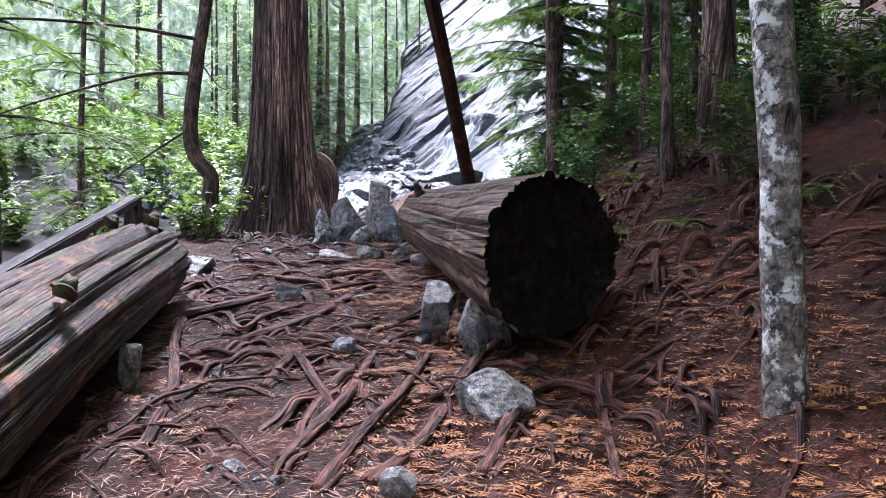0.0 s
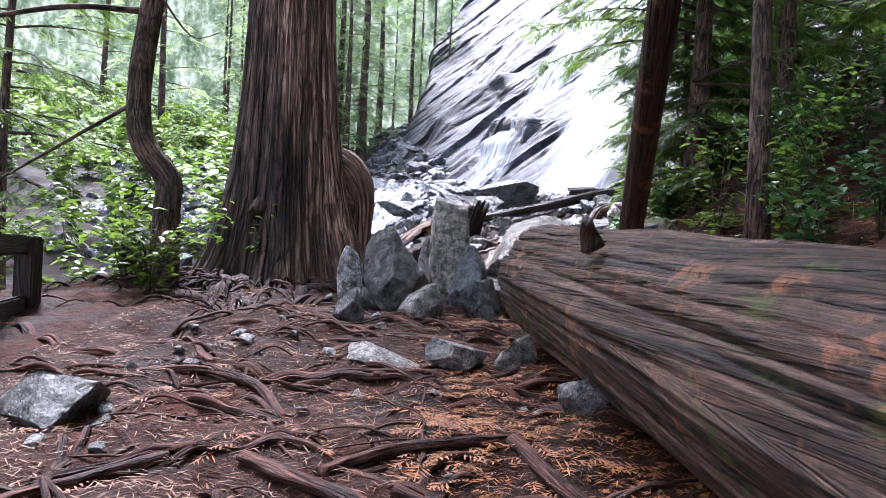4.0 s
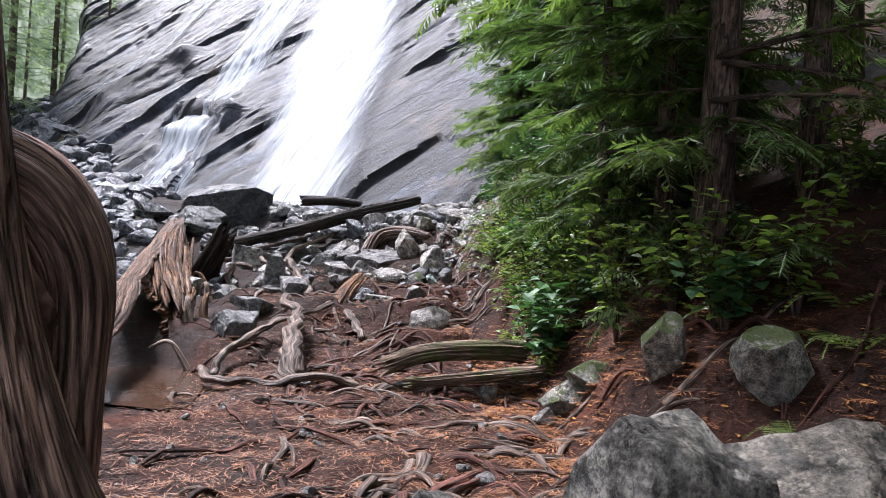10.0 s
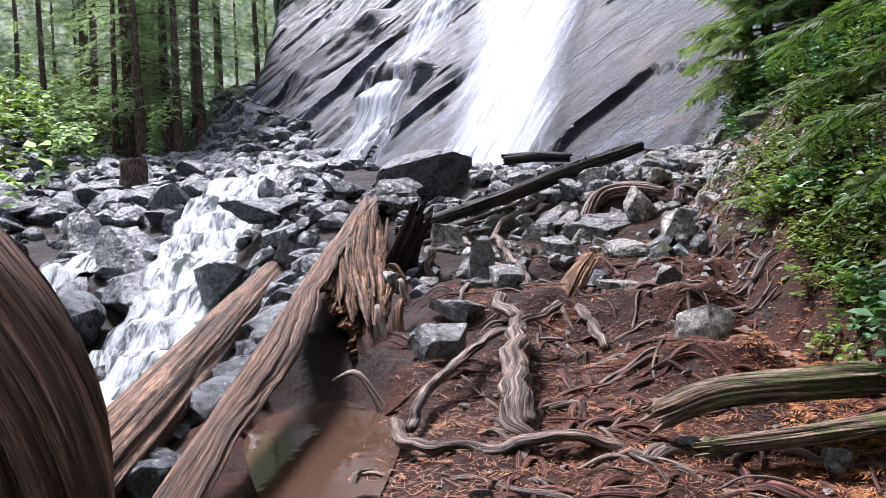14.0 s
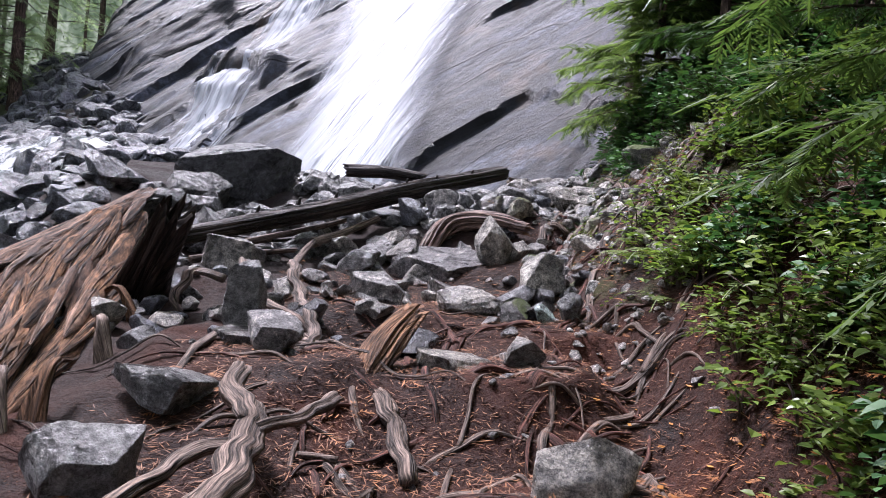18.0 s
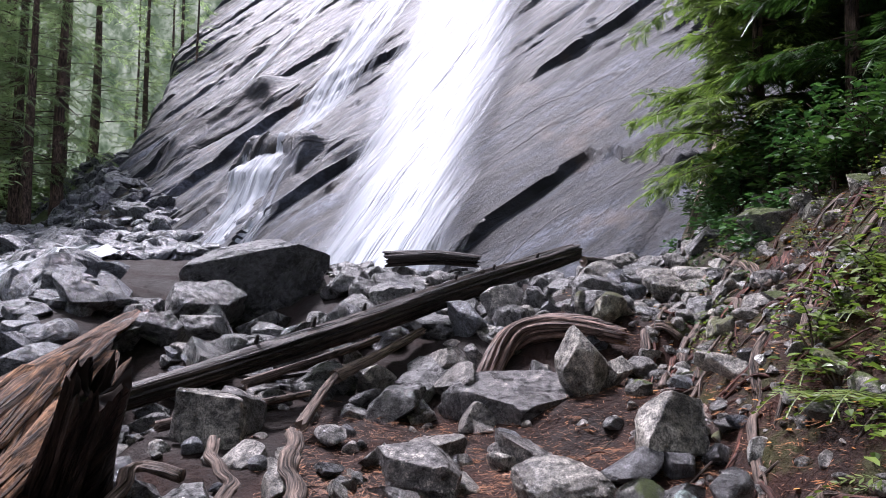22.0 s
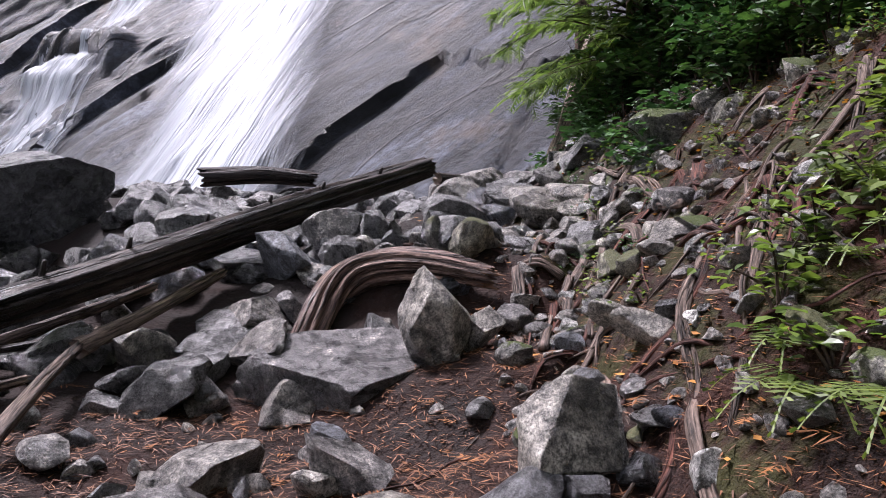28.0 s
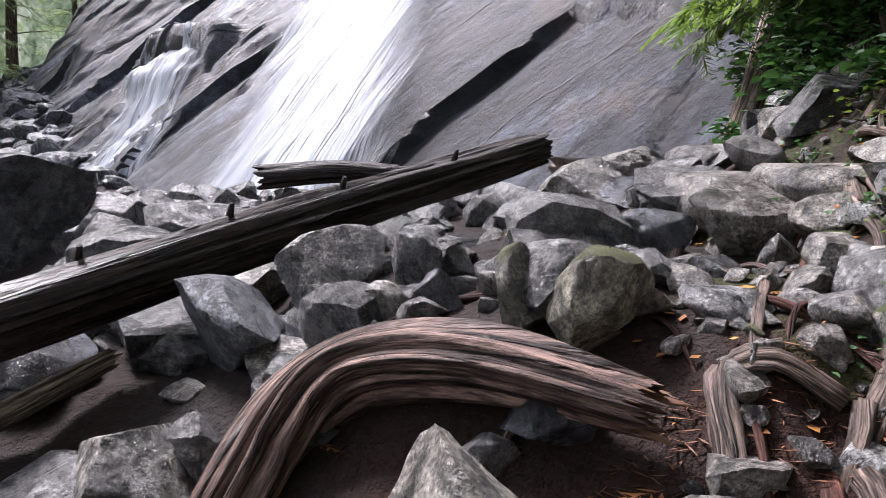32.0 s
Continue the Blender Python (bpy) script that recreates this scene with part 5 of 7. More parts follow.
for n in range(240):
    y = rnd.uniform(4.6, 10.6)
    x = lerp(y, TRAIL_X) + rnd.uniform(-1.7, 1.1)
    wander(x, y, rnd.choice((0.0, math.pi)) + rnd.gauss(-0.15, 0.5), rnd.uniform(0.6, 2.0), rnd.choice(SIZES), 0.3, 900 + n, ROOT, 0.045)
for n in range(70):
    a = rnd.uniform(math.pi * 0.75, math.pi * 2.1)
    d = rnd.uniform(0.7, 0.95)
    wander(-2.62 + d * math.cos(a), 12.6 + d * math.sin(a), a + rnd.uniform(-0.35, 0.35), rnd.uniform(0.8, 2.6), rnd.choice((0.014, 0.02, 0.03, 0.04, 0.06)), 0.3, 200 + n, ROOT_SHADED, 0.08)
for n in range(200):
    y = rnd.uniform(12.0, 18.4)
    x = lerp(y, TRAIL_X) + rnd.uniform(-1.1, 1.1)
    wander(x, y, rnd.choice((0.1, 3.0, -1.4)) + rnd.gauss(0, 0.5), rnd.uniform(0.5, 1.8), rnd.choice((0.012, 0.016, 0.022, 0.03, 0.044)), 0.35, 300 + n, rnd.choice((ROOT, ROOT_GREY)), 0.045)
for n in range(150):
    a = rnd.uniform(math.pi * 0.9, math.pi * 2.0)
    d = rnd.uniform(0.7, 1.3)
    wander(-2.62 + d * math.cos(a), 12.6 + d * math.sin(a), a + rnd.uniform(-0.6, 0.6), rnd.uniform(0.5, 1.6), rnd.choice((0.007, 0.01, 0.014, 0.02)), 0.35, 1300 + n, ROOT_SHADED, 0.1, 0)
for n in range(110):
    y = rnd.uniform(2.5, 12.5)
    x = lerp(y, TRAIL_X) + lerp(y, BANK_R) + rnd.uniform(0.0, 2.4)
    wander(x, y, math.pi + rnd.gauss(0.4, 0.7), rnd.uniform(0.6, 1.9), rnd.choice((0.01, 0.014, 0.02, 0.03, 0.045)), 0.4, 400 + n, ROOT, 0.09)
for n in range(90):
    y = rnd.uniform(17.8, 23.0)
    x = lerp(y, TRAIL_X) + lerp(y, BANK_R) + rnd.uniform(0.0, 1.5)
    wander(x, y, -2.2 + rnd.gauss(0, 0.5), rnd.uniform(0.4, 1.4), rnd.choice((0.008, 0.012, 0.018, 0.026, 0.034)), 0.4, 500 + n, rnd.choice((ROOT, ROOT_GREY)), 0.05)
for n in range(18):
    y = rnd.uniform(18.4, 21.6)
    x = lerp(y, [(18, 2.5), (20, 3.2), (22.6, 4.3)]) + rnd.uniform(0.0, 1.5)
    wander(x, y, -2.5 + rnd.gauss(0, 0.35), rnd.uniform(0.5, 1.5), rnd.choice((0.014, 0.018, 0.024, 0.036)), 0.45, 1600 + n, rnd.choice((ROOT_GREY, ROOT_GREY, ROOT)), 0.07)
for n in range(60):
    y = rnd.uniform(4.5, 8.5)
    x = lerp(y, TRAIL_X) + lerp(y, BANK_R) + rnd.uniform(1.0, 2.6)
    wander(x, y, math.pi + rnd.gauss(0.6, 0.6), rnd.uniform(0.6, 1.6), rnd.choice((0.012, 0.018, 0.026, 0.04)), 0.45, 1700 + n, ROOT, 0.16)
# the thick roots that step down the trail
for n, (r, pts) in enumerate((
    (0.050, [(-1.58, 4.74, 0.03), (-1.34, 5.28, 0.03), (-0.96, 5.79, 0.03), (-0.71, 6.69, 0.03), (-0.61, 7.08, 0.03)]),
    (0.036, [(-0.70, 3.36, 0.03), (-0.54, 4.02, 0.03), (-0.36, 5.16, 0.03), (0.02, 5.61, 0.03)]),
    (0.042, [(-0.30, 3.12, 0.03), (-0.09, 3.66, 0.03), (0.21, 4.68, 0.03), (0.57, 5.28, 0.03), (0.91, 4.74, 0.03)]),
    (0.030, [(0.89, 4.62, 0.03), (0.81, 3.87, 0.03), (0.71, 3.09, 0.03)]),
    (0.034, [(0.14, 4.59, 0.03), (0.39, 4.62, 0.03), (0.65, 4.26, 0.03), (0.84, 4.14, 0.03)]),
    (0.040, [(-2.16, 6.69, 0.03), (-1.84, 5.28, 0.03), (-1.50, 4.26, 0.03), (-1.38, 3.54, 0.03)]),
    (0.030, [(-1.85, 6.45, 0.03), (-1.43, 5.40, 0.03), (-1.34, 5.79, 0.03), (-1.09, 6.09, 0.03)]),
    (0.034, [(0.17, 3.27, 0.03), (0.43, 3.96, 0.03), (0.69, 4.17, 0.03), (0.97, 3.93, 0.03)]),
    (0.045, [(-2.26, 5.58, 0.03), (-1.94, 5.79, 0.03), (-1.63, 6.09, 0.03), (-1.40, 6.69, 0.03)]),
    (0.030, [(-0.51, 3.09, 0.03), (-0.38, 3.60, 0.03), (-0.20, 4.17, 0.03), (-0.04, 5.28, 0.03)]),
    (0.030, [(-0.99, 4.26, 0.03), (-0.92, 4.74, 0.03), (-0.70, 4.26, 0.03), (-0.53, 3.93, 0.03)]),
    (0.040, [(-1.50, 6.51, 0.03), (-1.34, 6.57, 0.03), (-1.13, 6.39, 0.03), (-1.08, 6.24, 0.03)]),
    (0.045, [(-1.03, 6.78, 0.03), (-0.74, 6.93, 0.03), (-0.48, 7.09, 0.03), (-0.28, 7.00, 0.03)]),
    (0.040, [(-0.58, 7.59, 0.03), (-0.37, 7.15, 0.03), (-0.14, 6.91, 0.03), (-0.05, 6.40, 0.03)]),
    (0.035, [(-2.40, 8.36, 0.03), (-2.08, 8.36, 0.03), (-1.75, 8.12, 0.03), (-1.56, 7.85, 0.03)]),
    (0.040, [(-1.28, 7.17, 0.03), (-1.11, 7.44, 0.03), (-0.85, 7.47, 0.03), (-0.61, 7.59, 0.03)]),
    (0.035, [(-2.30, 6.65, 0.03), (-2.19, 6.83, 0.03), (-2.08, 7.13, 0.03), (-1.86, 7.31, 0.03)]),
    (0.040, [(-1.58, 7.32, 0.03), (-1.32, 7.08, 0.03), (-1.09, 6.90, 0.03), (-0.98, 6.66, 0.03)]),
    (0.035, [(-1.59, 8.93, 0.03), (-1.26, 9.32, 0.03), (-0.87, 9.09, 0.03), (-0.59, 9.03, 0.03)]),
)):
    main = root([(x, y, 0.0 if i in (0, len(pts) - 1) else h) for i, (x, y, h) in enumerate(pts)], r, r * 0.7, ROOT, 0.1, sides=16, seed=n, label="thick reddish-brown root stepping across the trail")
    root([(x + r, y - r * 0.8, h - 0.03) for x, y, h in pts[:-1]], r * 0.55, r * 0.4, ROOT, 0.0, seed=n + 30, name="side_root", parent=main)
for mat in (ROOT, ROOT_GREY, ROOT_SHADED):
    tv, tf, tu = TANGLES[mat.name]
    tagged(put("root_tangle", tv, tf, mat, uvs=tu), "tangle of thin brown roots over the soil", "roots", kind="stuff")
root([(-0.08, 17.11, 2.25), (-0.11, 16.48, 2.06), (-0.26, 16.0, 1.94), (-0.32, 15.6, 1.78), (-0.34, 15.42, 1.66)], 0.047, 0.094, ROOT_GREY, hug=False, sides=12, label="thick worn grey root with a smooth knob")
root([(0.3, 16.75, 2.2), (-0.13, 16.59, 2.08), (-0.54, 16.17, 1.96), (-0.87, 15.83, 1.84), (-0.98, 15.6, 1.7)], 0.035, 0.031, ROOT_GREY, hug=False, label="long worn root arching over the soil")
root([(-1.06, 15.6, 1.75), (-0.98, 15.33, 1.72), (-0.57, 15.12, 1.72), (-0.19, 15.02, 1.76), (0.05, 15.1, 1.68)], 0.039, 0.039, ROOT_GREY, hug=False, label="worn root along the edge of the puddle")
root([(0.48, 19.47, 2.6), (0.45, 18.43, 2.36), (0.38, 18.03, 2.22), (0.23, 17.65, 2.1), (0.02, 17.4, 1.98), (-0.2, 17.1, 1.9), (-0.5, 16.7, 1.84)], 0.043, 0.039, ROOT_GREY, hug=False, sides=12, label="thick grey root winding down between the stones")
root([(0.15, 19.35, 2.6), (0.22, 18.7, 2.42), (0.37, 18.35, 2.32), (0.42, 18.2, 2.28)], 0.031, 0.035, ROOT_GREY, hug=False, label="grey forked root between the stones")
root([(0.59, 17.6, 2.12), (0.63, 17.27, 2.05), (0.66, 17.0, 1.98), (0.6, 16.7, 1.88)], 0.055, 0.039, ROOT_GREY, hug=False, sides=12, label="thick grey root lying across the trail")
root([(-0.01, 19.19, 2.46), (-0.2, 19.25, 2.5), (-0.28, 19.2, 2.46), (-0.27, 19.05, 2.2)], 0.039, 0.031, ROOT_GREY, hug=False, label="bent grey root standing like a hook")
# gnarled roots that climb down the bank
for n, (r, label, pts) in enumerate((
    (0.036, "thick grey root bent over the edge of the bank", [(3.28, 20.36), (3.18, 20.44), (3.1, 20.5), (3.03, 20.43), (2.97, 20.3), (2.87, 20.19), (2.8, 20.04), (2.72, 19.9)]),
    (0.034, "thick grey root running down the bank", [(3.5, 20.43), (3.37, 20.33), (3.25, 20.28), (3.18, 20.16), (3.11, 20.09), (3.0, 20.05), (2.9, 19.94), (2.8, 19.84)]),
    (0.022, "thin grey root looping down the bank", [(3.5, 20.3), (3.37, 20.22), (3.31, 20.17), (3.26, 20.02), (3.16, 19.85), (3.07, 19.82), (2.96, 19.69)]),
    (0.024, "dark root winding between the stones of the bank", [(4.37, 21.32), (4.23, 21.3), (4.18, 21.19), (4.05, 20.82)]),
    (0.045, "thick brown root lying across the bank", [(4.05, 20.74), (3.98, 20.6), (3.88, 20.43), (3.81, 20.25), (3.68, 20.0), (3.6, 19.8)]),
    (0.035, "brown root curling over the bank", [(3.66, 20.36), (3.59, 20.14), (3.46, 19.95), (3.36, 19.8), (3.3, 19.62)]),
    (0.018, "thin dark root hanging over a boulder", [(4.05, 21.46), (3.88, 21.3), (3.77, 21.08), (3.5, 20.86), (3.28, 20.62), (3.15, 20.48)]),
    (0.022, "grey side root on the bank", [(3.3, 20.33), (3.24, 20.28), (3.14, 20.24), (3.08, 20.18), (2.99, 20.08)]),
    (0.016, "thin dark root on the bank", [(3.12, 19.55), (3.04, 19.6), (3.0, 19.56), (2.94, 19.6), (2.86, 19.52)]),
    (0.026, "long root running down the bank to the trail", [(3.32, 19.34), (3.12, 19.2), (2.99, 19.13), (2.84, 19.0), (2.71, 18.8), (2.58, 18.68), (2.46, 18.5), (2.36, 18.32), (2.22, 18.17)]),
)):
    main = root([(x, y, 0.03 * math.sin(2.1 * i + n)) for i, (x, y) in enumerate(pts)], r, r * 0.7, ROOT_GREY, 0.4, sides=14, seed=70 + n, rough=0.5, label=label)
    if r > 0.02:
        root([(x + r * 1.2, y + r * 0.8, 0.02 * math.cos(1.7 * i + n)) for i, (x, y) in enumerate(pts[1:])], r * 0.5, r * 0.25, ROOT_GREY, 0.3, seed=90 + n, name="side_root", parent=main)
root([(6.18, 23.13, 4.15), (5.24, 22.54, 3.78), (4.86, 22.44, 3.66), (4.54, 22.1, 3.44), (4.0, 21.5, 3.2), (3.7, 21.1, 3.05)], 0.035, 0.020, ROOT, hug=False, label="dark root creeping between boulders")

# ---- logs ----


def log(name, points, radius, material, label, sides=40, grooves=6, depth=0.12, ends=CUT_WOOD, rough=0.05, seed=1, flat=1.0, end_depth=0.05, category="log", step=0.07, ridges=0.0, ridge_depth=0.0, tatter=0.0, skew=0.0):
    thing = holder(name, points[0])
    path = smooth_path(points, step)
    v, f, u = tube_data(path, radius, sides, rough, seed, grooves, depth, flat, close=False, lump=1.2, ridges=ridges, ridge_depth=ridge_depth)
    if skew:
        # the saw cut runs aslant
        d, c = (path[0] - path[1]).normalized(), path[0]
        left = Vector((d.y, -d.x, 0)).normalized()
        for i in range(14):
            for j in range(sides):
                q = Vector(v[i * sides + j])
                v[i * sides + j] = (q + d * (skew * (q - c).dot(left) * (1 - i / 14)))[:]
    if tatter:
        # ragged broken ends: each strip of grain breaks off at its own length
        for base, d, rows in ((0, (path[0] - path[1]).normalized(), 4), (len(v) - sides, (path[-1] - path[-2]).normalized(), 4)):
            for i in range(rows):
                ring = base + i * sides if base == 0 else base - i * sides
                for j in range(sides):
                    a = 2 * math.pi * j / sides
                    o = tatter * (noise.noise(Vector((math.cos(a) * 4, math.sin(a) * 4, seed))) + 0.5 * noise.noise(Vector((math.cos(a) * 11, math.sin(a) * 11, seed + 4)))) * (1 - i / rows)
                    q = Vector(v[ring + j]) + d * o
                    v[ring + j] = q[:]
    put("trunk", v, f, material, thing, uvs=u, at=points[0])
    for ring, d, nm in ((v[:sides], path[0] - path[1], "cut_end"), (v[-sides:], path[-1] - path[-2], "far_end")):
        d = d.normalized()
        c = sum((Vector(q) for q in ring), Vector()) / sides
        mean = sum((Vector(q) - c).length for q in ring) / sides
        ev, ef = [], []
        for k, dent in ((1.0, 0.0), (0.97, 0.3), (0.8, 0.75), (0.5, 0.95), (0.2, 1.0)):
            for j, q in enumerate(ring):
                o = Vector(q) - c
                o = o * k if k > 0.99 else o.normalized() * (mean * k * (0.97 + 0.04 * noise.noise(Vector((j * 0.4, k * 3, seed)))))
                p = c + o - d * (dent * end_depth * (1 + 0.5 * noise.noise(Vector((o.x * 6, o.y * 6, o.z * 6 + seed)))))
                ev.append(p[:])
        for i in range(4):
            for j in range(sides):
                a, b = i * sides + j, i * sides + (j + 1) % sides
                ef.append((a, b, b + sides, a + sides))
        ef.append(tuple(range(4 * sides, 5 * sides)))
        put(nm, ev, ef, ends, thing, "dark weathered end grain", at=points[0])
    return tagged(thing, label, category)


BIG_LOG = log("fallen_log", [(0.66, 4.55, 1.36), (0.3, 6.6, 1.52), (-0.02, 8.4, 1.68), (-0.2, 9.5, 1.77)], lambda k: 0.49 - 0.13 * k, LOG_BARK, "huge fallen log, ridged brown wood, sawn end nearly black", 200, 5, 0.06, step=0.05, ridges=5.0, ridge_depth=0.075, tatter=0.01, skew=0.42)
kn = smooth_path([(-0.24, 7.9, 1.96), (-0.27, 7.86, 2.03), (-0.28, 7.8, 2.07)], 0.02)
v, f, u = tube_data(kn, lambda k: 0.05 - 0.025 * k, 16, 0.4, 4)
put("knot", v, f, LOG_BARK, BIG_LOG, "broken branch knot", uvs=u, at=(-0.22, 7.9, 2.0))
LEFT_LOG = log("split_log", [(-1.85, 0.9, 0.3), (-1.98, 2.6, 0.68), (-2.2, 4.4, 1.02), (-2.45, 6.25, 1.28)], lambda k: 0.42 - 0.04 * k, LOG_BARK, "weathered split log beside the trail with a knotted end", 150, 5, 0.08, flat=0.85, seed=4, step=0.05, ridges=4.5, ridge_depth=0.1, tatter=0.08)
for q in ((-2.3, 6.05, 1.62), (-2.6, 6.0, 1.6), (-1.78, 3.6, 1.2)):
    v, f, u = tube_data(smooth_path([q, (q[0] + 0.01, q[1] + 0.02, q[2] + 0.03), (q[0] + 0.03, q[1], q[2] + 0.05)], 0.02), lambda k: 0.07 - 0.04 * k, 18, 0.6, q[1])
    put("knot", v, f, MOSS_WOOD, LEFT_LOG, "dark hollow knot", uvs=u, at=q)
log("leaning_trunk", [(0.36, 9.8, 2.12), (0.0, 7.6, 3.33), (-0.4, 5.3, 4.6), (-0.7, 3.4, 5.7)], lambda k: 0.085 - 0.03 * k, LOG_BARK, "thin dead brown trunk leaning over the trail", 40, 3, 0.05, end_depth=0.01, ridges=1.5, ridge_depth=0.05)
log("dark_log", [(-0.45, 20.3, 2.68), (0.9, 21.1, 3.04), (2.2, 22.0, 3.42), (3.75, 23.1, 3.84)], lambda k: 0.072 + 0.03 * math.sin(k * 2.4), DARK_WOOD, "long dark wet log lying across the rock pile", 60, 5, 0.2, rough=0.16, step=0.05, ridges=2.6, ridge_depth=0.14, tatter=0.09)
for n, (x, y, z) in enumerate(((0.35, 20.77, 2.98), (0.75, 21.02, 3.1), (1.15, 21.28, 3.2), (1.6, 21.6, 3.33), (2.05, 21.9, 3.46), (2.5, 22.2, 3.57), (3.1, 22.6, 3.72))):
    v, f, u = tube_data(smooth_path([(x, y, z - 0.04), (x + 0.01, y, z + 0.02), (x + 0.02, y - 0.02, z + 0.07)], 0.02), lambda k: 0.022 - 0.012 * k, 8, 0.3, n)
    put("knot", v, f, DARK_WOOD, bpy.data.objects["dark_log"], uvs=u, at=(x, y, z))
log("short_log", [(2.35, 26.4, 3.92), (3.0, 26.2, 3.95), (3.6, 26.0, 3.9)], lambda k: 0.12 - 0.03 * k, DARK_WOOD, "short broken driftwood log on the rocks", 44, 4, 0.2, ridges=2.4, ridge_depth=0.2, tatter=0.12)
log("curved_log", [(1.88, 20.72, 2.5), (1.99, 20.84, 2.72), (2.13, 20.97, 2.9), (2.27, 21.0, 3.02), (2.42, 20.92, 3.09), (2.62, 20.7, 3.11), (2.86, 20.4, 3.05)], lambda k: 0.072 + 0.03 * math.sin(k * 2.6) - 0.035 * k ** 3, DRIFT_WOOD, "curved bleached driftwood log with split grain", 90, 3, 0.3, ROT_WOOD, 0.12, 3, step=0.03, ridges=2.2, ridge_depth=0.16, tatter=0.1, end_depth=0.12)
log("stream_log", [(-2.55, 12.0, 1.6), (-2.48, 13.6, 1.72), (-2.36, 16.0, 1.83), (-2.16, 19.0, 2.02), (-1.8, 23.6, 2.32)], lambda k: 0.19 - 0.03 * k, PALE_LOG, "long grey-brown log sloping down beside the stream", 90, 4, 0.1, ridges=2.8, ridge_depth=0.1, tatter=0.1)


def hollow_log():
    """A split rotten log: a half shell, open towards the trail, its side fallen in slabs."""
    ridge = [(-2.3, 12.2, 1.57), (-2.17, 13, 1.71), (-1.84, 15, 2.03), (-1.33, 18, 2.5), (-0.66, 22, 3.12), (-0.55, 22.7, 3.2)]
    thing = holder("hollow_log", ridge[0])
    path = smooth_path(ridge, 0.06)
    n, m = len(path) - 1, 44
    outer, inner, uo = [], [], []
    for i, top_point in enumerate(path):
        k = i / n
        d = (path[min(i + 1, n)] - path[max(i - 1, 0)]).normalized()
        side = d.cross(Vector((0, 0, 1))).normalized()
        top = side.cross(d)
        r = 0.1 + 0.1 * step_up(k, 0.15, 0.7)
        p = top_point - top * r
        for j in range(m + 1):
            t = j / m
            tear = 0.25 * noise.noise(Vector((k * 16, 0.5, 0))) + 0.15 * noise.noise(Vector((k * 60, 2.5, 0)))
            open_side = radians(150) + radians(-45) * step_up(k, 0.35, 0.5) + tear
            ang = radians(215) - (radians(215 - 90) + open_side - radians(75)) * t
            g = abs(noise.noise(Vector((t * 9, 0.3, k * 3))))
            rr = r * (1 + 0.1 * noise.noise(Vector((math.cos(ang) * 3, math.sin(ang) * 3, k * 6))) - 0.16 * max(0.0, 1 - g / 0.2))
            o = side * (math.cos(ang) * rr) + top * (math.sin(ang) * rr)
            outer.append((p + o)[:])
            inner.append((p + o * (0.78 + 0.08 * noise.noise(Vector((t * 9, k * 12, 3)))))[:])
            uo.append((t * 1.2, k * 10.9))
    w = m + 1
    fo = [(i * w + j, (i + 1) * w + j, (i + 1) * w + j + 1, i * w + j + 1) for i in range(n) for j in range(m)]
    put("outer_shell", outer, fo, PALE_LOG, thing, "pale stripped outer wood", uvs=uo, at=ridge[0])
    put("inner_shell", inner, [f[::-1] for f in fo], ROT_WOOD, thing, "rotten orange inside", uvs=uo, at=ridge[0])
    rim, rf, ru = [], [], []
    for edge in (0, m):
        base = len(rim)
        for i in range(n + 1):
            rim += [outer[i * w + edge], inner[i * w + edge]]
            ru += [(0, i * 0.07), (0.1, i * 0.07)]
        rf += [(base + 2 * i, base + 2 * i + 1, base + 2 * i + 3, base + 2 * i + 2) for i in range(n)]
    put("torn_rim", rim, rf, ROT_WOOD, thing, uvs=ru, at=ridge[0])
    # torn layers of the broken side, their grain running down along the log
    q = random.Random(5)
    for i in range(3):
        y0 = 17.5 + 0.85 * i + q.uniform(-0.1, 0.1)
        span, rows, cols = q.uniform(1.1, 1.7), 44, 54
        layer = q.uniform(-0.1, -0.04)
        low = q.uniform(0.75, 1.05)
        sv, sf, su = [], [], []
        for back in (0, 1):
            for a in range(rows + 1):
                for c in range(cols + 1):
                    kb = c / cols
                    torn = 0.16 * noise.noise(Vector((kb * 9, i * 3.1, 0))) + 0.08 * noise.noise(Vector((kb * 26, i * 3.1, 2)))
                    ka = a / rows + torn * (2 * a / rows - 1)
                    y = y0 + span * (ka - 0.35 * kb)
                    top_y = y + 0.3 * kb
                    x = lerp(top_y, [(13, -2.17), (18, -1.33), (22, -0.66)])
                    z = lerp(top_y, [(13, 1.71), (18, 2.5), (22, 3.12)]) - 0.06
                    drop = kb * low * (1 + 0.15 * noise.noise(Vector((ka * 4, i * 2.7, 0))))
                    zf = ground(x + 0.35, y) - 0.05
                    g = abs(noise.noise(Vector((kb * 7, ka * 0.9, i * 2.0)))) + 0.4 * abs(noise.noise(Vector((kb * 21, ka * 2.0, i * 2.0))))
                    o = layer + 0.1 * math.sin(kb * 2.6) + 0.03 * noise.noise(Vector((kb * 3, ka * 1.5, i * 2.0))) - 0.025 * max(0.0, 1 - g / 0.22) - 0.015 * max(0.0, 1 - abs(noise.noise(Vector((kb * 34, ka * 1.6, i * 2.0)))) / 0.25) - back * 0.05
                    sv.append((x + 0.03 + 0.26 * drop + o, y, z + (zf - z) * drop + 0.3 * o))
                    su.append((kb * 0.6 + i, ka * span))
        per = (rows + 1) * (cols + 1)
        for back in (0, 1):
            for a in range(rows):
                for c in range(cols):
                    b0 = back * per + a * (cols + 1) + c
                    quad = (b0, b0 + 1, b0 + cols + 2, b0 + cols + 1)
                    sf.append(quad if back == 0 else quad[::-1])
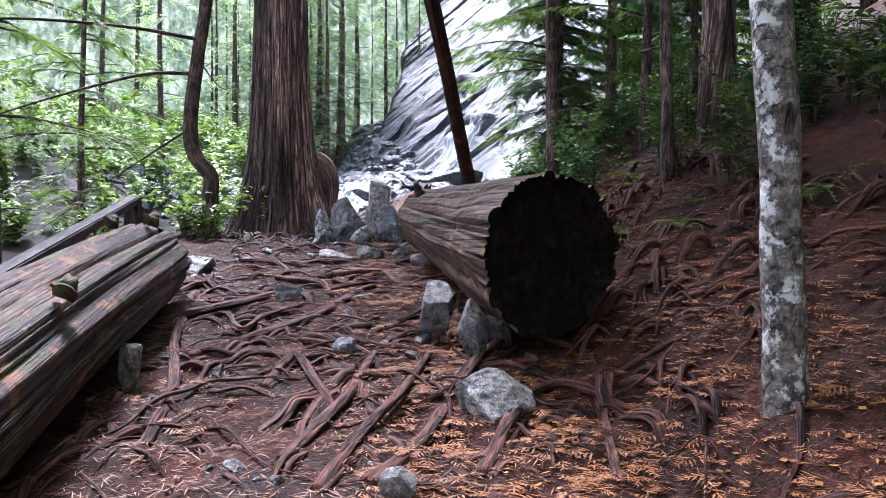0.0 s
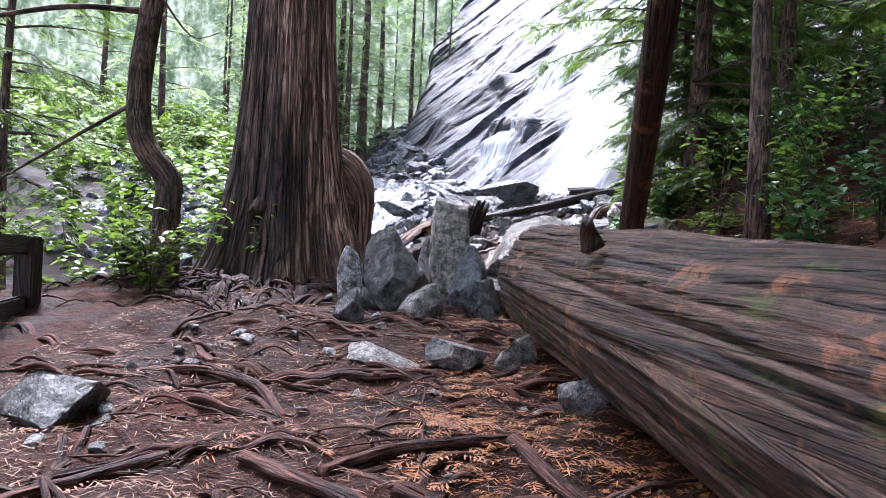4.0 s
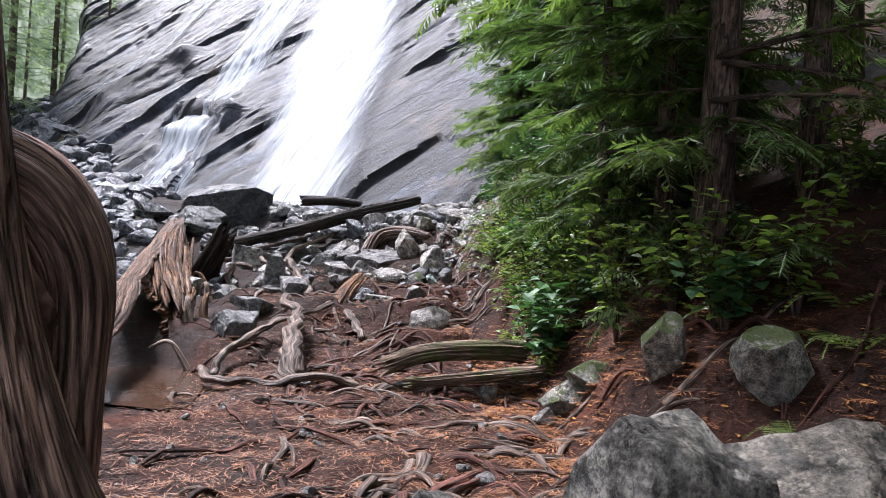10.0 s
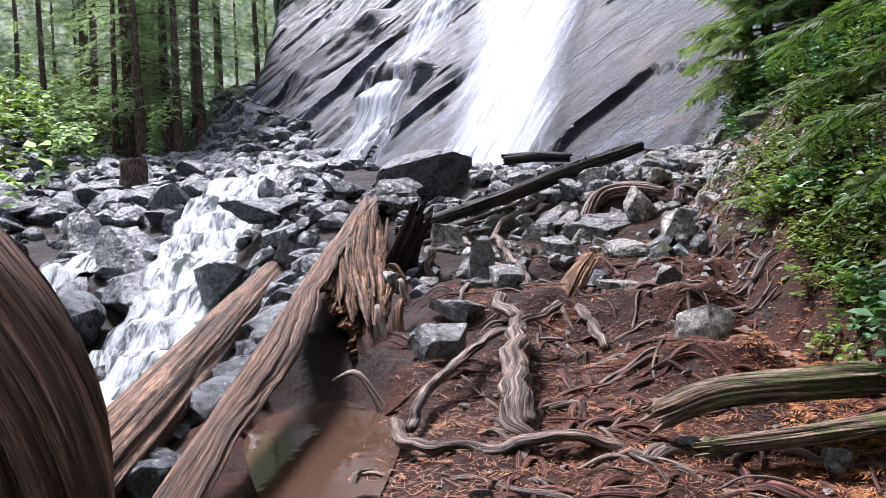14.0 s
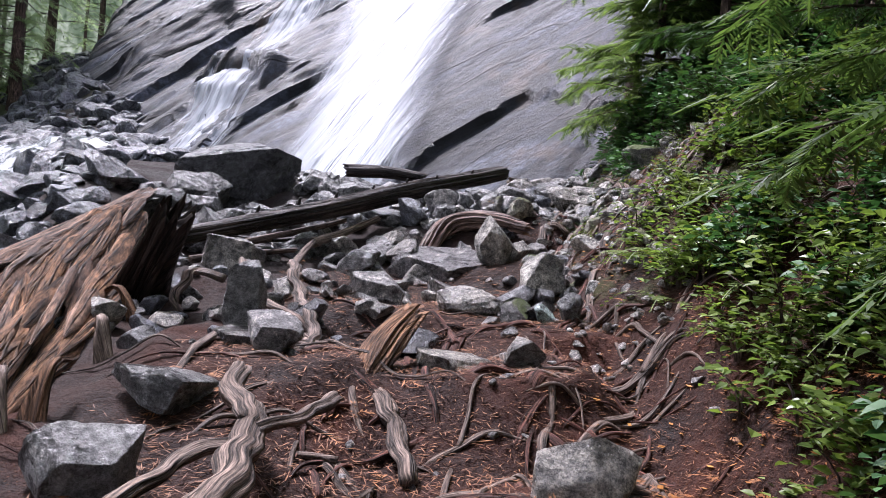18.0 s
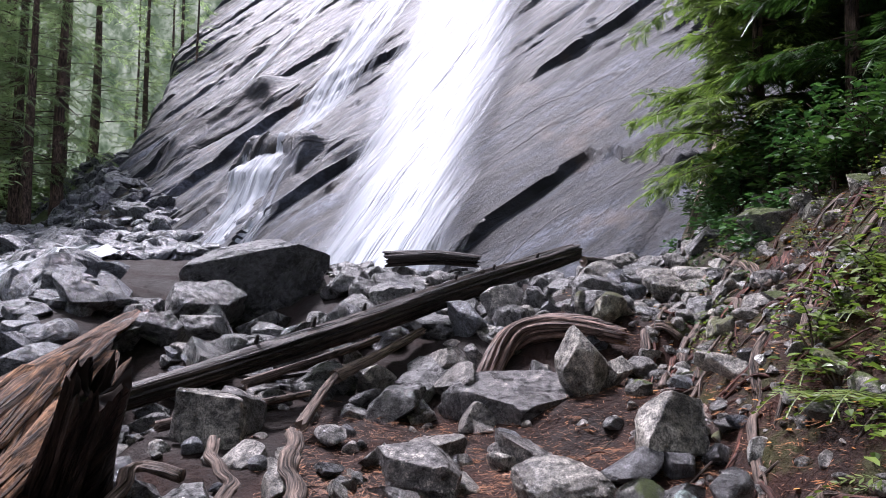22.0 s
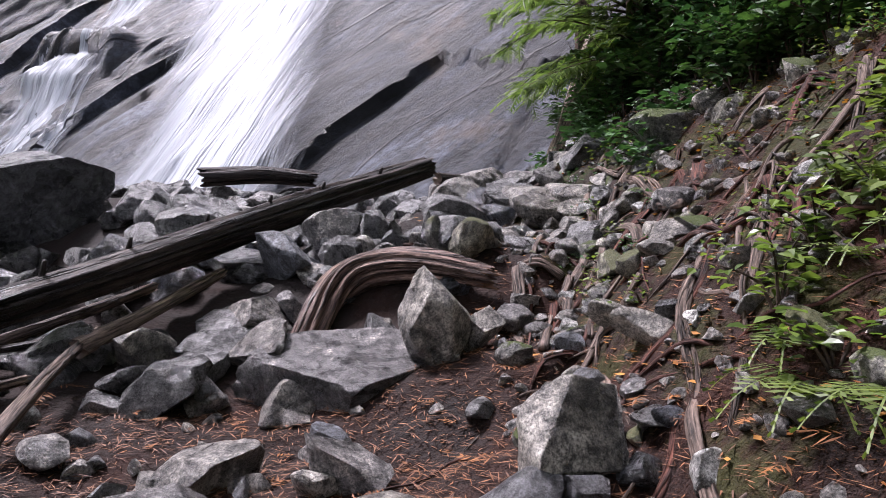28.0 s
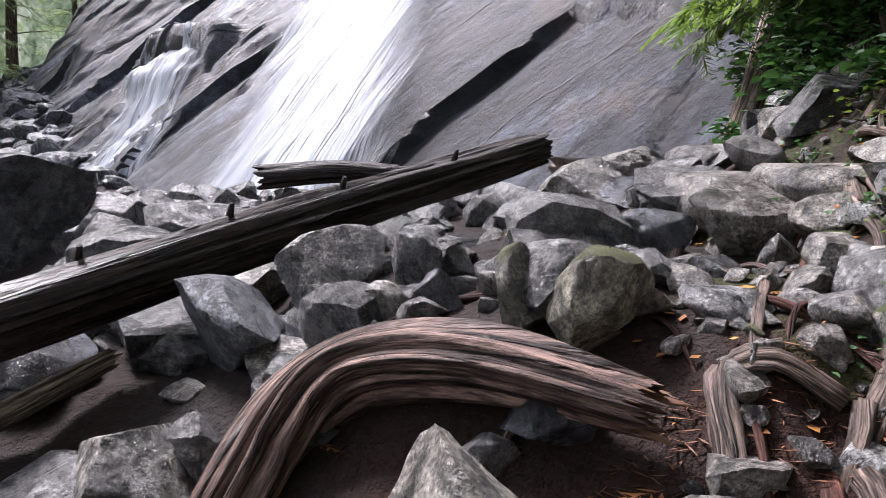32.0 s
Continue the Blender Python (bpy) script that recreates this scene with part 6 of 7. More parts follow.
        for a in range(rows):
            for c in (0, cols):
                b0 = a * (cols + 1) + c
                sf.append((b0, b0 + cols + 1, b0 + cols + 1 + per, b0 + per))
        for c in range(cols):
            for a in (0, rows):
                b0 = a * (cols + 1) + c
                sf.append((b0, b0 + 1, b0 + 1 + per, b0 + per))
        put("side_slab", sv, sf, ROT_WOOD, thing, "rotten inner wood", uvs=su, at=sv[0])
    # long torn splinters that fan out from the broken end
    def flank(y, kb, out):
        x = lerp(y, [(13, -2.17), (18, -1.33), (22, -0.66)])
        z = lerp(y, [(13, 1.71), (18, 2.5), (22, 3.12)]) - 0.04
        zf = ground(x + 0.35, y) - 0.03
        return Vector((x + 0.03 + 0.3 * kb + 0.1 * math.sin(kb * 2.6) + out, y, z + (zf - z) * kb + 0.35 * out))
    for i in range(95):
        y1 = 18.2 + 3.4 * q.random()
        kb1, span = q.random() ** 1.3 * (0.35 if y1 > 20.2 else 0.85), q.uniform(0.9, 2.4)
        kb0 = min(1.03, kb1 + span * q.uniform(0.02, 0.26) + (0.25 if q.random() < 0.15 else 0.0))
        y0, out = max(17.0, y1 - span), q.uniform(-0.03, 0.1)
        wide, thick, rows, around = q.choice((0.02, 0.035, 0.055, 0.085)), q.uniform(0.01, 0.022), 12, 12
        sv, sf, su = [], [], []
        top, foot = flank(y1, kb1, out), flank(y0, kb0, out + 0.02)
        for a in range(rows + 1):
            k = a / rows
            p = top.lerp(foot, k) + Vector((0, 0, 0.01 * noise.noise(Vector((k * 4, i * 1.7, 0)))))
            d = (foot - top).normalized()
            normal = Vector((0.8, -0.2, 0.45)).normalized()
            side = d.cross(normal).normalized()
            taper = min(1.0, 0.25 + 5 * k, 0.2 + 3.2 * (1 - k))
            for c in range(around):
                ang = 2 * math.pi * c / around
                g = 1 + 0.3 * noise.noise(Vector((math.cos(ang) * 2.5, math.sin(ang) * 2.5 + i, k * 3.0)))
                ca, sa = math.cos(ang), math.sin(ang)
                sv.append((p + side * (math.copysign(abs(ca) ** 0.6, ca) * wide * taper * g) + normal * (math.copysign(abs(sa) ** 0.6, sa) * thick * taper * g))[:])
                su.append((c * 0.012 + i * 0.37, k * span))
        for a in range(rows):
            for c in range(around):
                b0, b1 = a * around + c, a * around + (c + 1) % around
                sf.append((b0, b1, b1 + around, b0 + around))
        sf += [tuple(range(around))[::-1], tuple(range(rows * around, (rows + 1) * around))]
        put("splinter", sv, sf, q.choice((ROT_WOOD, ROT_WOOD, PALE_LOG)), thing, uvs=su, at=sv[0]).data.set_sharp_from_angle(angle=radians(40))
    return tagged(thing, "long hollow rotten log, split open, orange wood inside", "log")


hollow_log()
log("broken_log_end", [(-0.62, 19.75, 2.1), (-0.52, 19.5, 2.45), (-0.42, 19.25, 2.74), (-0.36, 19.1, 2.92)], lambda k: 0.2 - 0.07 * k, DARK_WOOD, "dark jagged broken end of the rotten log", 60, 3, 0.4, DARK_WOOD, 0.35, 12, 0.8, 0.1, ridges=2.4, ridge_depth=0.25, tatter=0.18)
for n in range(5):
    y = rnd.uniform(16.2, 19.0)
    x = lerp(y, [(13, -2.17), (18, -1.33), (22, -0.66)]) + rnd.uniform(0.45, 0.85)
    z = rough_ground(x, y)
    lean = rnd.uniform(-0.35, 0.1)
    v, f, u = tube_data(smooth_path([(x, y, z - 0.05), (x + lean * 0.5, y + 0.1, z + 0.2), (x + lean, y + 0.2, z + rnd.uniform(0.12, 0.24))], 0.03), lambda q: 0.06 * (1 - 0.7 * q), 22, 0.7, n, 3, 0.6, 0.5, ridges=2.0, ridge_depth=0.3)
    tagged(put("wood_splinter", v, f, rnd.choice((ROT_WOOD, GREY_WOOD)), uvs=u, at=(x, y, z)), "splintered shard of rotten wood standing in the soil", "wood shard", "shards of the rotten log")
v, f, u = tube_data(smooth_path([(-1.4, 22.9, 2.3), (-1.38, 22.95, 2.7), (-1.41, 23.0, 3.06)], 0.05), lambda k: 0.05 - 0.02 * k, 8, 0.3, 3)
tagged(put("broken_pole", v, f, LOG_BARK, uvs=u, at=(-1.4, 22.9, 2.3)), "upright orange-brown splinter of broken wood", "wood shard")
log("mossy_log", [(0.2, 15.02, 1.84), (0.5, 14.98, 1.94), (0.9, 14.87, 1.98), (1.35, 14.95, 1.95)], lambda k: 0.085 + 0.04 * k, MOSS_WOOD, "split half-rotten log with green moss in its hollow", 60, 5, 0.3, MOSS_WOOD, 0.1, 6, 0.7, ridges=2.6, ridge_depth=0.2, tatter=0.14)
log("mossy_slab", [(0.3, 14.72, 1.76), (0.7, 14.64, 1.8), (1.3, 14.6, 1.85)], lambda k: 0.055 + 0.035 * k, MOSS_WOOD, "lower half of a split mossy log", 56, 5, 0.25, MOSS_WOOD, 0.1, 8, 0.6, ridges=2.6, ridge_depth=0.2, tatter=0.14)
log("bark_slab", [(0.98, 17.96, 2.44), (0.8, 17.78, 2.32), (0.58, 17.5, 2.12)], lambda k: 0.07 + 0.03 * math.sin(3 * k), ROT_WOOD, "crumbling orange-brown slab of rotten bark", 56, 6, 0.4, ROT_WOOD, 0.2, 9, 0.55, ridges=2.6, ridge_depth=0.2, tatter=0.14)
for n, (p, q, r) in enumerate((((0.3, 21.0, 2.7), (1.3, 21.4, 3.0), 0.04), ((0.9, 20.9, 2.75), (1.7, 21.6, 3.05), 0.05), ((0.6, 20.1, 2.55), (1.0, 21.2, 2.8), 0.035), ((-0.2, 20.2, 2.55), (0.7, 20.6, 2.68), 0.035), ((0.0, 21.3, 2.78), (0.9, 21.0, 2.8), 0.03), ((3.9, 23.2, 3.75), (4.9, 23.5, 3.7), 0.06))):
    m = tuple((a + b) / 2 + rnd.uniform(-0.06, 0.06) for a, b in zip(p, q))
    log("driftwood_branch", [p, m, q], lambda k, r=r: r * (1 - 0.45 * k), rnd.choice((GREY_WOOD, DARK_WOOD, ROOT_GREY)), "weathered driftwood branch caught between the stones", 20, 3, 0.3, GREY_WOOD, 0.25, n, category="branch", end_depth=0.01, tatter=0.06, ridges=1.6, ridge_depth=0.15)

# ---- trees and plants ----


def conifer(name, at, height, r, crown_from, reach, limbs, sprays, spray_len, twigs, width, seed, label, leaf=FIR_LEAF, bark=FIR_BARK, lean=(0, 0), top_share=0.12, arc=None, group="", near=False):
    rng = random.Random(seed)
    thing = holder(name, at)
    axis = [Vector((lean[0] * k * height, lean[1] * k * height, height * k - 0.2)) + Vector((0.03 * math.sin(9 * k + seed), 0.03 * math.cos(7 * k), 0)) for k in (i / 14 for i in range(15))]
    v, f, u = tube_data(axis, lambda k: max(0.015, r * (1 - 0.88 * k)) + r * 0.35 * math.exp(-k * height / 0.4), 14, 0.12, seed, 3, 0.06)
    put("trunk", v, f, bark, thing, uvs=u)
    lv, lf, wood = [], [], ([], [], [])
    for i in range(limbs):
        k = crown_from + (1 - crown_from) * ((i + rng.random()) / limbs)
        p = Vector((lean[0] * k * height, lean[1] * k * height, height * k))
        a = rng.uniform(0, 2 * math.pi) if arc is None else rng.uniform(*arc)
        fall = (1 - (k - crown_from) / (1 - crown_from)) * (1 - top_share) + top_share
        length = reach * fall * rng.uniform(0.65, 1.15)
        bough(lv, lf, wood, p, Vector((math.cos(a), math.sin(a), rng.uniform(-0.1, 0.35))).normalized(), length, rng, max(3, int(sprays * (0.4 + 0.6 * fall))), spray_len, twigs, width, base=Vector(at) if near else None)
        if near:
            put("limb", wood[0], wood[1], bark, thing, uvs=wood[2])
            wood = ([], [], [])
    if not near:
        tagged(put("limb", wood[0], wood[1], bark, thing, uvs=wood[2]), kind="stuff")
    put("crown", lv, lf, leaf, thing, smooth=False)
    return tagged(thing, label, "tree", group)


def near_tree(at, height, r, crown_from, reach, limbs, seed, label, leaf=CEDAR_LEAF, **more):
    return conifer("evergreen_tree", at, height, r, crown_from, reach, limbs, 44, 0.25, 9, 0.009, seed, label, leaf, near=True, **more)


def on_ground(x, y, sink=0.0):
    return (x, y, ground(x, y) - sink)


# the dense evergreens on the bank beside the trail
near_tree(on_ground(2.2, 14.3), 7.0, 0.08, 0.05, 2.0, 80, 21, "evergreen with drooping shade-toned sprays on the bank", leaf=SHADE_LEAF)
near_tree(on_ground(1.95, 13.5), 9.0, 0.13, 0.08, 2.3, 90, 11, "evergreen with drooping green sprays on the bank")
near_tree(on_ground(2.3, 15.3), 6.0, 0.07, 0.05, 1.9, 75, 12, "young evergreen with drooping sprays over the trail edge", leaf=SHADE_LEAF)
near_tree(on_ground(4.1, 17.3), 6.5, 0.08, 0.06, 1.8, 80, 13, "young dark evergreen above the leafy bank", leaf=FIR_LEAF)
near_tree(on_ground(6.4, 18.2), 8.0, 0.1, 0.16, 2.0, 44, 16, "dark evergreen standing above the bank", leaf=FIR_LEAF)
near_tree(on_ground(5.35, 22.1), 5.0, 0.07, 0.05, 1.35, 90, 14, "young bright green evergreen at the foot of the cliff")
near_tree(on_ground(6.6, 24.6), 9.0, 0.12, 0.3, 1.9, 60, 15, "green evergreen in front of the rock face")
near_tree(on_ground(6.3, 21.0), 7.0, 0.1, 0.04, 1.7, 90, 24, "dense dark evergreen behind the bank", leaf=FIR_LEAF)
near_tree(on_ground(5.8, 19.5), 8.0, 0.1, 0.06, 1.6, 90, 25, "dense dark evergreen above the leafy bank", leaf=FIR_LEAF)
near_tree(on_ground(7.6, 21.4), 9.0, 0.12, 0.08, 2.4, 70, 22, "dense evergreen on the slope beside the cliff", leaf=FIR_LEAF)
near_tree(on_ground(7.2, 19.4), 8.0, 0.12, 0.06, 2.3, 70, 23, "dense dark evergreen on the slope", leaf=FIR_LEAF)
near_tree(on_ground(5.9, 22.9), 6.0, 0.08, 0.03, 1.5, 90, 26, "dense young evergreen over the bank beside the cliff")
near_tree(on_ground(5.2, 20.7), 5.5, 0.07, 0.1, 1.25, 80, 27, "dark evergreen leaning out over the root bank", leaf=FIR_LEAF)
near_tree(on_ground(6.9, 22.6), 7.0, 0.1, 0.02, 1.8, 90, 28, "dense dark evergreen in the corner of the cliff", leaf=FIR_LEAF)
near_tree(on_ground(2.9, 10.9), 8.0, 0.08, 0.16, 1.9, 40, 17, "slender evergreen on the slope")
near_tree(on_ground(3.6, 8.6), 7.0, 0.06, 0.2, 1.7, 34, 18, "slender evergreen on the slope")
near_tree(on_ground(-6.0, 10.2), 10.0, 0.1, 0.2, 3.0, 44, 19, "evergreen with long loose boughs above the valley")
near_tree(on_ground(-6.8, 14.5), 10.0, 0.1, 0.25, 2.6, 40, 20, "evergreen with loose boughs above the stream")

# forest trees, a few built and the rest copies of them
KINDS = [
    conifer("fir_tree", (-16, 22, ground(-16, 22)), 24, 0.2, 0.02, 3.2, 80, 8, 0.7, 7, 0.02, 31, "tall forest fir with needles paled for mist", leaf=HAZE_LEAF, group="forest trees"),
    conifer("fir_tree", (-19, 31, ground(-19, 31)), 28, 0.22, 0.05, 3.0, 76, 8, 0.7, 7, 0.02, 32, "tall forest fir with needles paled for mist", leaf=HAZE_LEAF, group="forest trees"),
    conifer("fir_tree", (-14, 38, ground(-14, 38)), 20, 0.16, 0.02, 2.8, 76, 8, 0.65, 7, 0.02, 33, "tall forest fir with needles paled for mist", leaf=HAZE_LEAF, group="forest trees"),
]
spots = []
for n in range(20):
    y = rnd.uniform(12, 62)
    spots.append((lerp(y, EDGE_L) - rnd.uniform(14, 46), y))
for n in range(10):
    spots.append((rnd.uniform(-18, -6), rnd.uniform(44, 64)))
for n in range(34):
    spots.append((rnd.uniform(5.5, 24), rnd.uniform(-12, 19)))
# mostly unseen trees beside and behind the start, added for canopy shade
for n in range(16):
    spots.append((rnd.uniform(-18, 16), rnd.uniform(-26, -7)))
for n in range(16):
    spots.append((rnd.uniform(4.5, 10), rnd.uniform(-7, 9)))
for n in range(7):
    spots.append((rnd.uniform(-4, 4), rnd.uniform(-9, -3.5)))
for x, y in spots:
    copy_thing(rnd.choice(KINDS), pose(x, y, ground(x, y) - 0.2, rnd.uniform(-2, 2), rnd.uniform(-2, 2), rnd.uniform(0, 360)) @ Matrix.Scale(rnd.uniform(0.8, 1.2), 4))
EDGE_TREE = conifer("fir_tree", (-6.1, 46.5, ground(-6.1, 46.5) - 0.2), 15, 0.24, 0.14, 2.6, 60, 8, 0.7, 7, 0.02, 34, "fir with a bare lower trunk at the edge of the rubble", leaf=HAZE_LEAF, group="forest trees")
for x, y, k in ((-6.9, 45.6, 0.9), (-7.5, 46.6, 1.05), (-8.3, 44.8, 0.95), (-6.6, 49.5, 1.1), (-9.2, 47.0, 1.1), (-5.9, 52.5, 1.0)):
    copy_thing(EDGE_TREE, pose(x, y, ground(x, y) - 0.2, 0, 0, x * 97) @ Matrix.Scale(k, 4))
# trees on the hill behind the rock face
for n in range(30):
    p = BASE + ALONG * (cliff_edge(12) + 3 + rnd.uniform(-4, 22)) + Vector((0.82, 0.57, 0)) * rnd.uniform(-2, 26)
    e = (p - BASE).dot(ALONG) - cliff_edge(8) - 1.5
    if e > 0:
        copy_thing(KINDS[n % 3], pose(p.x, p.y, ground(p.x, p.y) - 0.3, 0, 0, rnd.uniform(0, 360)) @ Matrix.Scale(rnd.uniform(0.5, 0.9), 4))


def trunk_only(name, points, r0, r1, bark, label, sides=20, seed=0, category="tree"):
    sides *= 2 if r0 > 0.05 else 1
    path = smooth_path(points, 0.08)
    v, f, u = tube_data(path, lambda k: r0 + (r1 - r0) * k + r0 * 0.3 * math.exp(-k * 25), sides, 0.1, seed, 3, 0.06, ridges=2.6 if bark not in (BIRCH,) else 0, ridge_depth=0.09)
    thing = holder(name, points[0])
    put("trunk" if category != "branch" else "limb", v, f, bark, thing, uvs=u, at=points[0])
    return tagged(thing, label, category)


trunk_only("alder_trunk", [(1.44, 3.2, 0.4), (1.42, 3.2, 1.2), (1.4, 3.2, 1.9), (1.36, 3.2, 2.6), (1.3, 3.25, 5.5)], 0.088, 0.07, BIRCH, "slim alder trunk with mottled grey and white bark", 28)
alder = bpy.data.objects["alder_trunk"]
alder.name = "alder_tree"
for x, z, h in ((1.405, 1.93, 0.13), (1.42, 1.36, 0.05), (1.44, 0.98, 0.04)):
    sv = [(x + 0.028 * h / 0.13 * math.cos(a) * (1 + 0.2 * math.sin(3 * a)), 3.2 - 0.098 + 0.006 * abs(math.cos(a)), z + h / 2 * math.sin(a)) for a in (i * math.pi / 12 for i in range(24))] + [(x, 3.2 - 0.1, z)]
    put("bark_scar", sv, [(i, (i + 1) % 24, 24) for i in range(24)], FIR_BARK, alder, "dark sunken scar in the bark", uvs=[(v[0], v[2]) for v in sv], at=(x, 3.1, z))
trunk_only("curved_tree", [(-3.46, 11.4, 1.4), (-3.46, 11.4, 2.1), (-3.44, 11.38, 2.48), (-3.58, 11.36, 2.66), (-3.72, 11.35, 2.95), (-3.72, 11.35, 3.5), (-3.62, 11.35, 4.3), (-3.5, 11.35, 5.2), (-3.45, 11.3, 7.5)], 0.125, 0.07, FIR_BARK, "small dark tree whose trunk bends like a knee", 22, 4)
# crowns beside the log widened for shade; last two trees unseen, added for shade
for x, y, r, h, low, words in ((3.15, 8.75, 0.19, 22, 0.3, "reddish-brown conifer on the slope, its lower trunk bare"), (5.6, 12.2, 0.34, 25, 0.3, "thick reddish-brown conifer on the slope, its lower trunk bare"), (3.0, 13.6, 0.1, 14, 0.35, "slim dark conifer on the slope"), (3.5, 10.6, 0.06, 9, 0.45, "slim dark sapling on the slope"), (2.1, 7.2, 0.06, 14, 0.32, "slim dark conifer beside the fallen log"), (1.5, 10.5, 0.085, 15, 0.34, "slim dark conifer beside the fallen log"), (4.6, 5.2, 0.22, 22, 0.2, "unseen tall conifer on the slope, added for shade, its lower trunk bare"), (4.2, 2.0, 0.2, 20, 0.2, "unseen tall conifer on the slope, added for shade, its lower trunk bare")):
    conifer("fir_tree", on_ground(x, y, 0.1), h, r, low, 3.0 if h > 15 else 3.0 if h > 12 else 1.5, int(h * 3.4), 14, 0.55, 8, 0.02, int(x * 10), words, CEDAR_LEAF, CEDAR_BARK if r > 0.15 else FIR_BARK)
trunk_only("dead_snag", [(5.68, 24.0, 3.5), (5.72, 23.96, 4.0), (5.85, 23.93, 4.4), (6.0, 23.9, 4.9), (6.15, 23.85, 5.4)], 0.13, 0.08, GREY_WOOD, "bleached dead trunk leaning at the foot of the cliff", 20, 9)
trunk_only("old_stump", [(-5.64, 30.97, 3.2), (-5.63, 30.97, 3.8), (-5.61, 30.97, 4.5)], 0.4, 0.3, FIR_BARK, "old broken stump on the far bank", 24, 10, "stump")
trunk_only("red_stump", [(5.2, 19.2, 3.9), (5.22, 19.2, 4.3), (5.25, 19.22, 4.75)], 0.2, 0.12, ROT_WOOD, "rotten red-brown stump among the bushes", 20, 11, "stump")


# bare limbs of the knee tree
for pts, r in (([(-3.72, 11.35, 4.0), (-4.3, 11.0, 3.9), (-5.2, 10.6, 3.55), (-6.2, 10.2, 3.1)], 0.03), ([(-3.72, 11.35, 3.2), (-4.1, 11.2, 2.9), (-4.6, 11.0, 2.5), (-5.0, 10.9, 2.2)], 0.022), ([(-3.62, 11.35, 4.2), (-3.35, 11.3, 3.85), (-3.2, 11.28, 3.75), (-3.0, 11.25, 3.8)], 0.014), ([(-3.6, 11.35, 4.5), (-4.4, 10.3, 4.4), (-5.4, 9.0, 4.1), (-6.4, 8.0, 3.6)], 0.03)):
    trunk_only("dead_limb", pts, r, r * 0.3, FIR_BARK, "thin bare limb reaching out over the valley", 8, 3, "branch")


def bush(name, at, count, reach, height, leaf_len, leaf_w, leaf, seed, label, stems=7, group="", far=False):
    """Broad pointed leaves on arching stems."""
    rng = random.Random(seed)
    thing = holder(name, at)
    lv, lf, twigs = [], [], ([], [], [])
    tips = []
    for i in range(stems):
        a, k = rng.uniform(0, 2 * math.pi), rng.uniform(0.4, 1.0)
        end = Vector((math.cos(a) * reach * k, math.sin(a) * reach * k, height * rng.uniform(0.5, 1.0)))
        pts = smooth_path([(0, 0, -0.05), (end.x * 0.3, end.y * 0.3, end.z * 0.65), end[:]], 0.08)
        wv, wf, wu = tube_data(pts, lambda q: 0.008 * (1 - 0.7 * q), 5, 0.1, i)
        if far:
            base = len(twigs[0])
            twigs[0].extend(wv)
            twigs[1].extend(tuple(base + q for q in f) for f in wf)
            twigs[2].extend(wu)
        else:
            put("stem", wv, wf, FIR_BARK, thing, uvs=wu)
        tips += pts[2:]
    if far:
        put("stem", twigs[0], twigs[1], FIR_BARK, thing, uvs=twigs[2])
    for i in range(count):
        p = rng.choice(tips) + Vector((rng.gauss(0, 0.05), rng.gauss(0, 0.05), rng.gauss(0, 0.04)))
        a = rng.uniform(0, 2 * math.pi)
        d = Vector((math.cos(a), math.sin(a), rng.uniform(-0.5, 0.35))).normalized()
        w = d.cross(Vector((rng.gauss(0, 0.3), rng.gauss(0, 0.3), 1))).normalized()
        n = w.cross(d)
        s = leaf_len * rng.uniform(0.6, 1.25)
        ww = leaf_w * s / leaf_len
        b = len(lv)
        lv += [p[:], (p + d * s * 0.35 + w * ww + n * 0.1 * s)[:], (p + d * s * 0.75 + w * ww * 0.6 + n * 0.06 * s)[:], (p + d * s - n * 0.06 * s)[:], (p + d * s * 0.75 - w * ww * 0.6 + n * 0.06 * s)[:], (p + d * s * 0.35 - w * ww + n * 0.1 * s)[:], (p + d * s * 0.5)[:]]
        lf += [(b, b + 1, b + 6), (b + 1, b + 2, b + 6), (b + 2, b + 3, b + 6), (b + 3, b + 4, b + 6), (b + 4, b + 5, b + 6), (b + 5, b, b + 6)]
    tagged(put("foliage", lv, lf, leaf, thing, smooth=False), kind="stuff")
    return tagged(thing, label, "bush", group)


def fern(at, fronds, length, seed, label="bright green fern arching out of the bank"):
    rng = random.Random(seed)
    thing = holder("fern", at)
    for i in range(fronds):
        a = rng.uniform(0, 2 * math.pi)
        lv, lf = [], []
        out, up = Vector((math.cos(a), math.sin(a), 0)), Vector((0, 0, 1))
        side = out.cross(up)
        L = length * rng.uniform(0.7, 1.1)
        prev = None
        for j in range(15):
            k = j / 14
            p = out * (L * k * 0.85) + up * (L * (0.75 * k - 0.85 * k * k))
            q = out * (L * (k + 0.06) * 0.85) + up * (L * (0.75 * (k + 0.06) - 0.85 * (k + 0.06) ** 2))
            w = 0.26 * L * math.sin(min(1, k * 1.15 + 0.12) * math.pi) ** 0.8 + 0.004
            for sg in (-1, 1):
                b = len(lv)
                e = p + side * (sg * w) + out * (0.06 * L) - up * (0.1 * w)
                lv += [p[:], (p * 0.5 + e * 0.5 + (q - p) * 0.35)[:], e[:], (p * 0.5 + e * 0.5 - (q - p) * 0.3)[:]]
                lf.append((b, b + 1, b + 2, b + 3))
            if prev is not None:
                b = len(lv)
                lv += [(prev - side * 0.003)[:], (prev + side * 0.003)[:], (p + side * 0.003)[:], (p - side * 0.003)[:]]
                lf.append((b, b + 1, b + 2, b + 3))
            prev = p
        put("frond", lv, lf, FERN_LEAF, thing, smooth=False)
    return tagged(thing, label, "fern", "ferns on the bank")


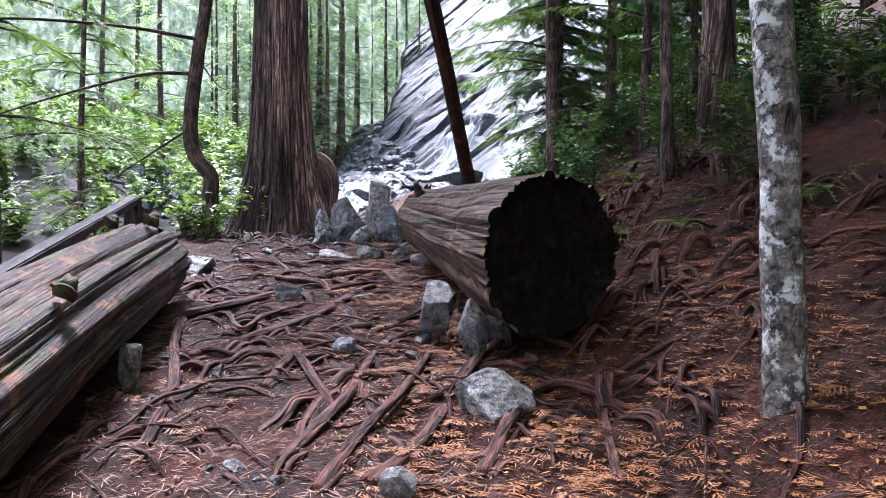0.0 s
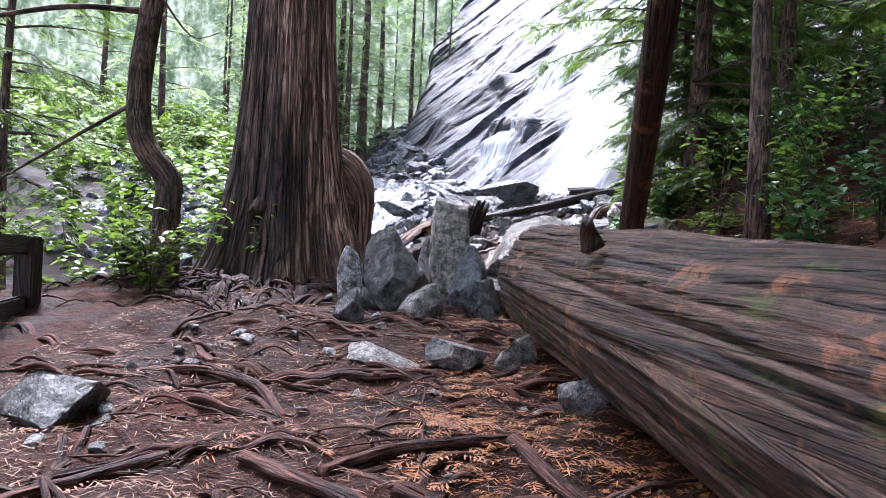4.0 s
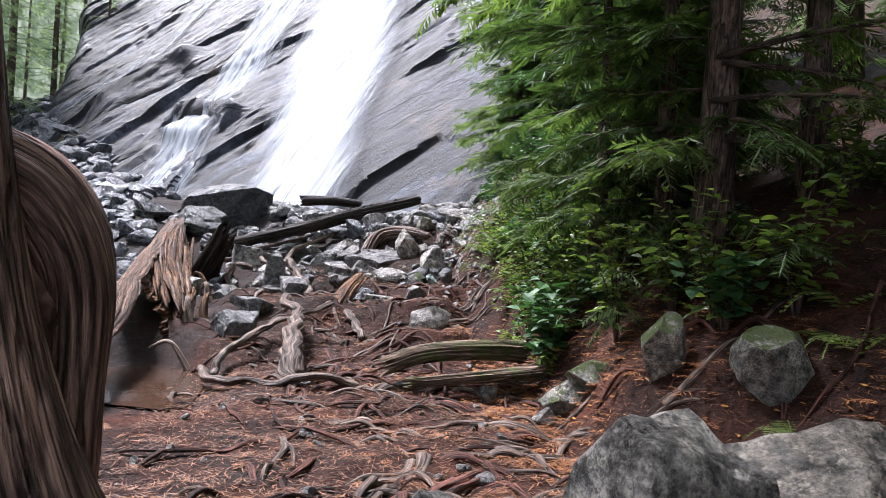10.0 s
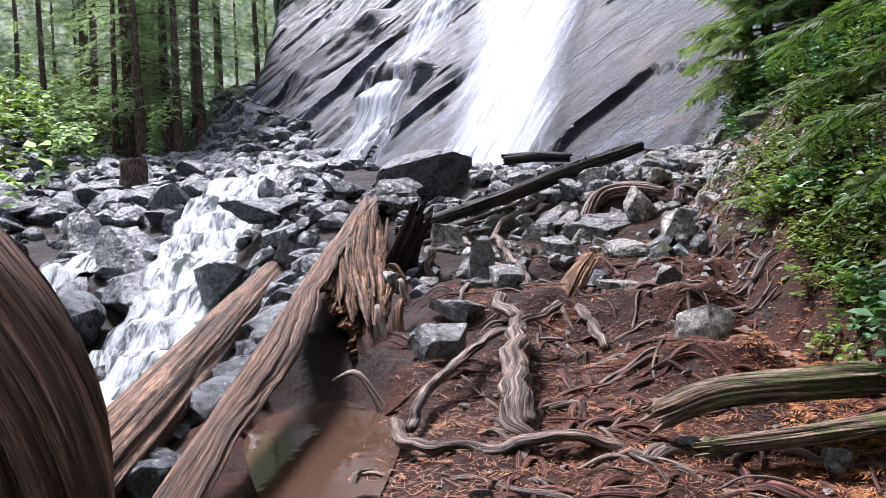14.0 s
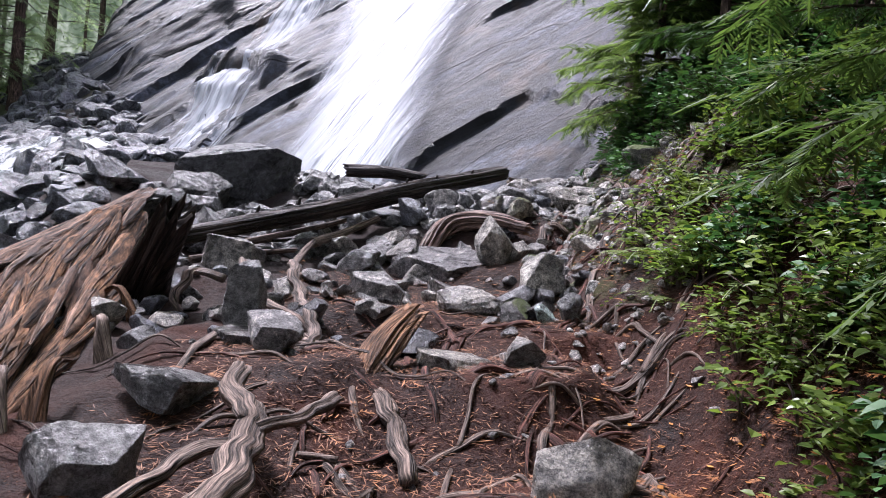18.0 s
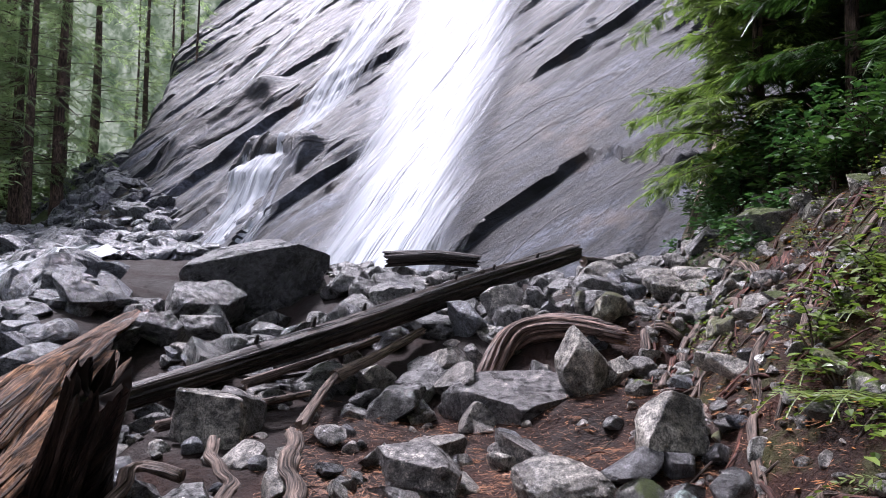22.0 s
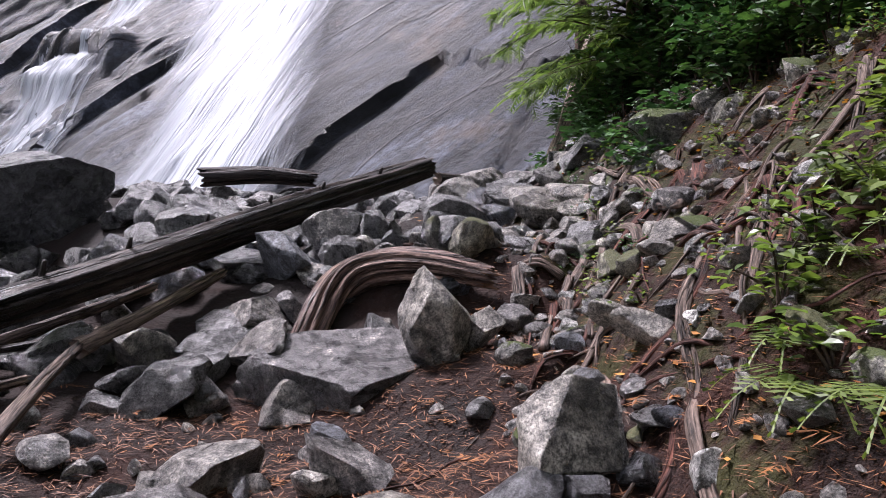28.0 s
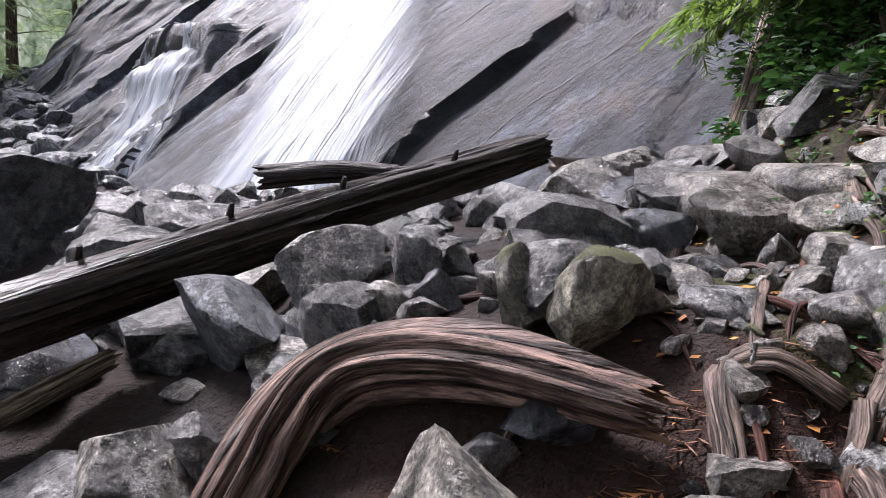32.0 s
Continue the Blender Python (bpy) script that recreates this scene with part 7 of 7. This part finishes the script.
bush("leafy_bush", on_ground(-3.9, 11.6), 420, 0.75, 1.15, 0.12, 0.035, BROAD_LEAF, 1, "bright green leafy bush beside the knee tree", 14)
bush("leafy_bush", on_ground(-3.3, 10.7), 300, 0.6, 0.85, 0.11, 0.032, BROAD_LEAF, 2, "bright green leafy bush beside the railing", 12)
bush("leafy_bush", on_ground(-4.7, 10.6), 380, 0.8, 1.3, 0.12, 0.035, BROAD_LEAF, 3, "bright green leafy bush below the trail edge", 14)
bush("ivy_sprig", (-2.75, 11.85, 1.75), 26, 0.25, 0.65, 0.1, 0.035, BROAD_LEAF, 4, "few bright leaves growing against the cedar", 4)
bush("salal_bush", on_ground(1.5, 14.75), 230, 0.42, 0.65, 0.13, 0.05, SALAL_LEAF, 5, "dark glossy green bush under the evergreens", 9)
bush("salal_bush", on_ground(1.45, 12.9), 110, 0.3, 0.45, 0.12, 0.045, SALAL_LEAF, 6, "dark glossy green bush by the mossy rocks", 7)
for n in range(115):
    y = rnd.uniform(14.8, 18.7)
    x = lerp(y, TRAIL_X) + lerp(y, BANK_R) + rnd.uniform(0.15, 2.2) + (1.0 if y > 17.6 else 0.5 if y > 16.5 else 0.2)
    bush("bank_bush", on_ground(x, y), 150, 0.3, rnd.uniform(0.2, 0.6), 0.07, 0.023, rnd.choice((BROAD_LEAF, SALAL_LEAF, SALAL_LEAF, FERN_LEAF)), 40 + n, "low leafy undergrowth on the bank", 5, "undergrowth")
for n in range(110):
    y = rnd.uniform(2.5, 14)
    x = lerp(y, TRAIL_X) + lerp(y, BANK_R) + rnd.uniform(1.6 if y < 8 else 0.5, 5.5)
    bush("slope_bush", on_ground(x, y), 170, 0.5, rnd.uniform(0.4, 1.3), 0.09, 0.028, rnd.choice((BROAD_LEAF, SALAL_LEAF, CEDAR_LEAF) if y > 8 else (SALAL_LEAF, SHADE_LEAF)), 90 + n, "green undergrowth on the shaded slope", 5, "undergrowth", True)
for n in range(90):
    y = rnd.uniform(6, 56)
    x = lerp(y, EDGE_L) - rnd.uniform(5.5, 16) - (4 if y > 22 else 0)
    bush("valley_bush", on_ground(x, y), 130, 1.1, rnd.uniform(0.8, 2.2), 0.22, 0.08, rnd.choice((BROAD_LEAF, HAZE_LEAF)), 150 + n, "green undergrowth across the stream", 4, "undergrowth", True)
for n in range(40):
    y = rnd.uniform(15.4, 18.6)
    x = lerp(y, TRAIL_X) + lerp(y, BANK_R) + rnd.uniform(0.5, 1.5)
    fern(on_ground(x, y), 7, rnd.uniform(0.25, 0.45), n)

for n in range(120):
    y = rng.uniform(19.2, 24.5)
    x = lerp(y, [(18.5, 4.1), (20, 4.3), (22, 5.0), (24.5, 6.2)]) + 3.0 * rng.random() ** 1.6
    bush("bank_bush", on_ground(x, y), 190, 0.45, rng.uniform(0.3, 0.9), 0.08, 0.026, rng.choice((SALAL_LEAF, FIR_LEAF, FIR_LEAF)), 3000 + n, "dark green undergrowth on the bank under the evergreens", 5, "undergrowth", True)
for n in range(70):
    y = rng.uniform(18.6, 23.0)
    x = lerp(y, [(18.6, 2.7), (20, 3.2), (23, 4.6)]) + rng.uniform(0.0, 1.7)
    bush("low_plant", on_ground(x, y), 50, 0.09, rng.uniform(0.02, 0.09), 0.026, 0.011, rng.choice((FERN_LEAF, BROAD_LEAF, SALAL_LEAF)), 3500 + n, "small green moss plant between the stones of the bank", 4, "undergrowth", True)
for n in range(22):
    y = rng.uniform(20.6, 23.4)
    x = lerp(y, [(20, 3.7), (22, 4.5), (23.5, 5.2)]) + rng.uniform(0.0, 0.8)
    bush("salal_bush", on_ground(x, y), 60, 0.22, rng.uniform(0.12, 0.3), 0.075, 0.03, SALAL_LEAF, 3200 + n, "small glossy green plant among the stones of the bank", 4, "undergrowth", True)
for n in range(60):
    y = rng.uniform(32, 58)
    x = lerp(y, EDGE_L) - rng.uniform(2.0, 14) - lerp(y, [(32, 5.0), (40, 1.0)])
    bush("valley_bush", on_ground(x, y), 240, 1.9, rng.uniform(1.2, 3.6), 0.26, 0.09, rng.choice((BROAD_LEAF, HAZE_LEAF, HAZE_LEAF)), 3300 + n, "green undergrowth under the far forest, mostly paled for mist", 5, "undergrowth", True)
for n in range(70):
    y = rnd.uniform(-4, 34)
    x = lerp(y, EDGE_L) - rnd.uniform(5.0, 24)
    bush("valley_bush", on_ground(x, y), 260, 1.8, rnd.uniform(1.5, 4.0), 0.26, 0.09, rnd.choice((BROAD_LEAF, HAZE_LEAF, HAZE_LEAF)), 700 + n, "green undergrowth across the stream, mostly paled for mist", 5, "undergrowth", True)
for n in range(30):
    y = rnd.uniform(4, 14)
    x = lerp(y, TRAIL_X) + lerp(y, BANK_R) + rnd.uniform(0.4, 2.5)
    fern(on_ground(x, y), 7, rnd.uniform(0.25, 0.5), 60 + n)

for n in range(80):
    y = rnd.uniform(14.6, 18.7)
    x = lerp(y, TRAIL_X) + lerp(y, BANK_R) + rnd.uniform(0.1, 1.5)
    if x < lerp(y, TRAIL_X) + 1.35:
        continue
    bush("low_plant", on_ground(x, y), 70, 0.2, rnd.uniform(0.12, 0.32), 0.06, 0.02, rnd.choice((BROAD_LEAF, BROAD_LEAF, FERN_LEAF)), 900 + n, "low bright green plant on the bank", 4, "undergrowth")

# ---- the railing ----


def beam(name, a, b, w, h, parent, label=""):
    a, b = Vector(a), Vector(b)
    d = (b - a).normalized()
    side = d.cross(Vector((0, 0, 1)))
    side = side.normalized() if side.length > 0.1 else Vector((1, 0, 0))
    top = side.cross(d).normalized()
    bm = bmesh.new()
    ring = []
    for p in (a, b):
        ring.append([bm.verts.new(p + side * (sx * w / 2) + top * (sy * h / 2)) for sx, sy in ((-1, -1), (1, -1), (1, 1), (-1, 1))])
    for i in range(4):
        bm.faces.new((ring[0][i], ring[0][(i + 1) % 4], ring[1][(i + 1) % 4], ring[1][i]))
    bm.faces.new(ring[0][::-1])
    bm.faces.new(ring[1])
    bmesh.ops.bevel(bm, geom=list(bm.edges), offset=0.012, segments=2, affect="EDGES")
    verts = [v.co[:] for v in bm.verts]
    faces = [tuple(v.index for v in f.verts) for f in bm.faces]
    bm.verts.index_update()
    uvs = [((Vector(q) - a).dot(side) + (Vector(q) - a).dot(top), (Vector(q) - a).dot(d)) for q in verts]
    bm.free()
    return put(name, verts, faces, POST_WOOD, parent, label, uvs, smooth=False, at=a[:])


rail = tagged(holder("railing", (-3.39, 8.39, 0.9)), "dark wooden railing of square posts at the trail edge", "railing")
beam("post", (-3.39, 8.39, 0.85), (-3.39, 8.39, 1.93), 0.15, 0.15, rail)
beam("post", (-3.84, 9.87, 0.95), (-3.84, 9.87, 1.92), 0.14, 0.14, rail)
beam("post", (-2.95, 5.0, 0.4), (-2.95, 5.0, 1.1), 0.14, 0.14, rail)
beam("top_rail", (-2.92, 4.3, 1.0), (-3.41, 8.5, 1.95), 0.14, 0.09, rail)
beam("cross_rail", (-3.41, 8.45, 1.86), (-3.84, 9.82, 1.86), 0.05, 0.13, rail)
beam("cross_rail", (-3.41, 8.45, 1.45), (-3.84, 9.82, 1.45), 0.05, 0.12, rail)

# ---- litter ----


def litter(name, count, area, length, width, material, label, seed):
    rng = random.Random(seed)
    verts, faces = [], []
    for _ in range(count):
        x, y = area(rng)
        z = rough_ground(x, y) + rng.uniform(0.003, 0.022)
        a, s = rng.uniform(0, math.pi), length * rng.uniform(0.5, 1.4)
        d = Vector((math.cos(a), math.sin(a), rng.uniform(-0.12, 0.2))) * s
        w = Vector((-math.sin(a), math.cos(a), rng.uniform(-0.3, 0.3))) * (width * rng.uniform(0.6, 1.3))
        c = Vector((x, y, z))
        b = len(verts)
        verts += [(c - d * 0.5)[:], (c + w)[:], (c + d * 0.5)[:], (c - w)[:]]
        faces.append((b, b + 1, b + 2, b + 3))
    return tagged(put(name, verts, faces, material, smooth=False), label, "litter", kind="stuff")


def trail_band(y0, y1, left, right):
    def pick(rng):
        y = rng.uniform(y0, y1)
        return lerp(y, TRAIL_X) + rng.uniform(left, right), y
    return pick


litter("needle_litter", 42000, trail_band(1.6, 12.5, -1.9, 2.6), 0.075, 0.0026, NEEDLE, "rust-brown fallen needles on the soil", 1)
litter("needle_litter", 40000, trail_band(12.5, 20.5, -1.4, 2.4), 0.065, 0.0026, NEEDLE, "rust-brown fallen needles on the soil", 2)
litter("twig_litter", 3600, trail_band(1.6, 20.5, -1.6, 2.8), 0.085, 0.0032, NEEDLE, "dry orange cedar twigs on the soil", 3)
litter("leaf_litter", 3600, trail_band(2.0, 22.0, 0.8, 3.2), 0.04, 0.013, LITTER, "yellow and orange fallen leaves on the bank", 4)


def dead_sprays(count, area, seed):
    """Dry orange evergreen sprays lying on the soil."""
    rng = random.Random(seed)
    verts, faces = [], []
    for _ in range(count):
        x, y = area(rng)
        a = rng.uniform(0, 2 * math.pi)
        spray(verts, faces, Vector((x, y, rough_ground(x, y) + 0.02)), Vector((math.cos(a), math.sin(a), 0.05)), Vector((rng.gauss(0, 0.15), rng.gauss(0, 0.15), 1)).normalized(), rng.uniform(0.06, 0.16), 5, 0.005, rng, 0.1)
    return tagged(put("dry_spray_litter", verts, faces, DRY, smooth=False), "dry orange evergreen sprays on the ground", "litter", kind="stuff")


dead_sprays(6500, trail_band(1.6, 12.0, 0.2, 3.4), 6)
dead_sprays(900, trail_band(1.6, 21.0, -1.6, 2.6), 7)
dead_sprays(1300, trail_band(12.4, 16.5, 0.7, 2.7), 8)
